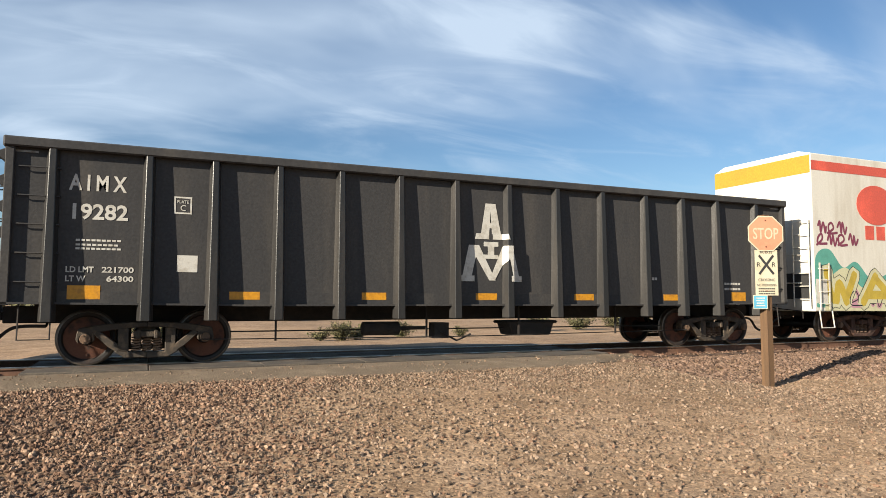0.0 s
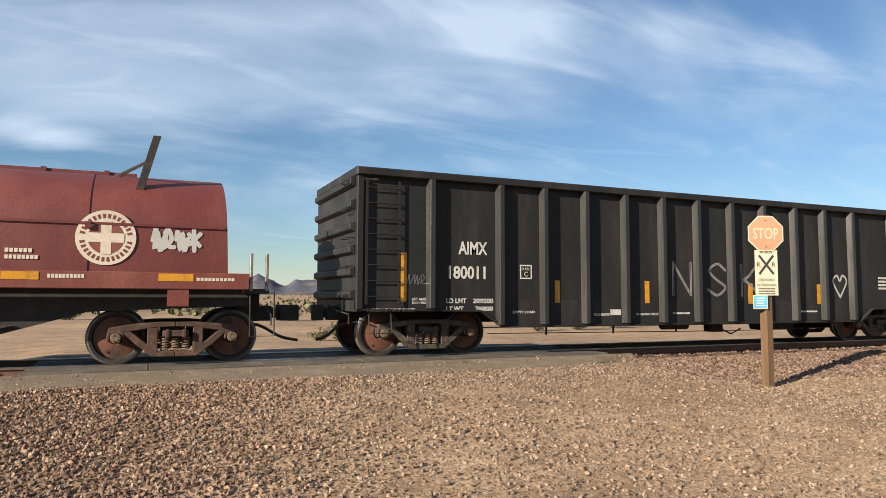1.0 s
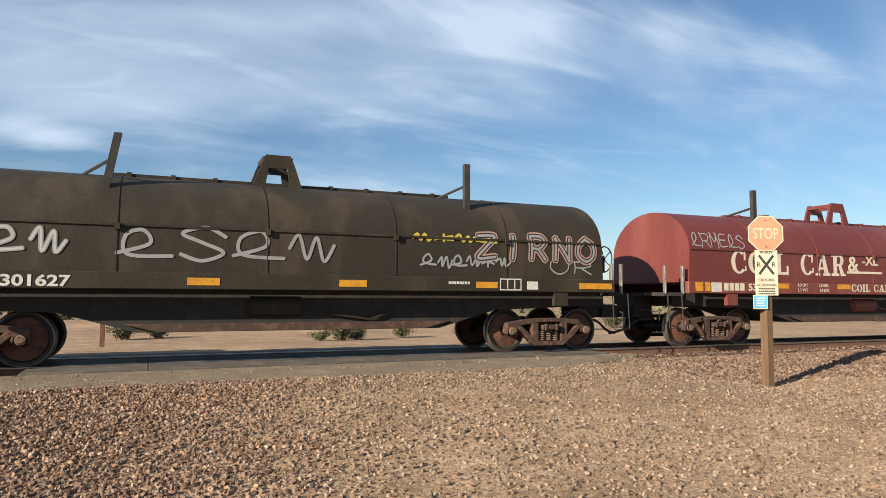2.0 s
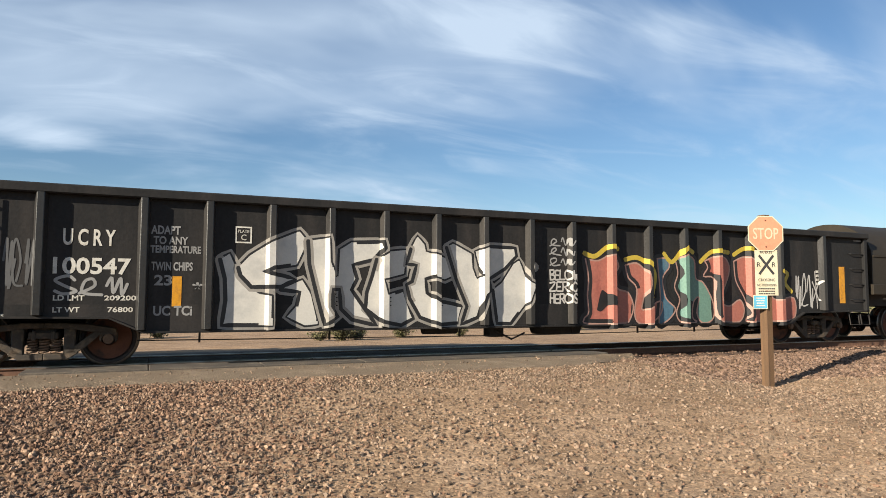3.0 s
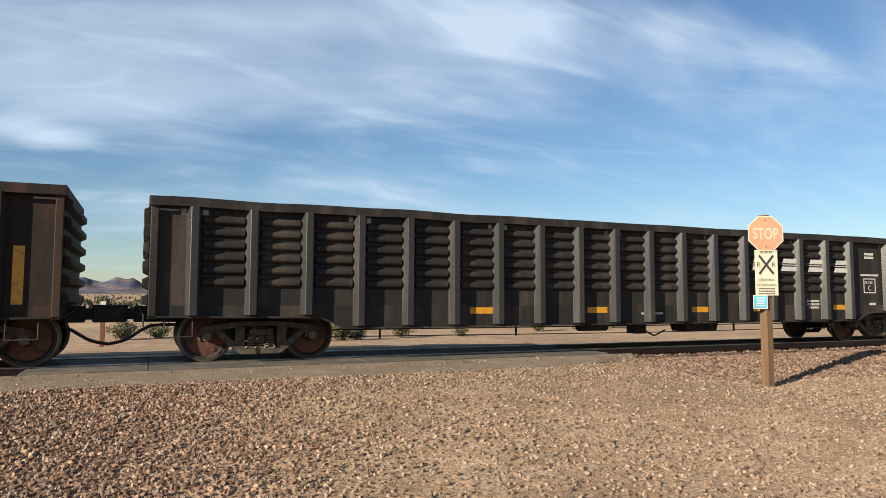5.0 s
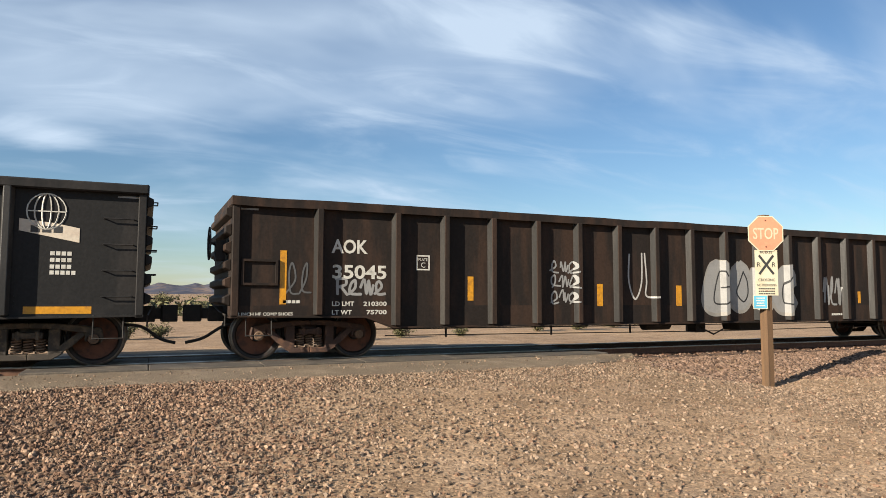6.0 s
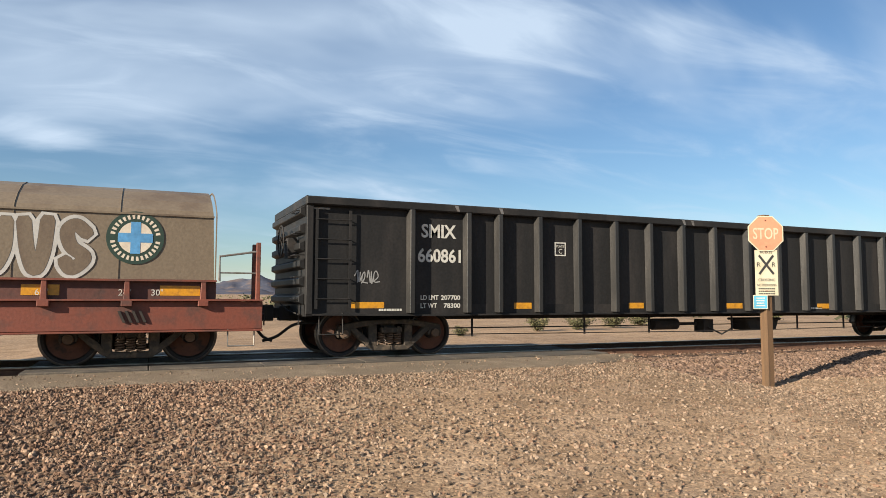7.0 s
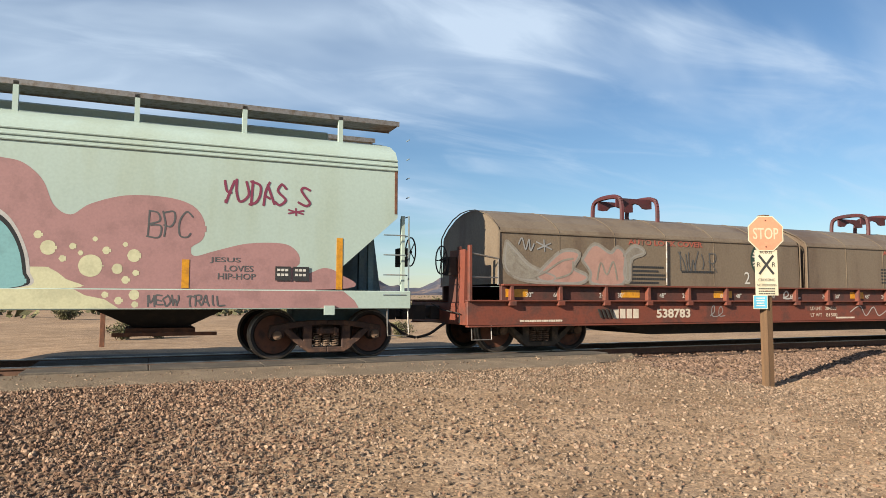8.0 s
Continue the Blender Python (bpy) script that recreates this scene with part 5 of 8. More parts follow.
def blue_lime_piece(car, xc, sf):
    """Blue and lime block letters with pink depth and white rims."""
    at = -89.3 - xc
    for fill, outline in (
        ("lime", [(0.23, 1.56), (0.59, 1.74), (0.84, 1.87), (0.91, 1.7), (0.81, 1.46), (0.76, 0.98), (0.76, 0.72), (0.25, 0.74), (0.38, 1.08), (0.28, 1.31), (0.06, 1.4), (-0.1, 1.58)]),
        ("salmon", [(0.84, 1.86), (1, 1.82), (1.2, 1.67), (1.03, 1.36), (0.9, 1.12), (0.79, 1.08), (0.82, 1.46)]),
        ("blue", [(0.99, 1.53), (1.31, 1.61), (1.32, 1.22), (1.48, 1.03), (1.59, 1.32), (1.63, 1.56), (1.8, 1.59), (1.79, 1.17), (2.01, 0.7), (0.93, 0.72), (0.97, 1.17)]),
        ("salmon", [(1.33, 1.58), (1.62, 1.54), (1.57, 1.32), (1.46, 1.09), (1.35, 1.25)]),
        ("blue", [(1.7, 1.76), (2.28, 1.79), (2.42, 1.77), (2.33, 1.58), (2.25, 1.48), (2.43, 1.36), (2.45, 0.76), (2.3, 0.68), (1.86, 0.69), (1.84, 0.84), (1.73, 1), (1.67, 1.17), (1.92, 1.17), (1.99, 0.97), (2.12, 0.94), (2.13, 1.1), (1.97, 1.2), (1.78, 1.27), (1.71, 1.47)]),
        ("salmon", [(2.22, 1.49), (2.42, 1.72), (2.56, 1.57), (2.48, 1.41), (2.35, 1.39)]),
        ("salmon", [(2.42, 1.34), (2.58, 1.17), (2.59, 1.07), (2.46, 1)]),
        ("salmon", [(1.81, 1.25), (2.03, 1.22), (2.16, 1.12), (2.14, 0.94), (2.02, 0.94), (1.96, 1.1)]),
        ("salmon", [(3.09, 1.75), (3.27, 1.65), (3.29, 1.42), (3.19, 1.28), (3.09, 1.21)]),
        ("lime", [(2.59, 1.59), (3.08, 1.75), (3.1, 1.42), (3.07, 1.1), (3.16, 0.89), (3.17, 0.67), (2.58, 0.68), (2.57, 0.97), (2.68, 1.24), (2.75, 1.38), (2.65, 1.36)]),
        ("salmon", [(3.93, 1.63), (4.09, 1.58), (4.08, 1.29), (4.3, 1.1), (4.33, 0.7), (4.2, 0.69), (3.86, 1.07), (3.47, 1.03), (3.61, 1.32), (3.86, 1.37)]),
        ("blue", [(3.32, 1.76), (3.78, 1.75), (3.93, 1.63), (3.86, 1.43), (3.72, 1.3), (3.61, 1.34), (3.54, 1.21), (3.51, 1.03), (3.54, 0.91), (3.69, 0.96), (4.1, 1.27), (4.14, 0.78), (4.05, 0.67), (3.2, 0.68), (3.13, 1.03), (3.28, 1.28), (3.32, 1.49)]),
    ):
        letter(car, outline, at, sf, paint[fill], paint["black"], .024, paint["white"], .10, "blue and lime graffiti letters edged in pink")
    for line in ([(1.76, 1.57), (1.75, 1.24)], [(1.62, 1.37), (1.89, 1.39)], [(3.85, 1.86), (3.85, 1.43)], [(3.75, 1.59), (4, 1.61)], [(2.69, 1.1), (2.78, 1.28), (2.83, 1.49)]):
        brush(car, line, at, sf, paint["white"], .025)


def bubble_piece(car, xc, sf):
    """Silver bubble letters with heavy black edges and a yellow halo over red cloud."""
    at = -84.0 - xc
    for outline in (
        [(-0, 1.44), (0.12, 1.73), (0.38, 1.85), (0.65, 1.8), (0.71, 1.53), (0.67, 1.14), (0.92, 1.03), (0.94, 0.66), (0.02, 0.65), (-0.01, 1.07)],
        [(0.77, 1.55), (0.92, 1.76), (1.16, 1.79), (1.26, 1.74), (1.41, 1.84), (1.62, 1.77), (1.66, 1.43), (1.54, 1.11), (1.46, 0.88), (1.34, 0.63), (0.58, 0.65), (0.6, 0.93), (0.75, 1.08)],
        [(1.77, 1.43), (1.87, 1.76), (2.14, 1.86), (2.4, 1.77), (2.44, 1.48), (2.32, 1.18), (2.53, 0.99), (2.58, 0.82), (2.51, 0.63), (1.72, 0.62), (1.87, 0.92), (1.78, 1.11)],
        [(2.44, 1.48), (2.56, 1.77), (2.84, 1.87), (3, 1.78), (3.23, 1.83), (3.4, 1.79), (3.45, 1.59), (3.34, 1.3), (3.39, 0.96), (3.5, 0.61), (2.56, 0.61), (2.61, 0.87), (2.41, 1.15)],
        [(3.38, 1.35), (3.48, 1.69), (3.74, 1.87), (4.16, 1.8), (4.21, 1.55), (4.15, 1.36), (4.48, 1.33), (4.44, 1.11), (4.23, 1.05), (4.38, 0.86), (4.33, 0.61), (3.53, 0.61), (3.49, 0.96), (3.36, 1.16)],
    ):
        letter(car, outline, at, sf, bright_silver, paint["black"], .11, paint["yellow"], .165, "silver bubble graffiti outlined in black and yellow", smooth_by=5)
    for hole in (
        [(0.27, 1.39), (0.34, 1.58), (0.44, 1.53), (0.4, 1.39)],
        [(0.22, 1.29), (0.3, 1.29), (0.29, 1.14), (0.23, 1.14)],
        [(0.94, 1.33), (1.11, 1.22), (1.41, 1.36), (1.46, 1.18), (1.26, 1.11), (0.99, 1.13)],
        [(1.98, 1.41), (2.06, 1.57), (2.15, 1.55), (2.12, 1.39)],
        [(1.92, 1.27), (2, 1.27), (1.99, 1.12), (1.92, 1.13)],
        [(2.67, 1.3), (2.78, 1.32), (2.8, 1.13), (2.69, 1.13)],
        [(2.97, 1.35), (3.04, 1.32), (3.03, 1.15), (2.96, 1.18)],
        [(3.65, 1.28), (3.97, 1.43), (3.81, 1.28), (3.91, 1.13), (3.91, 0.91), (3.62, 1.01)],
    ):
        letter(car, hole, at, sf, paint["black"], None, 0, None, 0, smooth_by=3, lift=.0035)


def pink_mint_piece(car, xc, sf):
    """Blocky letters that fade from pink down to mint on a blue and lilac ground."""
    at = -79.2 - xc
    letter(car, [(-0.04, 1.69), (1.01, 1.73), (1.98, 1.7), (3.93, 1.64), (4.07, 1.33), (4.45, 0.94), (4.34, 0.65), (2.01, 0.6), (-0.06, 0.62)], at, sf, fade_ground, paint["navy"], .03, None, 0, "blue and mint sprayed ground of the graffiti")
    for outline in (
        [(0.05, 1.66), (0.94, 1.68), (0.96, 1.37), (0.58, 1.29), (0.99, 1.16), (0.98, 0.69), (0.06, 0.63), (0, 0.86), (0.5, 0.85), (0.44, 0.98), (0.19, 1.06), (0.11, 1.36)],
        [(1, 1.63), (1.27, 1.63), (1.35, 1.26), (1.57, 1.64), (1.94, 1.64), (1.91, 0.68), (1.67, 0.66), (1.65, 1.11), (1.41, 0.85), (1.34, 0.61), (1.07, 0.64), (1.04, 1.21)],
        [(1.99, 1.59), (2.39, 1.62), (2.46, 1.11), (2.57, 0.6), (2.36, 0.6), (2.3, 0.89), (2.09, 0.89), (2.01, 0.63), (1.94, 0.63)],
        [(2.46, 1.62), (3.1, 1.58), (3.09, 1.3), (2.84, 1.3), (2.83, 0.92), (3.08, 0.89), (3.03, 0.6), (2.62, 0.6), (2.53, 1.11)],
        [(3.16, 1.6), (3.47, 1.58), (3.54, 1.27), (3.77, 1.61), (3.92, 1.56), (3.79, 1.16), (3.92, 0.66), (3.58, 0.61), (3.45, 0.89), (3.4, 0.6), (3.13, 0.6)],
        [(3.98, 1.11), (4.21, 1.22), (4.43, 0.88), (4.35, 0.68), (4, 0.66)],
    ):
        letter(car, outline, at, sf, fade_pink, spray_magenta, .035, None, 0, "pink and mint graffiti letters", lift=.002)
    puff(car, at + 1.14, 1.75, .11, sf, paint["blue"])
    puff(car, at + 1.67, 1.78, .11, sf, paint["blue"])
    puff(car, at + 1.77, 1.68, .11, sf, paint["blue"])
    puff(car, at + 2.25, 1.74, .11, sf, paint["blue"])
    puff(car, at + 3.29, 1.7, .11, sf, paint["blue"])



# ---- gondolas ----
def build_gondolas():
    c, xc, sf = gondola("charcoal steel gondola car with flared side ribs", -1.95, 14.13, 3.47, 1.02, .98,
                        [-1.33, .01, 1.01, 2.06, 3.14, 4.25, 5.38, 6.51, 7.63, 8.75, 9.89, 10.92, 11.94, 13.15], (.06, 12.27), grey_paint, "grey", .9,
                        rib_w=(.09, .18), depth=.115, flare=True, seed=1, ladder_w=.55, rungs=6)
    markings(c, xc, [("A I M X", -1.11, 2.73, .25, .80), ("19282", -1.05, 2.28, .25, .77), ("LD LMT", -1.11, 1.47, .09, .38), ("221700", -.62, 1.47, .09, .45),
                     ("LT W", -1.11, 1.33, .09, .27), ("64300", -.55, 1.33, .09, .38)])
    small_lines(c, xc, [(9, -.99, 1.95, .03, .64), (8, -.99, 1.88, .03, .60), (9, -.99, 1.82, .03, .64), (6, 12.2, 1.42, .05, .5), (6, 12.2, 1.30, .05, .5), (4, 9.95, 1.5, .06, .3)])
    plate_box(c, xc, .39, 2.44)
    plate(.46 - xc, .77 - xc, Y, 1.50, 1.77, letter_white, c, "data_panel", "white stencilled data panel")
    amber(c, xc, [(-1.08, -.63, 1.06, 1.27), (1.28, 1.77, 1.06, 1.19), (3.55, 4.01, 1.06, 1.19), (5.82, 6.28, 1.06, 1.19), (8.08, 8.56, 1.06, 1.19), (10.41, 10.86, 1.06, 1.19),
                  (12.4, 12.85, 1.05, 1.25)])
    shapes = []
    x = 6.13 - xc

    def logo(pts, y=Y):
        shapes.append([(x + px, z) for px, z in pts])
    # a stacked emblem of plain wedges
    logo([(-.20, 2.34), (-.02, 2.34), (.02, 2.94), (-.10, 2.94)]); logo([(.04, 2.34), (.24, 2.34), (.12, 2.94), (.0, 2.94)]); logo([(-.10, 2.46), (.12, 2.46), (.10, 2.56), (-.08, 2.56)])
    logo([(-.33, 2.24), (-.02, 2.24), (-.02, 2.35), (-.30, 2.35)]); logo([(.06, 2.24), (.37, 2.24), (.33, 2.35), (.06, 2.35)])
    logo([(-.05, 1.88), (.09, 1.88), (.09, 2.18), (-.05, 2.18)]); logo([(-.14, 2.10), (.18, 2.10), (.18, 2.19), (-.14, 2.19)]); logo([(-.14, 1.86), (.18, 1.86), (.18, 1.94), (-.14, 1.94)])
    logo([(-.60, 1.52), (-.40, 1.52), (-.26, 2.12), (-.46, 2.12)]); logo([(-.45, 2.12), (-.24, 2.12), (.12, 1.44), (-.02, 1.44)])
    logo([(.64, 1.52), (.42, 1.52), (.30, 2.12), (.50, 2.12)]); logo([(.49, 2.12), (.28, 2.12), (-.02, 1.44), (.10, 1.44)])
    logo([(-.66, 1.42), (-.34, 1.42), (-.34, 1.53), (-.66, 1.53)]); logo([(.38, 1.42), (.70, 1.42), (.70, 1.53), (.38, 1.53)])
    painted(c, shapes, sf, letter_white, "emblem", "white wedge-shaped company emblem")

    c, xc, sf = gondola("tall black steel gondola car, lightly tagged", -19.13, -2.85, 3.45, .90, .56,
                        [-17.69, -16.23, -15.23, -14.23, -13.21, -12.20, -11.20, -10.19, -9.17, -8.12, -7.10, -6.06, -4.52], (-17.56, -4.42), clean_black, "grey", .9, seed=2, rungs=8)
    markings(c, xc, [("AIMX", -17.11, 1.93, .25, .62), ("180011", -17.31, 1.46, .25, .78), ("LD LMT", -17.36, 1.00, .09, .42), ("209200", -16.80, 1.00, .09, .44),
                     ("LT WT", -17.36, .85, .09, .36), ("76800", -16.75, .85, .09, .38), ("2 INCH HF COMP SHOES", -18.91, .845, .06, .92), ("LIFT AND", -18.05, 1.05, .05, .28),
                     ("JACK HERE", -18.05, .98, .05, .28), ("EMPTY LOAD", -15.93, .80, .05, .5), ("RETAINING VALVE", -12.9, .74, .05, .6), ("RELEASE ROD", -14.0, .74, .05, .4)])
    small_lines(c, xc, [(5, -4.98, 1.63 - .09 * k, .05, .34) for k in range(4)] + [(8, -11.9, .76, .04, .5), (6, -7.9, .78, .04, .6)])
    plate_box(c, xc, -15.76, 1.48)
    plate(-13.58 - xc, -13.31 - xc, Y, .75, .87, letter_white, c, "data_panel")
    amber(c, xc, [(-18.27, -18.16, 1.03, 1.93), (-14.95, -14.83, 1.01, 1.46), (-12.66, -12.54, 1.0, 1.48), (-9.62, -9.48, .99, 1.46), (-7.30, -7.16, .98, 1.47), (-3.93, -3.78, .99, 1.92)])
    w = paint["white"]
    for ch, xa, xb in (("N", -11.95, -11.28), ("S", -10.92, -10.25), ("K", -9.92, -9.23)):
        graffiti(c, ch, xa - xc, xb - xc, 1.18, 1.90, sf, [(w, .05, 0, 0), (clean_black, .022, 0, 0)], 3, .02)
    graffiti(c, "v", -6.76 - xc, -6.17 - xc, 1.15, 1.70, sf, [(w, .05, 0, 0)], 3, .01)
    graffiti(c, "~~e", -18.2 - xc, -17.75 - xc, 1.35, 1.55, sf, [(paint["grey"], .02, 0, 0)], 8, .04)

    # low gondola with silver and coral lettering
    c, xc, sf = gondola("low black gondola car with silver and coral graffiti", -70.57, -50.60, 2.80, .82, .56,
                        [-69.14, -67.72, -66.74, -65.73, -64.71, -63.71, -62.69, -61.69, -60.67, -59.68, -58.68, -57.70, -56.70, -55.71, -54.72, -53.75, -52.27], (-69.08, -52.05),
                        clean_black, "grey", 1.15, seed=3, rungs=6)
    markings(c, xc, [("U C R Y", -68.84, 1.88, .26, .72), ("100547", -68.96, 1.44, .26, 1.07), ("LD LMT", -68.94, 1.04, .08, .42), ("209200", -68.25, 1.04, .08, .45),
                     ("LT WT", -68.94, .86, .08, .36), ("76800", -68.2, .86, .08, .36), ("2 INCH HF COMP SHOES", -70.48, .79, .055, .92)])
    plate_box(c, xc, -66.33, 2.0)
    amber(c, xc, [(-69.88, -69.73, 1.02, 1.91), (-67.28, -67.14, .95, 1.43), (-51.6, -51.4, 1.0, 1.92)])
    small_lines(c, xc, [(5, -52.45, 1.75 - .10 * k, .06, .34) for k in range(4)])
    for words, x, z, h, w in (("ADAPT", -67.62, 2.10, .14, .44), ("TO ANY", -67.58, 1.94, .13, .52), ("TEMPERATURE", -67.62, 1.80, .12, .76), ("TWIN CHIPS", -67.6, 1.52, .14, .62),
                              ("23", -67.55, 1.28, .17, .26), ("*", -66.98, 1.20, .14, .16), ("UC TCi", -67.55, .80, .16, .58)):
        text(words, x - xc, Y, z, h, paint["silver"], c, w, "graffiti", bold=.03)
    silver_piece(c, xc, sf)
    for k, word in enumerate(("HEROS", "ZERO", "BELOW")):
        graffiti(c, word, -60.2 - xc, -59.6 - xc, 1.0 + .24 * k, 1.19 + .24 * k, sf, [(paint["white"], .035, 0, 0)], 56 + k, .02)
    for k in range(3, 6):
        graffiti(c, "e~", -60.2 - xc, -59.65 - xc, 1.12 + .21 * k, 1.28 + .21 * k, sf, [(paint["silver"], .03, 0, 0)], 50 + k, .05)
    coral_piece(c, xc, sf)
    graffiti(c, "~e~*", -53.2 - xc, -52.35 - xc, .85, 1.75, sf, [(paint["white"], .035, 0, 0)], 9, .1)
    graffiti(c, "Se~", -68.96 - xc, -67.9 - xc, 1.12, 1.40, sf, [(paint["silver"], .045, 0, 0)], 10, .05)
    graffiti(c, "~e~", -69.6 - xc, -69.2 - xc, 1.2, 2.0, sf, [(paint["grey"], .03, 0, 0)], 11, .1)

    # low gondola covered with coloured graffiti
    c, xc, sf = gondola("low black gondola car covered with bright graffiti", -91.66, -71.80, 2.80, .80, .58,
                        [-89.78, -88.61, -87.97, -87.04, -86.14, -85.19, -84.27, -83.35, -82.42, -81.34, -80.37, -79.42, -78.45, -77.5, -76.55, -75.6, -74.65, -73.3], (-89.98, -73.35),
                        black_paint, "grey", 1.25, wheel_at=-1, seed=4, ladder_w=.01, rails=False, notch=True)
    plate(-89.63 - xc, -88.74 - xc, Y + .001, 1.98, 2.32, letter_white, c, "mark_panel", "white panel with the car's mark")
    text("COER", -89.58 - xc, Y - .003, 2.03, .24, letter_black, c, .80)
    markings(c, xc, [("800012", -89.59, 1.60, .25, .85), ("LD LMT", -89.40, .93, .08, .36), ("209100", -88.95, .93, .08, .40), ("LT WT", -89.40, .80, .08, .34), ("76900", -88.9, .80, .08, .34)])
    small_lines(c, xc, [(10, -90.9, .83, .05, .5), (4, -90.3, .83, .05, .2)] + [(4, -73.1, 1.70 - .10 * k, .06, .25) for k in range(4)])
    plate_box(c, xc, -86.62, 1.84)
    plate_box(c, xc, -74.55, .79, .46, .28)
    amber(c, xc, [(-90.95, -90.84, .80, 1.71), (-72.57, -72.41, .81, 1.70)])
    bm = bmesh.new()
    prism(bm, [(-90.50 - xc, 1.40), (-90.33 - xc, 1.22), (-90.16 - xc, 1.40), (-90.33 - xc, 1.58)], "y", Y - .01, Y)
    part("placard_holder", bm, rust, c, "rusty diamond placard holder")
    bm = bmesh.new()
    for z in (1.55, 2.12):
        rod(bm, (-91.4 - xc, -1.47, z), (-90.75 - xc, -1.50, z), .02, 6)
    part("grab_iron", bm, black_paint, c)
    blue_lime_piece(c, xc, sf)
    graffiti(c, "e~*", -84.9 - xc, -84.2 - xc, .72, 1.15, sf, [(paint["cream"], .03, 0, 0)], 12, .06)
    blob(c, [(-84.25 - xc, .65), (-84.15 - xc, 1.0), (-84.38 - xc, 1.25), (-84.2 - xc, 1.42), (-84.0 - xc, 1.62), (-83.75 - xc, 1.66), (-83.6 - xc, 1.5), (-83.7 - xc, .62)], sf, spray_maroon, .0006)
    bubble_piece(c, xc, sf)
    for k in range(7):
        puff(c, -83.4 + k * .68 - xc, 2.00 + .10 * math.sin(k * 2.1), .07, sf, paint["yellow" if k % 2 else "red"])
    for x, z in ((-84.3, 1.38), (-83.95, 1.28), (-84.1, .80), (-83.85, 1.55)):
        letter(c, [(-.12, z), (0, z + .05), (.13, z + .01), (0, z - .05)], x - xc, sf, paint["cream"], None, 0, None, 0, smooth_by=3, lift=.0012)
    blob(c, [(-79.6 - xc, .62), (-79.6 - xc, 1.6), (-79.2 - xc, 1.85), (-78.9 - xc, 1.2), (-79.0 - xc, .62)], sf, spray_maroon, .0006)
    pink_mint_piece(c, xc, sf)
    graffiti(c, "*", -79.0 - xc, -78.4 - xc, 1.75, 2.2, sf, [(paint["white"], .05, 0, 0)], 16, .02)
    graffiti(c, "~e~", -73.35 - xc, -72.7 - xc, .85, 1.45, sf, [(paint["grey"], .03, 0, 0)], 17, .1)
    graffiti(c, "ee~", -89.6 - xc, -89.0 - xc, 1.05, 1.45, sf, [(paint["white"], .05, 0, 0)], 18, .06)

    # gondola with pressed panels
    ribs = [-107.44 - .93 * k for k in range(5, 0, -1)] + [-107.44, -106.50, -105.57, -104.64, -103.73, -102.82, -101.91, -100.98, -100.05, -99.15, -98.24, -97.32, -96.43, -94.95]
    c, xc, sf = gondola("black gondola car with ribbed pressed side panels", -112.75, -92.95, 2.70, .80, .58, ribs, (-110.93, -94.78), black_paint, "grey", 1.25, louvres=True,
                        wheel_at=1, seed=5, rails=False, rib_w=(.12, .26), notch=True, depth=.16)
    for i, xa in enumerate((-99.81, -98.86, -97.93, -97.0)):
        for za, zb, cut in ((1.77, 1.88, 0), (1.91, 1.93, .02), (1.96, 2.07, .06)):
            bm = bmesh.new()
            prism(bm, [(xa - xc + cut, za), (xa - xc + .52, za), (xa - xc + .57, zb), (xa - xc + .05 + cut, zb)], "y", Y - .075, Y - .07)
            part("emblem", bm, letter_white, c, "white slanted letter-like emblem")
    amber(c, xc, [(-101.58, -101.11, .80, .92), (-99.71, -99.27, .81, .93), (-96.97, -96.53, .84, .96), (-93.63, -93.17, 1.15, 1.37), (-104.4, -103.9, .8, .92), (-107.1, -106.6, .8, .92)])
    plate_box(c, xc, -95.80, 1.26, .46, .38)
    small_lines(c, xc, [(6, -95.73, 2.24, .06, .36), (6, -95.73, 2.15, .06, .36), (5, -97.9, 1.03, .05, .44), (6, -97.9, .95, .05, .44), (5, -97.85, .87, .05, .36), (9, -95.9, 1.70, .05, .7), (4, -95.6, .95, .06, .25),
                        (9, -103.0, .76, .04, .6)])
    for r in ribs[::3]:
        for d in (-.17, .17):
            plate(r - xc + d - .04, r - xc + d + .04, Y, 2.43, 2.53, bare_steel, c, "lashing_eye", "pale lashing eye below the top rail")

    # rusty black gondola
    c, xc, sf = gondola("rust-streaked black gondola car with silver graffiti", -134.06, -113.95, 2.78, .80, .58,
                        [-132.60, -131.17, -130.20, -129.20, -128.20, -127.21, -126.21, -125.21, -124.21, -123.20, -122.18, -121.15, -120.14, -119.12, -118.1, -117.1, -115.9, -114.8], (-132.64, -115.35),
                        rusty_black, "rust", 1.3, wheel_at=-1, seed=6, rails=False, notch=True, chord_mat=rusty_black)
    markings(c, xc, [("AOK", -132.37, 1.88, .25, .66), ("35045", -132.35, 1.43, .25, 1.0), ("LD LMT", -132.35, .95, .08, .40), ("210300", -131.78, .95, .08, .44), ("LT WT", -132.35, .80, .08, .36),
                     ("75700", -131.72, .80, .08, .38), ("2 INCH HF COMP SHOES", -133.95, .79, .055, .92)])
    plate_box(c, xc, -130.77, 1.61)
    plate_box(c, xc, -115.6, .9, .40, .28)
    amber(c, xc, [(-133.26, -133.15, .98, 1.90), (-129.71, -129.59, 1.05, 1.51), (-126.71, -126.57, .94, 1.40), (-124.59, -124.44, .94, 1.39), (-121.6, -121.45, .95, 1.4), (-118.6, -118.5, 1.0, 1.3),
                      (-114.6, -114.45, .98, 1.85)])
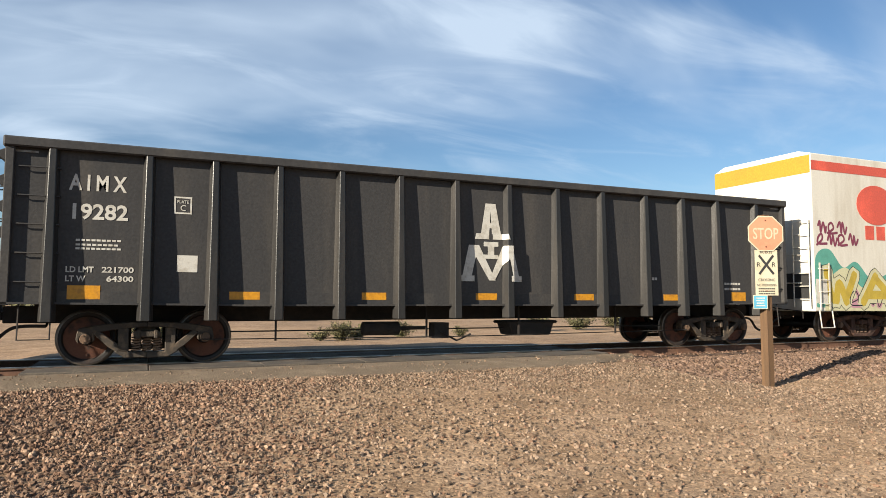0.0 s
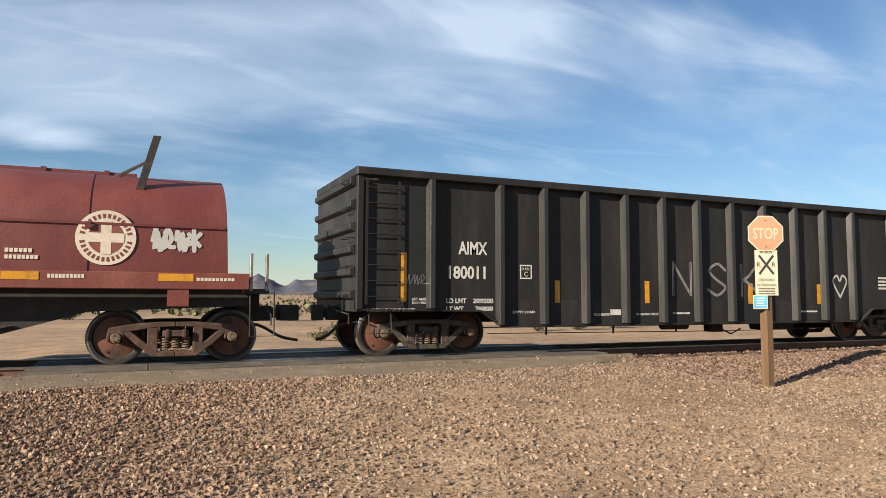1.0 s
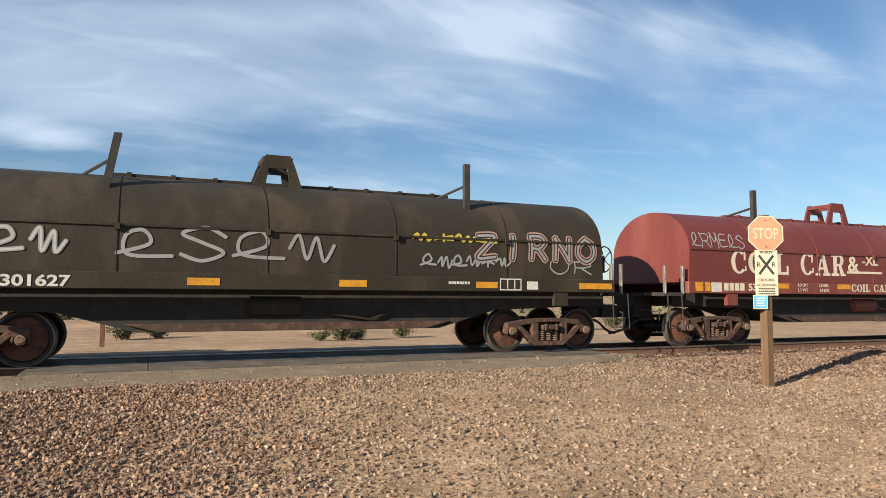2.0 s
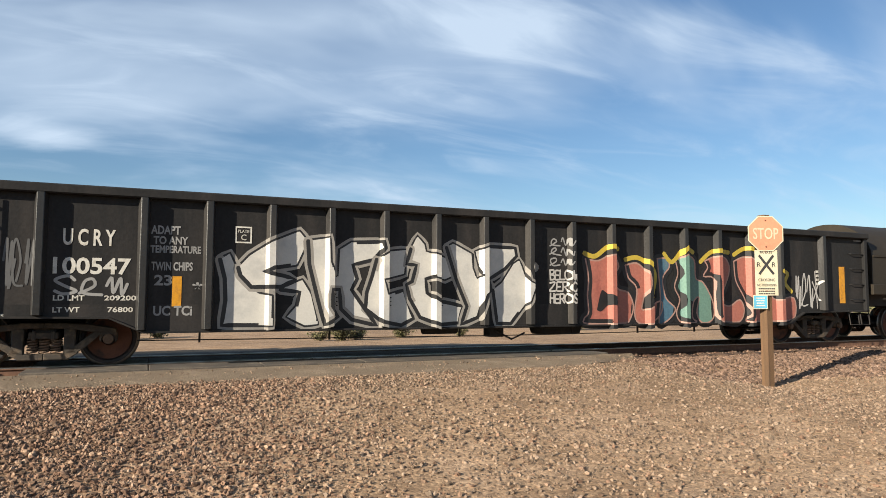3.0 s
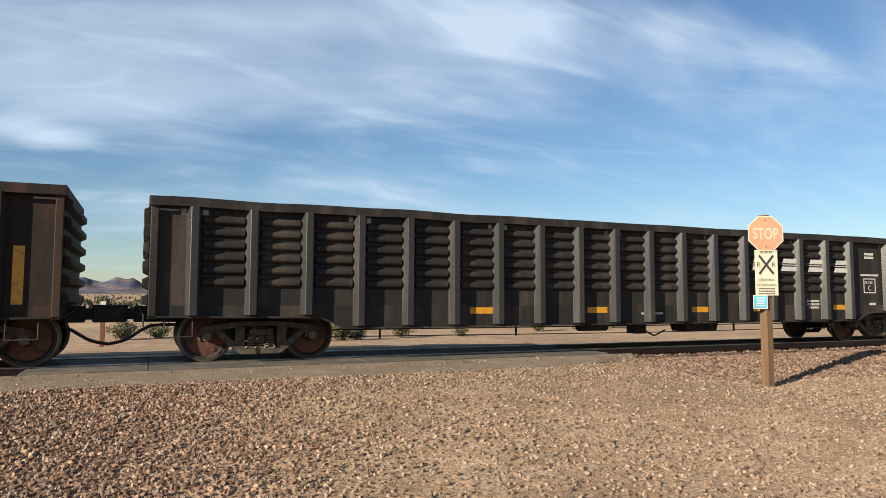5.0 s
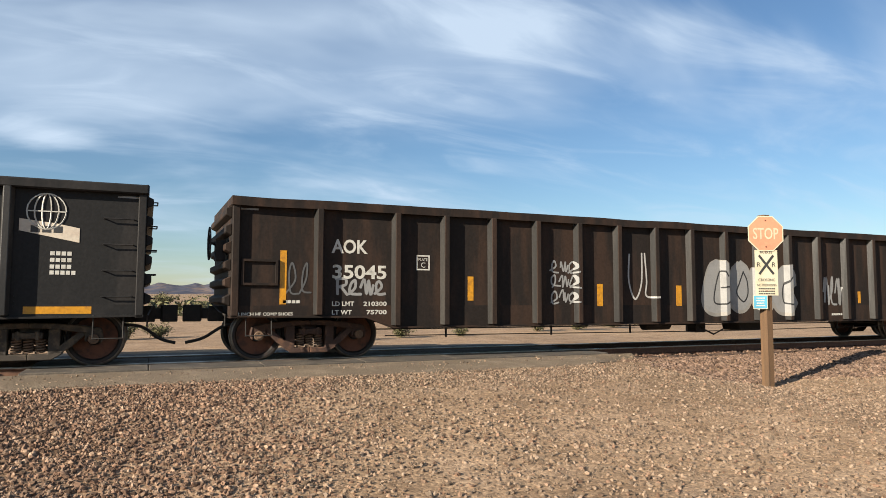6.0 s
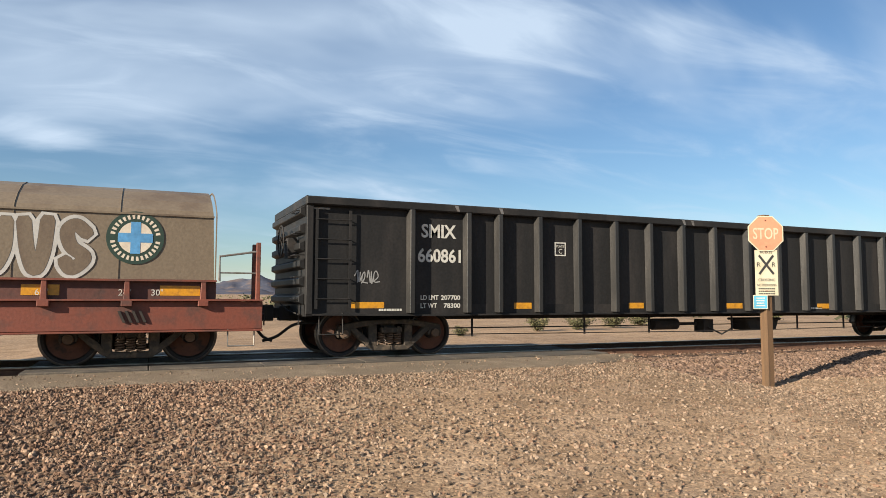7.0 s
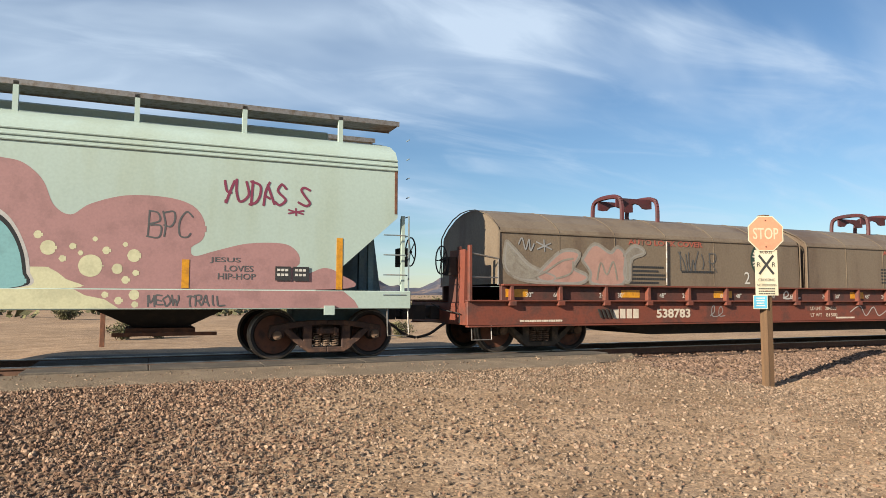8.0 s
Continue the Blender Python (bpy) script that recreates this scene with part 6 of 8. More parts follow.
    small_lines(c, xc, [(4, -133.2, 1.0, .05, .3), (4, -115.75, 1.65 - .1 * 0, .06, .3), (4, -115.75, 1.55, .06, .3), (4, -115.75, 1.45, .06, .3), (5, -119.6, .7, .05, .4)])
    bm = bmesh.new()
    for p in ((-133.9, -133.3, 1.70, 1.74), (-133.9, -133.3, 1.30, 1.34), (-133.9, -133.86, 1.34, 1.70), (-133.34, -133.3, 1.34, 1.70)):
        box(bm, p[0] - xc, p[1] - xc, -1.50, -1.45, p[2], p[3])
    part("document_frame", bm, rusty_black, c)
    graffiti(c, "Re~e", -132.3 - xc, -131.35 - xc, 1.14, 1.42, sf, [(paint["silver"], .05, 0, 0)], 20, .05)
    for k in range(3):
        graffiti(c, "e~e", -127.85 - xc, -127.2 - xc, 1.0 + .3 * k, 1.25 + .3 * k, sf, [(paint["silver"], .035, 0, 0)], 21 + k, .07)
    graffiti(c, "UL", -125.95 - xc, -125.05 - xc, 1.1, 2.05, sf, [(paint["white"], .04, 0, 0)], 24, .08)
    graffiti(c, "GOUC", -123.85 - xc, -120.9 - xc, .72, 1.98, sf, [(paint["ash"], .56, 0, 0), (paint["silver"], .46, 0, .03), (paint["black"], .035, .1, 0)], 25, .14, squeeze=1.2, label="faded silver bubble graffiti")
    graffiti(c, "~e~", -119.9 - xc, -119.2 - xc, .9, 1.7, sf, [(paint["silver"], .05, 0, 0)], 26, .1)
    for k in range(3):
        graffiti(c, "e~", -116.7 - xc, -116.0 - xc, 1.0 + .35 * k, 1.3 + .35 * k, sf, [(paint["silver"], .035, 0, 0)], 27 + k, .08)
        graffiti(c, "~e", -115.3 - xc, -114.85 - xc, 1.0 + .35 * k, 1.25 + .35 * k, sf, [(paint["silver"], .03, 0, 0)], 37 + k, .06)
    graffiti(c, "ee", -133.15 - xc, -132.7 - xc, 1.1, 1.7, sf, [(paint["grey"], .03, 0, 0)], 33, .06)

    # black gondola with the globe emblem
    c, xc, sf = gondola("black gondola car with dented top rail and scrap load", -155.39, -135.37, 2.86, .82, .80,
                        [-153.45, -152.30, -151.62, -150.72, -149.78, -148.85, -147.93, -147.02, -146.09, -145.04, -144.06, -143.14, -142.18, -141.20, -140.25, -139.35, -138.55, -137.25], (-153.68, -136.97),
                        clean_black, "grey", 1.1, seed=7, ladder_w=.6, rungs=5, wheel_at=-1, rib_w=(.09, .17))
    markings(c, xc, [("SMIX", -153.23, 2.22, .26, .71), ("660861", -153.30, 1.76, .26, .88), ("LD LMT", -153.24, 1.06, .09, .36), ("207700", -152.83, 1.06, .09, .40), ("LT WT", -153.24, .91, .09, .33),
                     ("78300", -152.77, .91, .09, .34)])
    plate_box(c, xc, -150.31, 1.96)
    amber(c, xc, [(-154.61, -153.95, .91, 1.02), (-151.26, -150.86, .89, 1.01), (-148.46, -148.06, .89, 1.01), (-145.67, -145.18, .88, 1.0), (-142.68, -142.24, .87, .99), (-139.6, -139.2, .87, .99),
                      (-137.0, -136.1, .84, .95)])
    small_lines(c, xc, [(9, -154.05, .86, .04, .45), (4, -136.68, 1.72, .06, .3), (4, -136.68, 1.62, .06, .3), (4, -136.68, 1.52, .06, .3), (5, -136.68, 1.43, .06, .36), (6, -142.9, .86, .04, .4)])
    plate(-139.9 - xc, -139.6 - xc, Y, .95, 1.15, letter_white, c, "data_panel")
    bm = bmesh.new()
    for r in (.26, .16, .06):
        pipe(bm, [(-136.75 - xc + r * math.cos(a * math.tau / 20), Y, 2.38 + .27 * math.sin(a * math.tau / 20)) for a in range(21)], .012, 4)
    pipe(bm, [(-137.0 - xc, Y, 2.38), (-136.5 - xc, Y, 2.38)], .012, 4)
    part("globe_emblem", bm, letter_white, c, "white globe outline emblem")
    bm = bmesh.new()
    prism(bm, [(-137.1 - xc, 2.08), (-136.3 - xc, 1.92), (-136.3 - xc, 2.14), (-136.6 - xc, 2.20), (-137.1 - xc, 2.26)], "y", Y - .002, Y + .002)
    part("banner_emblem", bm, letter_cream, c, "pale banner emblem")
    bars(3, -136.95 - xc, Y - .005, 2.06, .10, .45, letter_black, c, "banner_mark")
    for k in range(2):
        graffiti(c, "We~" if k else "Ne~", -138.3 - xc, -137.5 - xc, 1.15 + .4 * k, 1.55 + .4 * k, sf, [(paint["white"], .05, 0, 0)], 60 + k, .06)
    graffiti(c, "~e~e", -154.5 - xc, -154.05 - xc, 1.34, 1.58, sf, [(paint["silver"], .02, 0, 0)], 62, .05)
    bm = bmesh.new()
    rng = random.Random(5)
    for k in range(26):
        cx, cy = -142.6 - xc + rng.gauss(0, .45), rng.uniform(-.9, .4)
        p = Vector((cx, cy, 2.45 + rng.uniform(0, .32)))
        d = Vector((rng.uniform(-1, 1), rng.uniform(-1, 1), rng.uniform(-.2, .4))).normalized() * rng.uniform(.15, .4)
        rod(bm, p - d, p + d, rng.uniform(.02, .07), 5)
    box(bm, -9.7, 9.7, -1.40, 1.40, 1.9, 2.40)
    part("scrap_load", bm, rust, c, "rusty scrap metal load")
    bm = bmesh.new()
    for xx in (-152.55, -151.6, -147.0, -146.75, -144.5, -139.0):
        prism(bm, [(xx - xc, 2.73), (xx - xc + .05, 2.73), (xx - xc + .02, 2.84), (xx - xc - .06, 2.84)], "y", -1.584, -1.580)
    part("scrape_marks", bm, bare_steel, c, "bright scrapes on the top rail")


# ---- coil cars ----
def flat_side(y):
    return (), lambda x, z: y


def hood_profile(kind):
    """Half outline (y >= 0) from the foot up to the crown."""
    if kind == "round":
        side = [(1.36, 1.48), (1.36, 2.20)]
        arc = [(1.36 * math.cos(a), 2.20 + 1.0 * math.sin(a)) for a in [radians(d) for d in (12, 24, 36, 48, 58, 68, 78, 90)]]
        return side + [(max(0, y), z) for y, z in arc]
    return [(1.40, 1.38), (1.40, 2.42), (1.36, 2.50), (1.12, 2.68), (.75, 2.86), (.35, 2.96), (0, 2.98)]


def hood_mesh(bm, kind, a, b, slope=0.0):
    half = hood_profile(kind)
    ring = [(-y, z) for y, z in half] + [(y, z) for y, z in reversed(half) if y > 1e-6]
    foot = half[0][1]
    crown = half[-1][1]

    def x_at(e, z):
        return e + (1 if e == a else -1) * slope * (z - foot) / (crown - foot)
    lo, hi = [bm.verts.new((x_at(a, z), y, z)) for y, z in ring], [bm.verts.new((x_at(b, z), y, z)) for y, z in ring]
    k = len(ring)
    faces = [bm.faces.new(lo), bm.faces.new(hi[::-1])] + [bm.faces.new((lo[i], hi[i], hi[(i + 1) % k], lo[(i + 1) % k])) for i in range(k)]
    bmesh.ops.recalc_face_normals(bm, faces=faces)


def round_emblem(parent, x, y, z, r, ring_mat, field_mat, cross_mat, bar_mat):
    """A round company mark: ring of plain bars, field and cross."""
    bm = bmesh.new()
    prism(bm, [(x + r * math.cos(i * math.tau / 40), z + r * math.sin(i * math.tau / 40)) for i in range(40)], "y", y, y + .004)
    disc = part("round_emblem", bm, ring_mat, parent, "round company emblem with a cross")
    bm = bmesh.new()
    q = r * .60
    prism(bm, [(x + q * math.cos(i * math.tau / 32), z + q * math.sin(i * math.tau / 32)) for i in range(32)], "y", y - .003, y - .001)
    part("field", bm, field_mat, disc)
    bm = bmesh.new()
    w = r * .17
    box(bm, x - w, x + w, y - .006, y - .004, z - q, z - w); box(bm, x - w, x + w, y - .006, y - .004, z + w, z + q)
    box(bm, x - q, x + q, y - .006, y - .004, z - w, z + w)
    part("cross", bm, cross_mat, disc)
    bm = bmesh.new()
    for i in range(30):
        if i in (0, 15):
            continue
        a = i * math.tau / 30
        c, s = math.cos(a), math.sin(a)
        pts = [(.71, -.038), (.71, .038), (.87, .05), (.87, -.05)]
        prism(bm, [(x + r * (u * c - v * s), z + r * (u * s + v * c)) for u, v in pts], "y", y - .003, y - .001)
    part("ring_marks", bm, bar_mat, disc)


def lift_frame(car, x, z, material, w=.55, h=.55, style="arch"):
    bm = bmesh.new()
    if style == "arch":
        for sy in (-.35, .35):
            prism(bm, [(x - w * 1.0, z - .12), (x - w * .62, z + h * .7), (x - w * .45, z + h), (x + w * .45, z + h), (x + w * .62, z + h * .7), (x + w * 1.0, z - .12), (x + w * .5, z - .12),
                       (x + w * .36, z + h * .6), (x - w * .36, z + h * .6), (x - w * .5, z - .12)], "y", sy - .03, sy + .03)
        for sx in (-.36, .36):
            box(bm, x + sx * w * 1.3 - .04, x + sx * w * 1.3 + .04, -.35, .35, z + h * .8, z + h * .95)
    else:
        for sx in (-1, 1):
            pts = curve_points([(x + sx * w, -.55, z - .15), (x + sx * w, -.55, z + h * .6), (x + sx * w, -.42, z + h * .92), (x + sx * w, 0, z + h), (x + sx * w, .42, z + h * .92),
                                (x + sx * w, .55, z + h * .6), (x + sx * w, .55, z - .15)], 4)
            for p, q in zip(pts, pts[1:]):
                rod(bm, p, q, .055, 6)
        for sy in (-.55, .55):
            outline = [(x - w, z + h * .92), (x + w, z + h * .92), (x + w, z + h * .55), (x + w * .72, z + h * .52)]
            outline += [(x + w * .55 * math.cos(a), z + h * (.40 + .34 * math.sin(a))) for a in [radians(d) for d in (25, 55, 90, 125, 155)]]
            outline += [(x - w * .72, z + h * .52), (x - w, z + h * .55)]
            prism(bm, outline, "y", sy * .62 - .02, sy * .62 + .02)
    part("lifting_frame", bm, material, car, "steel lifting frame on top of the hood")


def stanchion(car, x, y, z0, z1, material, lean=0.0, w=.05):
    bm = bmesh.new()
    prism(bm, [(x - w, z0), (x + w, z0), (x + w + lean, z1), (x - w + lean, z1)], "y", y - .04, y + .04)
    part("stanchion", bm, material, car, bevel=.008)


def hood_surface(kind):
    half = hood_profile(kind)

    def side_depth(x, z):
        for (y0, z0), (y1, z1) in zip(half, half[1:]):
            if z0 <= z <= z1:
                return -(y0 + (y1 - y0) * (z - z0) / (z1 - z0)) - .008
        return -half[0][0] - .008
    return (), side_depth


def slab_letter(ch, x, z, w, h):
    """A heavy serif capital as convex outlines of (x, z)."""
    t, n, e = w * .26, w * .11, h * .13          # heavy stem, hairline, serif

    def bowl(cx, cz, rx, rz, ix, iz, a0, a1, k=14):
        out = []
        for i in range(k):
            p, q = radians(a0 + (a1 - a0) * i / k), radians(a0 + (a1 - a0) * (i + 1) / k)
            out.append([(cx + rx * math.cos(p), cz + rz * math.sin(p)), (cx + rx * math.cos(q), cz + rz * math.sin(q)), (cx + ix * math.cos(q), cz + iz * math.sin(q)), (cx + ix * math.cos(p), cz + iz * math.sin(p))])
        return out

    def bar(x0, x1, z0, z1):
        return [(x + x0 * w, z + z0 * h), (x + x1 * w, z + z0 * h), (x + x1 * w, z + z1 * h), (x + x0 * w, z + z1 * h)]
    cx, cz = x + w / 2, z + h / 2
    if ch == "O":
        return bowl(cx, cz, w / 2, h / 2, w / 2 - t, h / 2 - e * .7, 0, 360, 28)
    if ch == "C":
        return bowl(cx, cz, w / 2, h / 2, w / 2 - t, h / 2 - e * .7, 48, 318, 22) + [bar(.80, .92, .58, .98), bar(.86, .96, .12, .34)]
    if ch == "I":
        return [bar(.25, .75, 0, 1), bar(0, 1, 0, .12), bar(0, 1, .88, 1)]
    if ch == "L":
        return [bar(.14, .42, 0, 1), bar(0, .56, .88, 1), bar(0, .92, 0, .12), bar(.84, 1, 0, .40)]
    if ch == "A":
        return [[(x + .10 * w, z), (x + .20 * w, z), (x + .55 * w, z + h), (x + .44 * w, z + h)], [(x + .62 * w, z), (x + .92 * w, z), (x + .62 * w, z + h), (x + .42 * w, z + h)],
                bar(.24, .72, .28, .38), bar(0, .32, 0, .11), bar(.52, 1, 0, .11)]
    stem = [bar(.14, .40, 0, 1), bar(0, .54, 0, .12), bar(0, .50, .88, 1)]
    leg = [[(x + .50 * w, z + .48 * h), (x + .70 * w, z + .52 * h), (x + .94 * w, z), (x + .66 * w, z)], bar(.64, 1, 0, .11), bar(.36, .60, .45, .56), bar(.36, .60, .88, 1)]
    return stem + leg + bowl(x + .56 * w, z + .725 * h, .32 * w, .275 * h, .08 * w, .16 * h, -90, 90)


def slab_word(parent, word, x0, x1, y, z, h, material):
    wide = {"I": .55, "L": .9, "C": 1.0, "O": 1.05, "A": 1.15, "R": 1.1}
    total = sum(wide[c] for c in word) + .10 * (len(word) - 1)
    unit = (x1 - x0) / total
    x = x0
    for ch in word:
        painted(parent, slab_letter(ch, x, z, wide[ch] * unit, h), flat_side(y), material, "lettering", y0=.0)
        x += (wide[ch] + .10) * unit


def round_coil_car(label, x0, x1, hx0, hx1, trucks, hood_mat, frame_mat, key, gap, seed, posts, frame_at):
    xc = (x0 + x1) / 2
    car = freight_car("coil_car", label, "freight car", x0, x1)
    a, b = x0 - xc, x1 - xc
    bm = bmesh.new()
    hood_mesh(bm, "round", hx0 - xc, hx1 - xc, .06)
    hood = part("hood", bm, hood_mat, car, "arched steel hood over the coils", smooth=True)
    bm = bmesh.new()
    for s in (-1, 1):          # seam battens along and across the hood
        box(bm, hx0 - xc + .05, hx1 - xc - .05, s * 1.365 - .02, s * 1.365 + .02, 2.22, 2.26)
    n = 6
    for i in range(1, n):
        x = hx0 - xc + (hx1 - hx0) * i / n
        half = [(y + .002, z + .002) for y, z in hood_profile("round")]
        pts = [(x, -y, z) for y, z in half] + [(x, y, z) for y, z in half[::-1]]
        pipe(bm, pts, .0135, 4)
        box(bm, x - .04, x + .04, -1.42, -1.36, 2.16, 2.26)
    part("batten", bm, hood_mat, hood)
    bm = bmesh.new()
    ends = sorted(px - xc for px, _ in posts)
    box(bm, ends[0], ends[1], -.07, .07, 3.17, 3.27)
    for i in range(9):
        x = ends[0] + (ends[1] - ends[0]) * (i + .5) / 9
        box(bm, x - .04, x + .04, -.10, .10, 3.16, 3.29)
    part("ridge_beam", bm, hood_mat, car, "steel beam along the crown of the hood")
    lift_frame(car, frame_at - xc, 3.14, hood_mat, .50, .62)
    for px, lean in posts:
        bm = bmesh.new()
        prism(bm, [(px - xc - .06, 2.62), (px - xc + .06, 2.62), (px - xc + .06 + lean, 3.78), (px - xc - .06 + lean, 3.78)], "y", -1.02, -.92)
        pipe(bm, [(px - xc + lean * .6, -.97, 3.35), (px - xc - .45, -.2, 3.10)], .03, 5)
        part("stacking_post", bm, under_black, car)
    # frame: side sill, sloped belly, end platforms
    for s in (-1, 1):
        bm = bmesh.new()
        box(bm, a + .55, b - .35, min(s * 1.40, s * 1.52), max(s * 1.40, s * 1.52), 1.22, 1.49)
        part("side_sill", bm, frame_mat, car, bevel=.012)
    bm = bmesh.new()
    ta, tb = trucks[0] - xc + 1.3, trucks[1] - xc - 1.3
    prism(bm, [(a + .5, 1.24), (b - .3, 1.24), (b - .3, .95), (tb, .86), (tb - 1.2, .52), (ta + 1.2, .52), (ta, .86), (a + .5, .95)], "y", -1.05, 1.05)
    part("trough", bm, under_black, car)
    bm = bmesh.new()
    prism(bm, [(ta + 1.0, .66), (tb - 1.0, .66), (tb - 1.5, .53), (ta + 1.5, .53)], "y", -1.12, -1.06)
    part("belly_plate", bm, truck_rust, car)
    for e, w in ((a, .55), (b - .40, .40)):
        bm = bmesh.new()
        box(bm, e, e + w, -1.35, 1.35, 1.16, 1.24)
        box(bm, e, e + w, -.3, .3, .66, 1.16)
        part("end_platform", bm, under_black, car)
    bm = bmesh.new()
    m = frame_at - xc
    rod(bm, (m - .55, -1.0, .94), (m + .30, -1.0, .94), .19, 16)
    rod(bm, (m - .62, -1.0, .94), (m - .55, -1.0, .94), .10, 12, .19)
    pipe(bm, [(m + .3, -1.0, .94), (m + .9, -1.1, .80), (m + 1.6, -1.1, .70), (m + 2.0, -1.1, .84)], .022, 6)
    part("brake_cylinder", bm, frame_mat, car, smooth=True)
    for e in (trucks[0], trucks[1]):
        bm = bmesh.new()
        box(bm, e - xc - .16, e - xc + .16, -1.50, -1.40, .95, 1.22)
        part("jacking_pad", bm, frame_mat, car)
    for e in (a + .04, a + .55, b - .30, b - .04):
        stanchion(car, e, -1.33, 1.20, 1.84, bare_steel, 0, .025)
    for e in (a + .05, b - .32):
        bm = bmesh.new()
        pipe(bm, [(e, -1.4, 1.2), (e, -1.45, .45), (e + .40, -1.45, .45), (e + .40, -1.4, 1.2)], .014, 5)
        part("sill_step", bm, under_black, car)
    for x in trucks:
        add_truck(car, x - xc, key)
    coupler(car, a, -1, gap)
    coupler(car, b, 1, gap)
    return car, xc


def build_coil_cars():
    c, xc = round_coil_car("oxide red coil car with arched hood", -34.60, -20.62, -33.88, -21.30, (-32.73, -22.07), hood_red, rust_paint, "rust", 1.5, 1,
                           ((-31.4, 0), (-22.75, .30)), -27.53)
    sf = hood_surface("round")
    yh = -1.372
    for words, xa, xb in (("COIL", -32.60, -30.72), ("CAR", -30.30, -28.67)):
        slab_word(c, words, xa - xc, xb - xc, yh + .008, 1.69, .55, letter_cream)
    text("&", -28.58 - xc, yh, 1.80, .40, letter_cream, c, .42, bold=.02)
    text("-XL", -28.02 - xc, yh, 1.98, .24, letter_cream, c, .62, bold=.02)
    plate(-28.6 - xc, -27.25 - xc, yh, 1.76, 1.82, letter_cream, c, "underline")
    text("INSULATED", -27.07 - xc, yh, 1.91, .14, sign_yellow, c, 1.17, bold=.02)
    plate(-27.07 - xc, -25.89 - xc, yh, 1.86, 1.885, sign_yellow, c, "underline")
    bars(12, -27.0 - xc, yh, 1.77, .06, 1.0, sign_yellow, c, "small_print")
    bars(5, -26.7 - xc, yh, 1.68, .06, .4, sign_yellow, c, "small_print")
    round_emblem(c, -23.14 - xc, yh - .004, 2.02, .43, letter_cream, rust_paint, letter_cream, rust_paint)
    bars(6, -24.48 - xc, yh, 1.76, .06, .36, letter_cream, c, "small_print")
    bars(8, -24.48 - xc, yh, 1.66, .06, .44, letter_cream, c, "small_print")
    graffiti(c, "eRMEeS", -33.75 - xc, -32.1 - xc, 2.28, 2.62, sf, [(paint["silver"], .03, 0, 0)], 70, .05)
    graffiti(c, "~e~*", -22.5 - xc, -21.75 - xc, 1.85, 2.2, sf, [(paint["white"], .07, 0, 0)], 71, .06)
    graffiti(c, "eOe", -25.75 - xc, -24.95 - xc, 1.58, 2.15, sf, [(paint["mauve"], .03, 0, 0)], 72, .06)
    ys = -1.526
    bars(4, -33.0 - xc, ys, 1.29, .17, .66, letter_cream, c, "mark_bars")
    text("536518", -32.25 - xc, ys, 1.29, .17, letter_cream, c, .86, bold=.03)
    for words, x, z in (("LD LMT", -30.6, 1.40), ("LT WT", -30.6, 1.28), ("234200", -29.88, 1.40), ("51800", -29.85, 1.28)):
        text(words, x - xc, ys, z, .075, letter_cream, c, .33)
    slab_word(c, "COIL", -28.69 - xc, -27.98 - xc, ys + .002, 1.29, .19, letter_cream)
    slab_word(c, "CAR", -27.84 - xc, -27.19 - xc, ys + .002, 1.29, .19, letter_cream)
    bars(4, -27.1 - xc, ys, 1.33, .12, .42, letter_cream, c, "small_print")
    bars(14, -25.7 - xc, ys, 1.38, .05, 1.0, letter_cream, c, "small_print")
    bars(10, -23.9 - xc, ys, 1.38, .06, .5, letter_cream, c, "small_print")
    bars(10, -21.8 - xc, ys, 1.36, .05, .6, letter_cream, c, "small_print")
    for xa, xb in ((-33.85, -33.63), (-33.56, -33.42), (-31.37, -30.92), (-29.20, -28.73), (-26.67, -26.18), (-24.49, -24.01), (-22.37, -21.85)):
        plate(xa - xc, xb - xc, ys, 1.27 if xa < -33 else 1.35, 1.47, reflector, c, "reflector", "amber reflective strip")
    plate(-33.38 - xc, -33.08 - xc, ys, 1.26, 1.47, letter_white, c, "emblem_panel", "pale emblem panel")

    c, xc = round_coil_car("dark olive coil car with scrawled arched hood", -50.95, -35.72, -50.2, -36.25, (-47.72, -37.39), hood_olive, hood_olive, "rust", 1.2, 2,
                           ((-39.27, 0), (-45.8, .2)), -42.9)
    brake_wheel(c, -35.95 - xc, -1.0, 1.95, 1, under_black)
    graffiti(c, "ZIRNO", -39.3 - xc, -36.4 - xc, 1.80, 2.42, sf, [(paint["rose"], .16, 0, 0), (paint["black"], .10, 0, 0), (paint["silver"], .05, .0, .0)], 73, .06, label="pale outlined graffiti letters")
    graffiti(c, "e~e~*~", -40.4 - xc, -38.5 - xc, 1.70, 1.90, sf, [(paint["silver"], .04, 0, 0)], 74, .06)
    graffiti(c, "~*~e", -40.6 - xc, -38.8 - xc, 2.18, 2.30, sf, [(paint["yellow"], .05, 0, 0)], 75, .06)
    graffiti(c, "UR", -37.6 - xc, -36.5 - xc, 1.6, 1.85, sf, [(paint["silver"], .03, 0, 0)], 76, .03)
    graffiti(c, "S~e~e~", -49.6 - xc, -46.2 - xc, 1.75, 2.15, sf, [(paint["silver"], .07, 0, 0), (paint["white"], .03, 0, 0)], 77, .08)
    graffiti(c, "eSe~", -45.6 - xc, -42.0 - xc, 1.7, 2.2, sf, [(paint["silver"], .06, 0, 0)], 78, .08)
    ys = -1.526
    for xa, xb in ((-49.28, -48.4), (-39.32, -38.86), (-36.96, -36.15), (-44.5, -44.0), (-42.0, -41.5)):
        plate(xa - xc, xb - xc, ys, 1.29, 1.41, reflector, c, "reflector", "amber reflective strip")
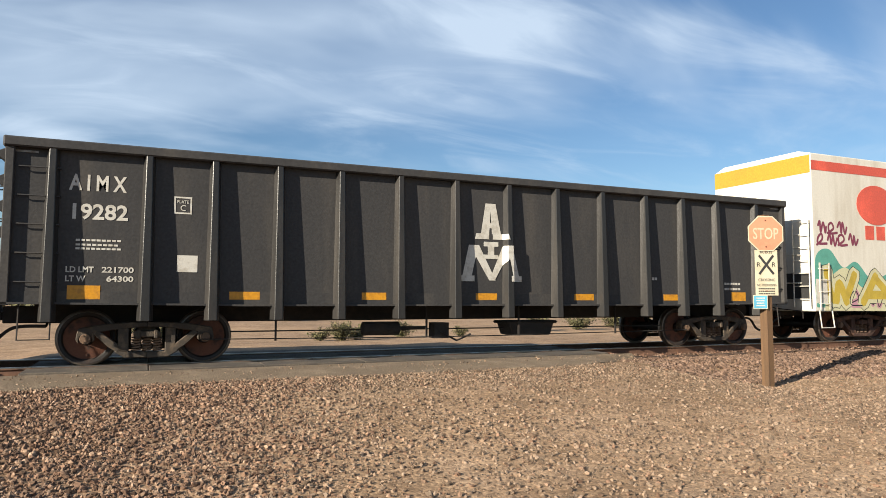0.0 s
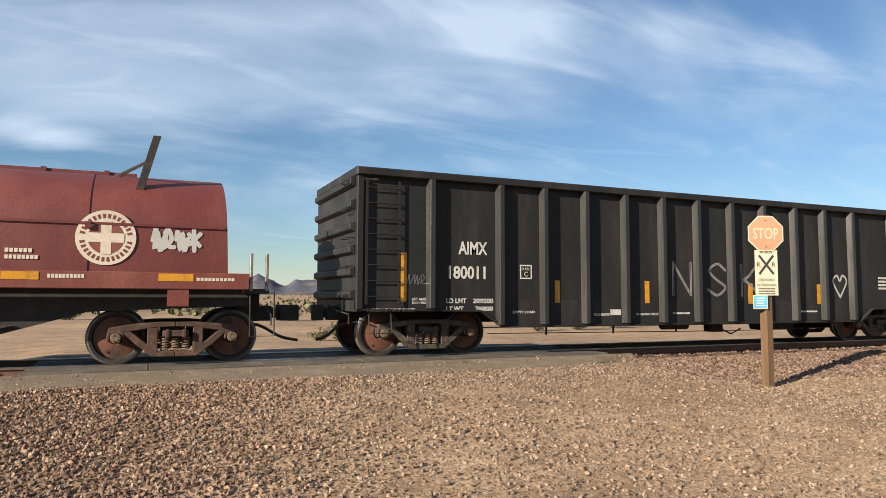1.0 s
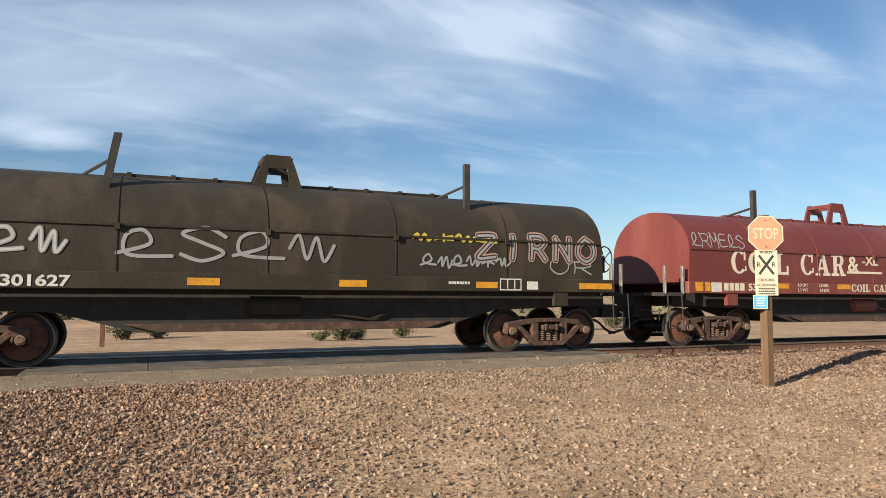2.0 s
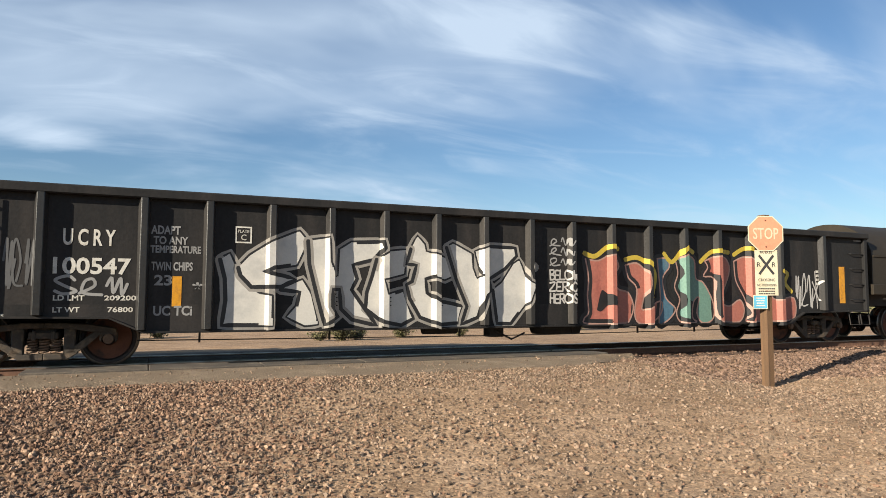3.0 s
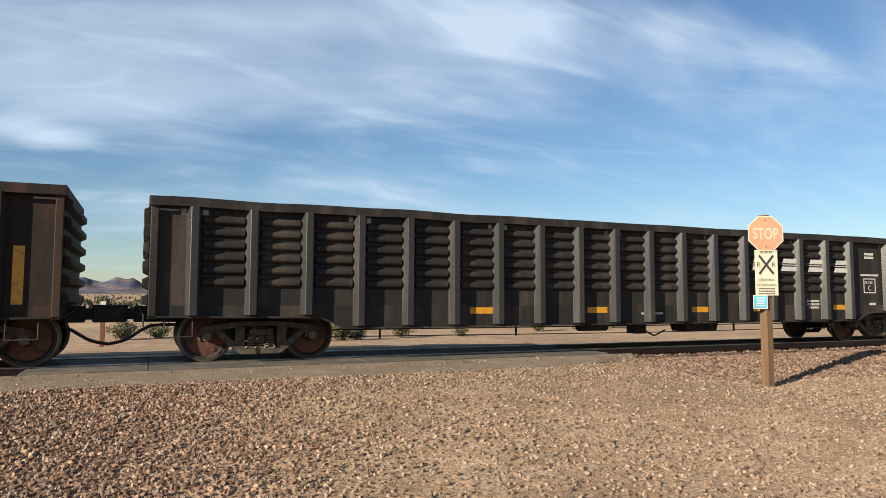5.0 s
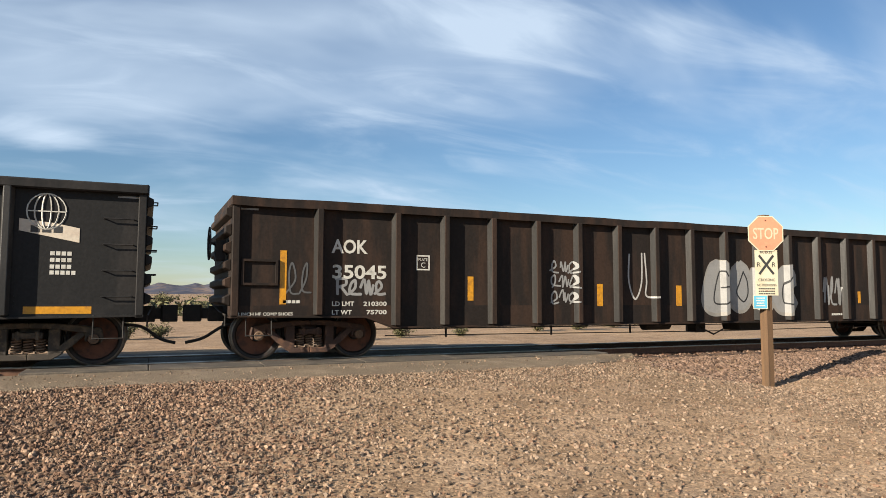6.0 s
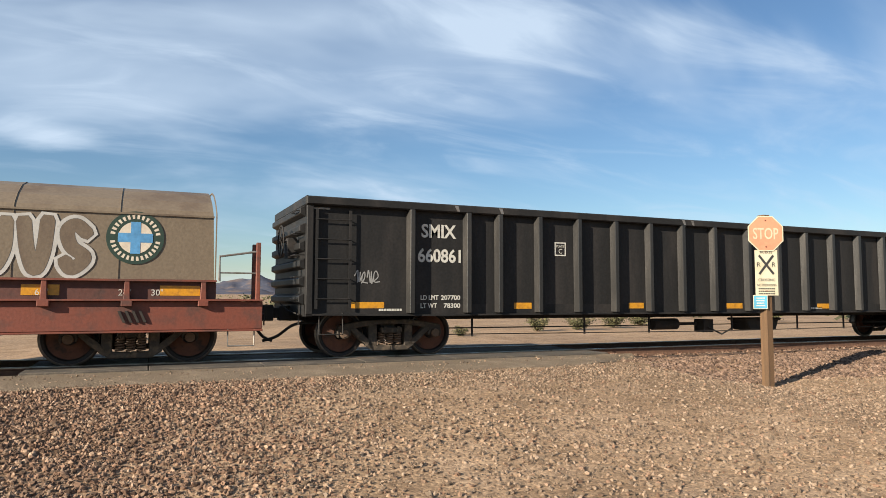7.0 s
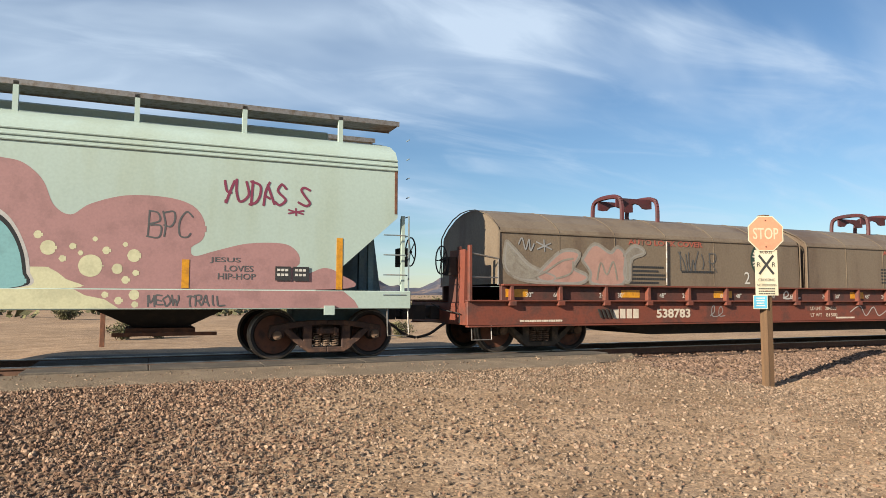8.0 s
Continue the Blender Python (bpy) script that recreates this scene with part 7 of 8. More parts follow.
    plate(-48.27 - xc, -47.65 - xc, -1.372, 1.75, 1.90, reflector, c, "reflector")
    markings2(c, xc, ys, [("UKL 301627", -47.7, 1.25, .18, 1.55)])
    plate_box2(c, -38.81 - xc, ys, 1.25, .48, .23)
    plate(-38.20 - xc, -37.95 - xc, ys, 1.27, 1.43, letter_white, c, "data_panel")
    bars(8, -39.9 - xc, ys, 1.36, .05, .45, letter_white, c, "small_print")

    build_long_coil_car()


def markings2(car, xc, y, rows):
    for words, x, z, h, w in rows:
        text(words, x - xc, y, z, h, letter_white, car, w, bold=.03)


def plate_box2(car, x, y, z, w, h):
    bm = bmesh.new()
    t = .022
    for p in ((0, w, 0, t), (0, w, h - t, h), (0, t, t, h - t), (w - t, w, t, h - t), (w * .33, w * .33 + t, t, h - t), (w * .66, w * .66 + t, t, h - t)):
        box(bm, x + p[0], x + p[1], y, y + .003, z + p[2], z + p[3])
    part("inspection_box", bm, letter_white, car)


def build_long_coil_car():
    x0, x1 = -174.85, -156.10
    xc = (x0 + x1) / 2
    car = freight_car("coil_car", "long red coil car with two faded taupe hoods", "freight car", x0, x1)
    a, b = x0 - xc, x1 - xc
    trucks = (-172.97, -158.10)
    for i, (h0, h1, fr) in enumerate(((-174.12, -165.75, -169.93), (-165.48, -156.88, -161.37))):
        bm = bmesh.new()
        hood_mesh(bm, "square", h0 - xc, h1 - xc, .05)
        hood = part("hood", bm, hood_taupe, car, "faded taupe steel hood over the coils")
        bm = bmesh.new()
        for k in range(1, 6):
            x = h0 - xc + (h1 - h0) * k / 6
            half = [(y + .006, z + .006) for y, z in hood_profile("square")]
            pts = [(x, -y, z) for y, z in half] + [(x, y, z) for y, z in half[::-1]]
            pipe(bm, pts, .006, 4)
        box(bm, h0 - xc + .02, h1 - xc - .02, -1.425, -1.395, 2.40, 2.43)
        part("batten", bm, hood_taupe, hood)
        bm = bmesh.new()
        xs = (h0 + h1) / 2 - xc
        pipe(bm, [(xs - .02, -1.43, 1.40), (xs, -1.43, 2.36)], .022, 5)
        part("latch_rod", bm, bare_steel, hood)
        lift_frame(car, fr - xc, 2.92, mat_lift, .52, .58, "roll")
        for e in (h0 - xc - .015, h1 - xc + .015):
            bm = bmesh.new()
            pts = [(e, -y * 1.01, z) for y, z in hood_profile("square")] + [(e, y * 1.01, z) for y, z in hood_profile("square")[::-1]]
            pipe(bm, pts, .014, 4)
            part("end_bead", bm, hood_taupe, hood)
    for s in (-1, 1):
        bm = bmesh.new()
        box(bm, a, b, min(s * 1.38, s * 1.47), max(s * 1.38, s * 1.47), .57, 1.03)
        sill = part("side_sill", bm, sill_red, car, bevel=.01)
        for reach, z0, z1 in ((1.56, 1.032, 1.062), (1.54, .54, .568)):
            bm = bmesh.new()
            box(bm, a, b, min(s * 1.38, s * reach), max(s * 1.38, s * reach), z0, z1)
            part("sill_flange", bm, sill_red, sill, bevel=.006)
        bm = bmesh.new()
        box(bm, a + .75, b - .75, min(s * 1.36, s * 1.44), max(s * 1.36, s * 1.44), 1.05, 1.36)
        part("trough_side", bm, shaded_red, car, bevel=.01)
        bm = bmesh.new()
        box(bm, a + .75, b - .75, min(s * 1.36, s * 1.55), max(s * 1.36, s * 1.55), 1.345, 1.375)
        part("ledge", bm, sill_red, car)
    bm = bmesh.new()
    prism(bm, [(-.05, -.05), (.05, -.05), (.035, .33), (-.035, .33)], "y", -.10, 0)
    box(bm, -.08, .08, -.13, 0, -.09, .0)
    bracket = mesh_of("stake_bracket", bm, sill_red, bevel=.008)
    for i in range(16):
        x = a + .95 + i * (b - a - 1.9) / 15
        again("stake_bracket", bracket, car, (x, -1.44, 1.04))
        again("stake_bracket", bracket, car, (x, 1.44, 1.04), 180)
    bm = bmesh.new()
    ta, tb = trucks[0] - xc + 1.3, trucks[1] - xc - 1.3
    prism(bm, [(a + .1, 1.0), (b - .1, 1.0), (b - .1, .62), (tb, .60), (tb - 1.6, .30), (ta + 1.6, .30), (ta, .60), (a + .1, .62)], "y", -1.0, 1.0)
    part("trough", bm, under_black, car)
    for e, s in ((a, 1), (b, -1)):
        bm = bmesh.new()
        box(bm, min(e, e + s * .75), max(e, e + s * .75), -1.375, 1.375, .93, 1.0)
        box(bm, min(e + s * .005, e + s * .06), max(e + s * .005, e + s * .06), -1.375, 1.375, .58, .99)
        part("end_platform", bm, sill_red, car)
    for e, z in ((a + .08, 2.12), (b - .08, 2.02)):
        stanchion(car, e, -1.42, 1.0, z, sill_red, 0, .035)
        stanchion(car, e, -.95, 1.0, z, sill_red, 0, .035)
        bm = bmesh.new()
        s = 1 if e < 0 else -1
        pipe(bm, [(e, -1.42, z - .15), (e + s * .62, -1.42, z - .25), (e + s * .62, -1.42, 1.36)], .02, 6)
        pipe(bm, [(e, -1.42, 1.5), (e + s * .62, -1.42, 1.5)], .014, 5)
        part("handrail", bm, bare_steel, car)
    bm = bmesh.new()
    prism(bm, [(a + .02, 1.0), (a + .18, 1.0), (a + .14, 1.95), (a + .05, 2.05)], "y", -1.28, -.55)
    part("end_bulkhead", bm, sill_red, car)
    brake_wheel(car, a - .25, -.8, 1.85, -1, under_black)
    yh = -1.408
    for x in (-166.97, -158.08):
        round_emblem(car, x - xc, yh - .004, 2.03, .42, logo_green, letter_cream, logo_blue, letter_cream)
    sf = hood_surface("square")
    at = -174.0 - xc
    swirl = (([(.05, 2.20), (.25, 2.02), (.60, 1.72), (1.15, 1.55), (1.0, 1.44), (.35, 1.50), (.02, 1.72)], faded_silver),
             ([(.95, 1.75), (1.35, 2.05), (1.75, 2.02), (1.60, 1.72), (1.95, 1.55), (1.70, 1.42), (1.05, 1.43), (.75, 1.52)], paint["rose"]),
             ([(1.85, 1.90), (2.15, 2.22), (2.55, 2.05), (2.75, 2.18), (2.95, 1.95), (2.85, 1.42), (2.10, 1.42), (2.05, 1.65)], paint["rose"]),
             ([(2.95, 2.05), (3.20, 2.22), (3.45, 2.10), (3.10, 1.95), (3.05, 1.50), (2.90, 1.60)], faded_silver))
    for outline, fill in swirl:
        letter(car, outline, at, sf, fill, paint["ash"], .035, faded_silver, .12, "faded pink and grey graffiti swirls", smooth_by=5)
    for line in ([(.10, 1.60), (.50, 1.50), (.90, 1.62), (1.30, 1.85), (1.60, 1.92)], [(1.20, 1.50), (1.55, 1.62), (1.60, 1.85)], [(2.20, 1.50), (2.30, 1.85), (2.45, 1.60), (2.62, 1.88), (2.72, 1.50)],
                 [(.12, 2.05), (.30, 1.80), (.60, 1.60)]):
        brush(car, line, at, sf, faded_silver, .04, .0060)
    graffiti(car, "~*", -173.7 - xc, -172.9 - xc, 2.05, 2.3, sf, [(paint["silver"], .03, 0, 0)], 81, .05)
    graffiti(car, "NWIR", -169.6 - xc, -168.45 - xc, 1.75, 2.15, sf, [(paint["grey"], .025, 0, 0)], 82, .10)
    graffiti(car, "OULUUS", -161.8 - xc, -158.7 - xc, 1.38, 2.40, sf, [(paint["white"], .32, 0, 0), (paint["grey"], .21, 0, 0), (hood_taupe, .20, 0, 0)], 83, .09, squeeze=1.15, label="white outlined bubble graffiti")
    plate(-171.32 - xc, -170.98 - xc, yh, 1.42, 1.83, letter_white, car, "data_panel", "pale notice panel")
    for i, w in enumerate((.95, .80, 1.0, 1.0, .8)):
        bars(16, -170.95 - xc, yh, 1.76 - i * .085, .045, w, letter_black, car, "small_print")
        bars(14, -162.7 - xc, yh, 1.86 - i * .085, .045, w * .8, letter_black, car, "small_print")
    bars(14, -169.5 - xc, yh, 1.68, .05, 1.0, letter_black, car, "small_print")
    for x in (-170.97, -162.6):
        text("AUTO LOCK COVER", x - xc, yh, 2.26, .12, faded_red, car, 2.1, bold=.02)
    text("2", -167.6 - xc, yh, 1.45, .28, letter_white, car)
    ys = -1.474
    bars(4, -171.44 - xc, ys, .68, .20, .70, letter_cream, car, "mark_bars")
    text("538783", -170.29 - xc, ys, .68, .20, letter_cream, car, .95, bold=.03)
    for words, x, z in (("LD LMT", -165.5, .83), ("LT WT", -165.5, .67), ("204500", -164.98, .83), ("81500", -164.95, .67)):
        text(words, x - xc, ys, z, .085, letter_cream, car, .40)
    plate_box2(car, -160.50 - xc, ys - .01, .66, .45, .28)
    graffiti(car, "~e", -164.1 - xc, -161.0 - xc, .66, .92, flat_side(ys + .002), [(paint["white"], .025, 0, 0)], 84, .05)
    graffiti(car, "A", -161.9 - xc, -161.6 - xc, .7, .95, flat_side(ys + .002), [(paint["white"], .02, 0, 0)], 85, .01)
    graffiti(car, "ee", -168.75 - xc, -168.3 - xc, .68, .95, flat_side(ys + .002), [(paint["silver"], .02, 0, 0)], 86, .04)
    bars(18, -173.7 - xc, ys, .63, .04, 1.0, letter_cream, car, "small_print")
    bars(14, -164.6 - xc, ys, .62, .04, .7, letter_cream, car, "small_print")
    yt = -1.446
    for xa, xb in ((-174.0, -173.5), (-171.2, -170.72), (-168.6, -168.05), (-164.0, -163.5), (-162.7, -162.2), (-159.6, -159.1), (-157.7, -157.1)):
        plate(xa - xc, xb - xc, yt, 1.12, 1.28, reflector, car, "reflector", "amber reflective strip")
    n = 0
    for i in range(15):
        x = a + 1.2 + i * (b - a - 1.9) / 15
        for k, dx in ((0, .1), (1, .75)):
            word = ('30"', '60"', '48"', '24"')[n % 4]
            n += 1
            if n % 3:
                text(word, x + dx, yt, 1.12, .10, letter_white, car)
    graffiti(car, "ee", -166.4 - xc, -165.8 - xc, 1.1, 1.3, flat_side(yt + .002), [(paint["white"], .035, 0, 0)], 87, .04)
    bm = bmesh.new()
    for k in range(4):
        prism(bm, [(a + 3.0 + k * .1, .88), (a + 3.04 + k * .1, .88), (a + 3.12 + k * .1, .70), (a + 3.08 + k * .1, .70)], "y", ys - .03, ys)
    for k in range(4):
        prism(bm, [(b - 2.2 + k * .1, .88), (b - 2.16 + k * .1, .88), (b - 2.08 + k * .1, .70), (b - 2.12 + k * .1, .70)], "y", ys - .03, ys)
    part("hand_slots", bm, under_black, car)
    bm = bmesh.new()
    for e in (a + .1, b - .55):
        pipe(bm, [(e, -1.45, .60), (e, -1.47, .30), (e + .42, -1.47, .30), (e + .42, -1.45, .60)], .014, 5)
    part("sill_step", bm, bare_steel, car)
    for x in trucks:
        add_truck(car, x - xc, "grey")
    coupler(car, a, -1, 1.2)
    coupler(car, b, 1, .75)


mat_lift = mat("lift_frame_red", (0.085, 0.020, 0.022), (0.05, 0.026, 0.026), 0.6, scale=4)


# ---- covered hopper ----
def build_hopper():
    x0, x1 = -193.6, -176.02
    xc = (x0 + x1) / 2
    car = freight_car("hopper_car", "pale green covered hopper car with pink graffiti", "freight car", x0, x1)
    a, b = x0 - xc, x1 - xc
    # side outline along the car: full height, cut away over the trucks
    body_a, body_b = a + .35, b - .28

    def x_end(e, z):
        cut = 0.0 if z > 2.55 else (2.55 - z) * 1.12
        return e + (cut if e < 0 else -cut)
    levels = [1.20, 1.6, 2.0, 2.3, 2.55]
    half = [(1.55, z) for z in levels] + [(1.55, 3.44), (1.52, 3.62), (1.42, 3.78), (1.10, 3.95), (.5, 4.12), (0, 4.16)]
    ring = [(-y, z) for y, z in half] + [(y, z) for y, z in reversed(half) if y > 0]
    bm = bmesh.new()
    lo, hi = [bm.verts.new((x_end(body_a, z), y, z)) for y, z in ring], [bm.verts.new((x_end(body_b, z), y, z)) for y, z in ring]
    k = len(ring)
    for i in range(k):
        bm.faces.new((lo[i], hi[i], hi[(i + 1) % k], lo[(i + 1) % k]))
    for side in (lo, hi):          # the end plates, level by level
        h = k // 2
        for i in range(h):
            j0, j1 = i, i + 1
            m0, m1 = k - 1 - i, k - 2 - i
            quad = [side[j0], side[j1], side[m1], side[m0]]
            quad = [v for n, v in enumerate(quad) if v not in quad[:n]]
            if len(quad) > 2:
                bm.faces.new(quad)
    bmesh.ops.recalc_face_normals(bm, faces=bm.faces[:])
    part("body", bm, hopper_green, car, smooth=True)
    for s in (-1, 1):
        bm = bmesh.new()
        for z in (3.42, 3.50, 3.60):
            rod(bm, (body_a, s * (1.56 - max(0, z - 3.44) * .17), z), (body_b, s * (1.56 - max(0, z - 3.44) * .17), z), .018, 6)
        part("eave_bead", bm, hopper_green, car)
        bm = bmesh.new()
        box(bm, a + .02, b - .02, min(s * 1.44, s * 1.57), max(s * 1.44, s * 1.57), .90, 1.22)
        part("side_sill", bm, hopper_green, car, bevel=.012)
    # roof walk with its posts
    bm = bmesh.new()
    for s in (-1, 1):
        box(bm, body_a - .2, body_b + .2, min(s * .45, s * 1.05), max(s * .45, s * 1.05), 4.40, 4.43)
        box(bm, body_a - .2, body_b + .2, min(s * 1.04, s * 1.06), max(s * 1.04, s * 1.06), 4.38, 4.47)
        box(bm, body_a - .2, body_b + .2, min(s * .44, s * .46), max(s * .44, s * .46), 4.38, 4.47)
    part("roof_walk", bm, bare_steel, car, "galvanised roof walkway")
    bm = bmesh.new()
    box(bm, -.04, .04, -1.06, -.98, 3.94, 4.44)
    post = mesh_of("walk_post", bm, hopper_green)
    for i in range(9):
        x = body_b - .95 - i * 1.72
        again("walk_post", post, car, (x, 0, 0))
        again("walk_post", post, car, (x, 2.04, 0))
    bm = bmesh.new()
    box(bm, body_a + 1, body_b - 1, -.35, .35, 4.12, 4.30)
    part("hatch_trough", bm, hopper_green, car, bevel=.03)
    # hopper bottoms
    for hx in (-4.6, 0.0, 4.6):
        bm = bmesh.new()
        top, bot = (-1.6, 1.6, 1.3), (-.55, .55, .9)
        lo = [bm.verts.new((hx + sx * .42, sy * .45, .58)) for sx, sy in ((-1, -1), (1, -1), (1, 1), (-1, 1))]
        up = [bm.verts.new((hx + sx * 1.7, sy * 1.4, 1.25)) for sx, sy in ((-1, -1), (1, -1), (1, 1), (-1, 1))]
        bm.faces.new(lo[::-1]); bm.faces.new(up)
        for i in range(4):
            bm.faces.new((lo[i], lo[(i + 1) % 4], up[(i + 1) % 4], up[i]))
        part("hopper_chute", bm, under_black, car)
        bm = bmesh.new()
        box(bm, hx - .55, hx + .55, -.62, .62, .50, .57)
        box(bm, hx - .75, hx + .9, -.70, -.62, .44, .50)
        part("outlet_gate", bm, rust, car)
    # open ends: posts, ladder, platform
    for e, s in ((b, -1), (a, 1)):
        for y in (-1.45, 1.45):
            bm = bmesh.new()
            box(bm, e + s * .14 - .03, e + s * .14 + .03, y - .03, y + .03, 1.2, 2.60)
            part("corner_post", bm, hopper_green if e == b else hopper_green, car)
        bm = bmesh.new()
        xl = e + s * .04
        for y in (-1.50, -1.08):
            box(bm, xl - .012, xl + .012, y - .012, y + .012, 1.0, 2.60)
        for k in range(9):
            z = 1.15 + k * .36
            rod(bm, (xl, -1.50, z), (xl, -1.08 if z < 2.6 else -1.36, z), .010, 6)
            rod(bm, (e + s * .55, -1.57, z), (e + s * .12, -1.57, z), .012, 6) if k < 4 else None
        part("ladder", bm, ladder_blue, car)
        bm = bmesh.new()
        prism(bm, [(e + s * .1, 1.2), (e + s * 1.6, 1.2), (e + s * .4, 2.5), (e + s * .28, 2.5)], "y", -.06, .06)
        box(bm, min(e, e + s * 1.9), max(e, e + s * 1.9), -.3, .3, .66, 1.1)
        box(bm, min(e, e + s * 1.7), max(e, e + s * 1.7), -1.4, 1.4, 1.06, 1.14)
        for y in (-1.0, -.4, .4, 1.0):
            box(bm, e + s * .62 - .05, e + s * .62 + .05, y - .05, y + .05, 1.1, 2.3)
        part("end_frame", bm, shaded_end_green, car)
    bm = bmesh.new()
    pipe(bm, [(b - .45, -1.5, .92), (b - .45, -1.55, .42), (b - .05, -1.55, .42), (b - .05, -1.5, .92)], .014, 5)
    part("sill_step", bm, bare_steel, car)
    bm = bmesh.new()
    box(bm, -177.55 - xc - .09, -177.55 - xc + .09, -1.60, -1.56, .80, .96)
    part("jacking_pad", bm, hopper_green, car)

    # graffiti: pink clouds, cream puffs, dots
    def shape(pts, material, y0=.004, label=""):
        blob(car, [(x - xc, z) for x, z in pts], flat_side(-1.5505), material, y0 * .33, label=label)
    west = [(-3.6, 1.23), (-3.6, 3.05), (-3.0, 3.2)]
    for outline, material, y0, label in (
            (west + [(-2.48, 3.14), (-2.19, 3.08), (-1.93, 2.84), (-1.77, 2.47), (-1.54, 2.34), (-1.28, 2.52), (-.78, 2.68), (-.16, 2.68), (.22, 2.55), (.39, 2.27), (.35, 2.03), (.18, 1.89),
                     (.24, 1.76), (.58, 1.86), (1.07, 1.99), (1.63, 2.01), (1.87, 1.89), (1.94, 1.7), (1.83, 1.56), (2.07, 1.51), (2.36, 1.61), (2.62, 1.52), (2.77, 1.26), (0, 1.23)],
             paint["mauve"], .003, "dusty pink cloud graffiti"),
            ([(-3.6, 1.5), (-1.99, 1.54), (-1.77, 1.51), (-1.58, 1.37), (-1.47, 1.23), (-3.6, 1.23)], paint["cream"], .006, "cream graffiti puffs"),
            ([(-3.6, 2.72), (-2.95, 2.62), (-2.45, 2.37), (-2.23, 2.11), (-2.08, 1.74), (-2.05, 1.49), (-2.11, 1.24), (-3.6, 1.24)], paint["white"], .008, ""),
            ([(-3.6, 2.66), (-2.95, 2.56), (-2.47, 2.31), (-2.26, 2.07), (-2.13, 1.74), (-2.10, 1.49), (-2.15, 1.24), (-3.6, 1.24)], paint["black"], .010, ""),
            ([(-3.6, 2.60), (-2.95, 2.50), (-2.50, 2.25), (-2.30, 2.03), (-2.18, 1.74), (-2.15, 1.49), (-2.20, 1.24), (-3.6, 1.24)], paint["aqua"], .012, "blue green painted eye")):
        shape([(x - 180, z) for x, z in outline], material, y0, label)
    for cx, cz, r in ((-1.82, 1.83, .11), (-1.25, 1.57, .17), (-.65, 1.74, .10), (-.88, 1.53, .08), (-1.96, 2.02, .06), (-1.5, 1.86, .05), (-1.04, 1.81, .06), (-1.63, 1.67, .05),
                      (-1.39, 1.76, .04), (-.78, 1.91, .04), (-.76, 1.36, .06), (-.62, 1.47, .05), (-1.2, 1.98, .04)):
        shape([(cx - 180 + r * math.cos(i * math.tau / 8), cz + r * math.sin(i * math.tau / 8)) for i in range(8)], paint["cream"], .009)
    on_sill = flat_side(-1.5703)
    blob(car, [(x - 180 - xc, z) for x, z in ((-3.2, .92), (-3.2, 1.21), (2.70, 1.21), (2.90, 1.05), (2.98, .92))], on_sill, paint["mauve"], .0006, label="dusty pink graffiti on the sill", n=1)
    blob(car, [(x - 180 - xc, z) for x, z in ((-3.2, .92), (-3.2, 1.21), (-1.46, 1.21), (-1.31, 1.12), (-1.04, 1.06), (-.84, .92))], on_sill, paint["cream"], .0012, n=1)
    for cx, cz, r in ((-.63, 1.13, .08), (-1.04, 1.13, .05), (-.85, 1.04, .06), (-.62, .98, .05)):
        blob(car, [(cx - 180 - xc + r * math.cos(i * math.tau / 8), cz + r * math.sin(i * math.tau / 8)) for i in range(8)], on_sill, paint["cream"], .0018, n=2)
    flat = flat_side(-1.5530)
    graffiti(car, "YUDAS S", -179.35 - xc, -177.9 - xc, 2.66, 3.02, flat, [(paint["plum"], .042, 0, 0)], 90, .07, label="dark red spray tag")
    graffiti(car, "*", -178.3 - xc, -178.0 - xc, 2.5, 2.62, flat, [(paint["plum"], .03, 0, 0)], 91, .01)
    graffiti(car, "BPC", -180.5 - xc, -179.8 - xc, 2.05, 2.45, flat, [(paint["grey"], .026, 0, 0)], 92, .05)
    for words, x, z, w in (("JESUS", -179.53, 1.65, .48), ("LOVES", -179.30, 1.52, .46), ("HIP-HOP", -179.40, 1.39, .60)):
        text(words, x - xc, -1.5545, z, .10, paint["grey"], car, w, "graffiti", bold=.01)
    graffiti(car, "MEOW TRAIL", -180.45 - xc, -179.3 - xc, .96, 1.12, flat_side(-1.5720), [(paint["grey"], .024, 0, 0)], 97, .03)
    plate(-179.95 - xc, -179.84 - xc, -1.558, 1.24, 1.70, reflector, car, "reflector", "amber reflective strip")
    plate(-177.43 - xc, -177.32 - xc, -1.558, 1.24, 2.14, reflector, car, "reflector", "amber reflective strip")
    for xa, xb in ((-178.48, -178.22), (-178.18, -177.91)):
        plate(xa - xc, xb - xc, -1.572, 1.38, 1.62, letter_black, car, "data_panel", "black stencilled data panel")
        bars(3, xa + .03 - xc, -1.575, 1.54, .04, .2, letter_white, car, "small_print")
        bars(3, xa + .03 - xc, -1.575, 1.46, .04, .2, letter_white, car, "small_print")
    plate(-176.36 - xc, -176.31 - xc, -1.56, 2.62, 3.40, rust, car, "rust_streak", "rust streak on the corner")
    for x in (-177.45, -192.1):
        add_truck(car, x - xc, "rust")
    brake_wheel(car, b + .3, -.7, 2.0, 1, under_black)
    coupler(car, a, -1, 1.2)
    coupler(car, b, 1, 1.2)


ladder_blue = mat("pale_blue_ladder", (0.20, 0.26, 0.28), (0.27, 0.22, 0.17), 0.6, scale=5)
# the shade at the hopper's open ends is mixed into this dark blue green
shaded_end_green = mat("shaded_blue_green_steel", (0.10, 0.17, 0.20), (0.14, 0.20, 0.20), 0.6, scale=3)


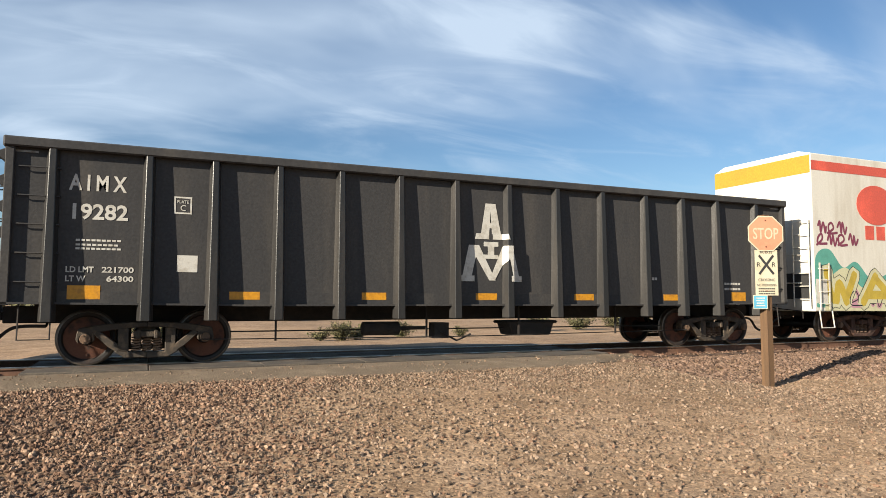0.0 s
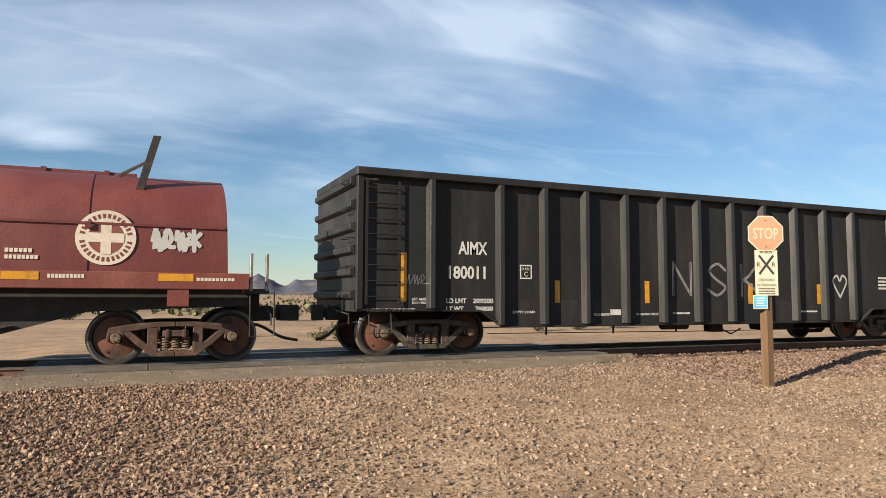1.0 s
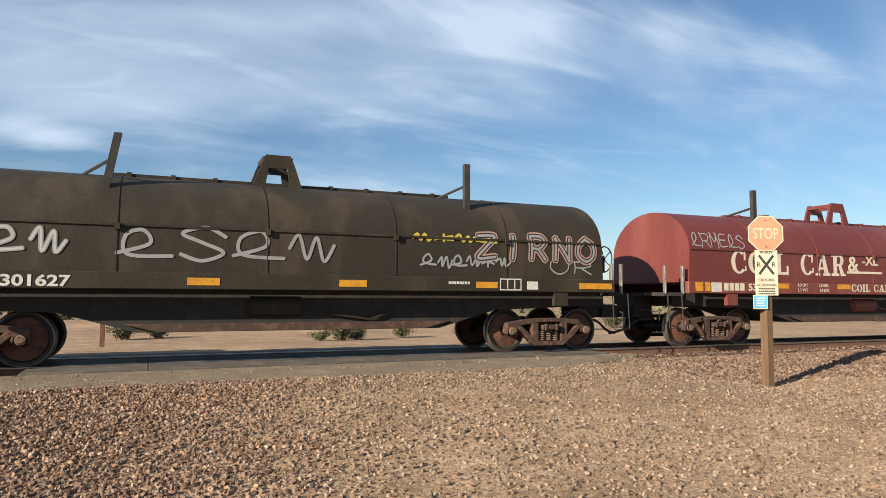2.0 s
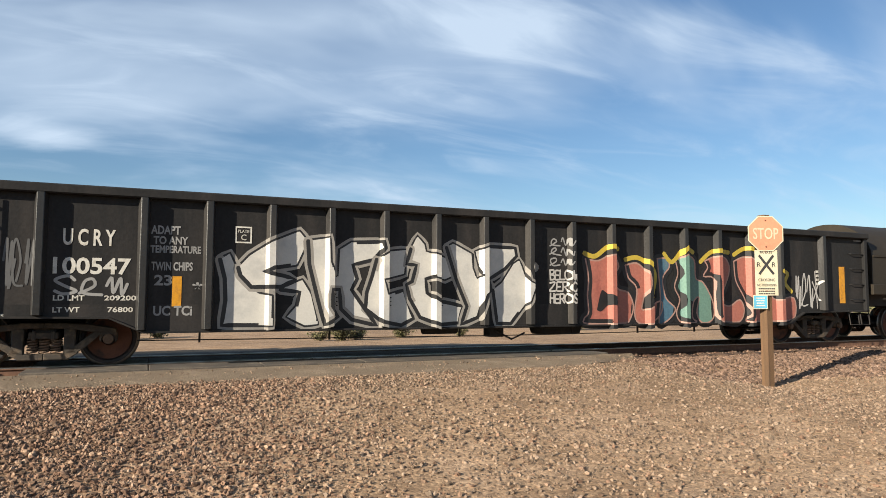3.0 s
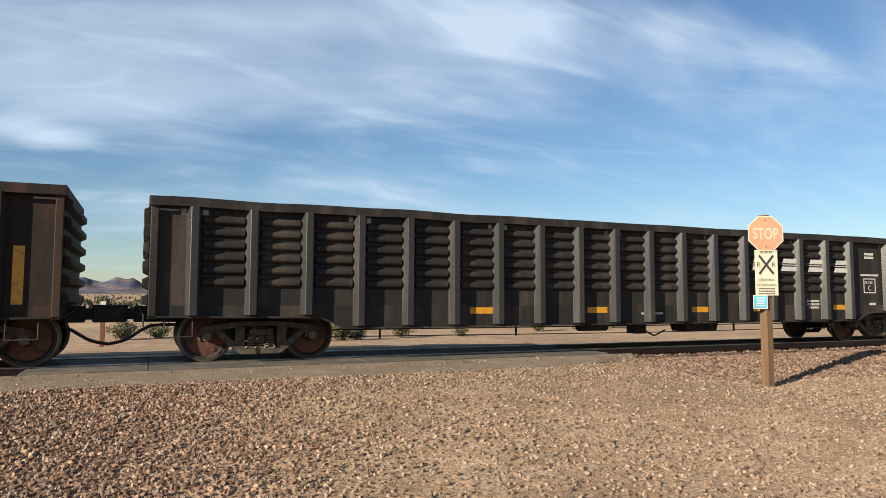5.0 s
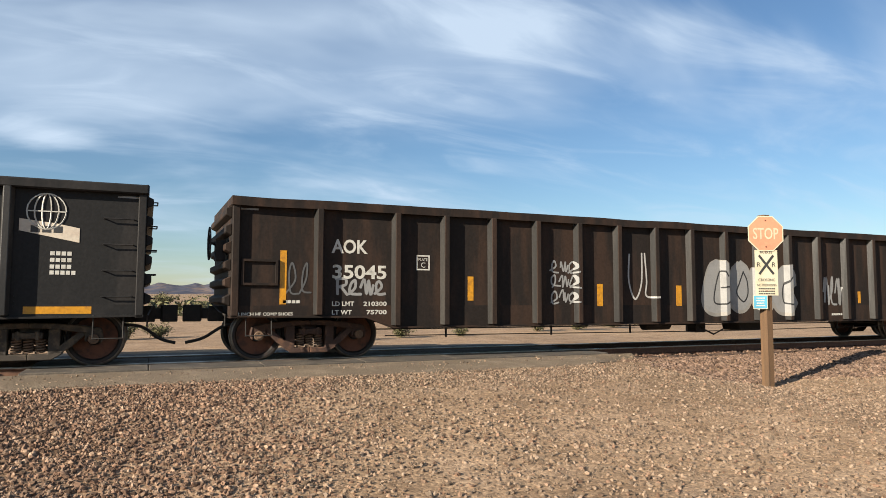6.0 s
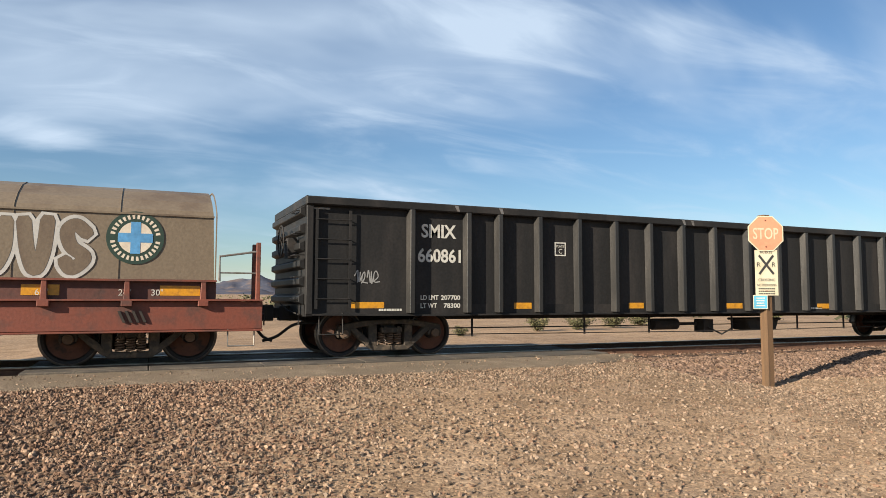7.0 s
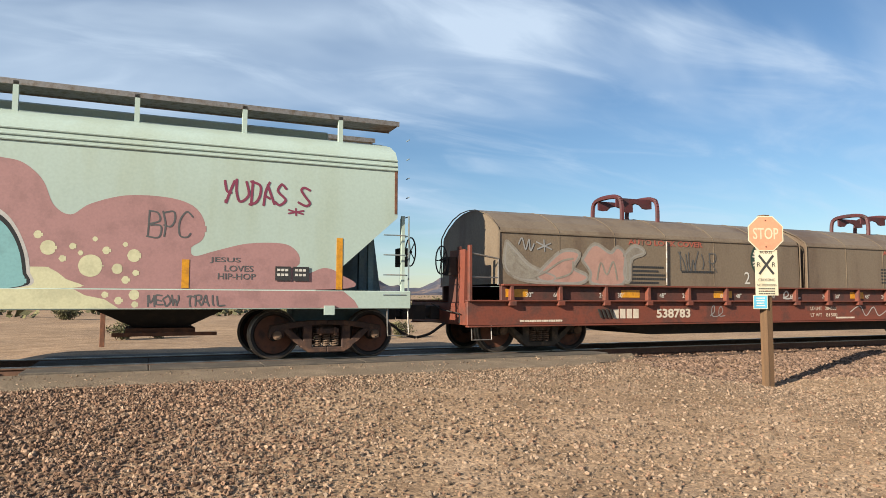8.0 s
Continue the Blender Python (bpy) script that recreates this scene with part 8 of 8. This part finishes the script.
# ---- white insulated box car at the head ----
def build_box_car():
    x0, x1 = 15.05, 36.8
    xc = (x0 + x1) / 2
    car = freight_car("box_car", "white insulated box car with green and yellow graffiti", "freight car", x0, x1)
    a, b = x0 - xc, x1 - xc
    bm = bmesh.new()
    prism(bm, [(-1.55, .80), (1.55, .80), (1.55, 4.70), (1.2, 4.84), (-1.2, 4.84), (-1.55, 4.74)], "x", a, b)
    part("body", bm, white_car, car, bevel=.02)
    bm = bmesh.new()
    box(bm, a - .006, a - .002, -1.53, 1.53, 4.25, 4.70)
    part("yellow_band", bm, sign_yellow, car, "yellow band across the end")
    bm = bmesh.new()
    box(bm, a + .01, b, -1.556, -1.552, 4.32, 4.56)
    part("red_stripe", bm, logo_red, car, "red stripe along the side")
    bars(6, 17.0 - xc, -1.556, 2.64, .36, 2.6, logo_red, car, "mark_bars")
    bm = bmesh.new()
    prism(bm, [(17.45 - xc + .75 * math.cos(i * math.tau / 24) * (1.0), 3.55 + .52 * math.sin(i * math.tau / 24)) for i in range(24)], "y", -1.560, -1.553)
    part("round_emblem", bm, logo_red, car, "red rounded company emblem")
    sf = flat_side(-1.552)
    graffiti(car, "~e~", 15.2 - xc, 16.3 - xc, 2.75, 3.05, sf, [(paint["plum"], .06, 0, 0)], 101, .08)
    graffiti(car, "e~e~", 15.15 - xc, 16.7 - xc, 2.45, 2.75, sf, [(paint["plum"], .06, 0, 0)], 102, .08)
    blob(car, [(15.1 - xc, .9), (15.1 - xc, 2.1), (15.6 - xc, 2.35), (16.1 - xc, 1.9), (16.6 - xc, 2.05), (17.2 - xc, 1.6), (17.9 - xc, 1.8), (18.6 - xc, 1.9), (19.4 - xc, 1.4), (19.6 - xc, .9)],
         sf, paint["teal"], .0005, label="green graffiti cloud")
    blob(car, [(15.4 - xc, .82), (15.5 - xc, 1.5), (16.2 - xc, 1.9), (16.8 - xc, 1.4), (17.6 - xc, 1.6), (18.6 - xc, 1.5), (19.6 - xc, 1.2), (19.8 - xc, .82)], sf, paint["cream"], .0009)
    graffiti(car, "WASE", 15.2 - xc, 20.5 - xc, .80, 1.95, sf, [(paint["black"], .46, 0, 0), (paint["cream"], .42, 0, 0), (paint["yellow"], .22, 0, 0)], 103, .16, squeeze=1.2, slant=.3, label="yellow graffiti letters")
    graffiti(car, "e~", 16.2 - xc, 17.6 - xc, .9, 1.3, sf, [(paint["pink"], .12, 0, 0), (paint["black"], .03, 0, 0)], 104, .08)
    plate(15.1 - xc, 15.5 - xc, -1.556, 1.0, 1.6, letter_white, car, "data_panel")
    # end: ladder and platform
    bm = bmesh.new()
    for y in (-1.50, -1.05):
        rod(bm, (a - .10, y, .9), (a - .10, y, 3.1), .016, 6)
    for k in range(7):
        rod(bm, (a - .10, -1.50, 1.1 + k * .32), (a - .10, -1.05, 1.1 + k * .32), .012, 6)
    for k in range(2):
        pipe(bm, [(a, -1.2, 2.2 - k * .7), (a - .12, -1.2, 2.2 - k * .7), (a - .12, .2, 2.2 - k * .7), (a, .2, 2.2 - k * .7)], .014, 6)
    part("ladder", bm, white_car, car)
    ladder(car, a + .15, a + .48, -1.55, .85, 2.0, 4, white_car, depth=.05)
    bm = bmesh.new()
    box(bm, a - .008, a - .003, -1.45, -.75, 1.1, 1.75)
    part("data_panel", bm, letter_black, car)
    bm = bmesh.new()
    pipe(bm, [(a + .15, -1.55, .82), (a + .15, -1.6, .40), (a + .6, -1.6, .40), (a + .6, -1.55, .82)], .016, 5)
    part("sill_step", bm, letter_white, car)
    underframe(car, a, b, .80, 31)
    for x in (17.45, 34.4):
        add_truck(car, x - xc, "rust")
    coupler(car, a, -1, .92)
    coupler(car, b, 1, .92)


build_gondolas()
build_coil_cars()
build_hopper()
build_box_car()


# ---- the train rolls ----
def motions():
    for car, x in CARS:
        walk(car, [(t, pose(x + SPEED * t, TRACK, 0)) for t in (0.0, 2.0, 4.0, 6.0, 8.0)])
    turn = 88.0
    for w, x in WHEELSETS:
        walk(w, [(i / FPS, pose(x, 0, WHEEL_R, 0, i * turn, 0)) for i in range(8 * FPS + 1)])


motions()
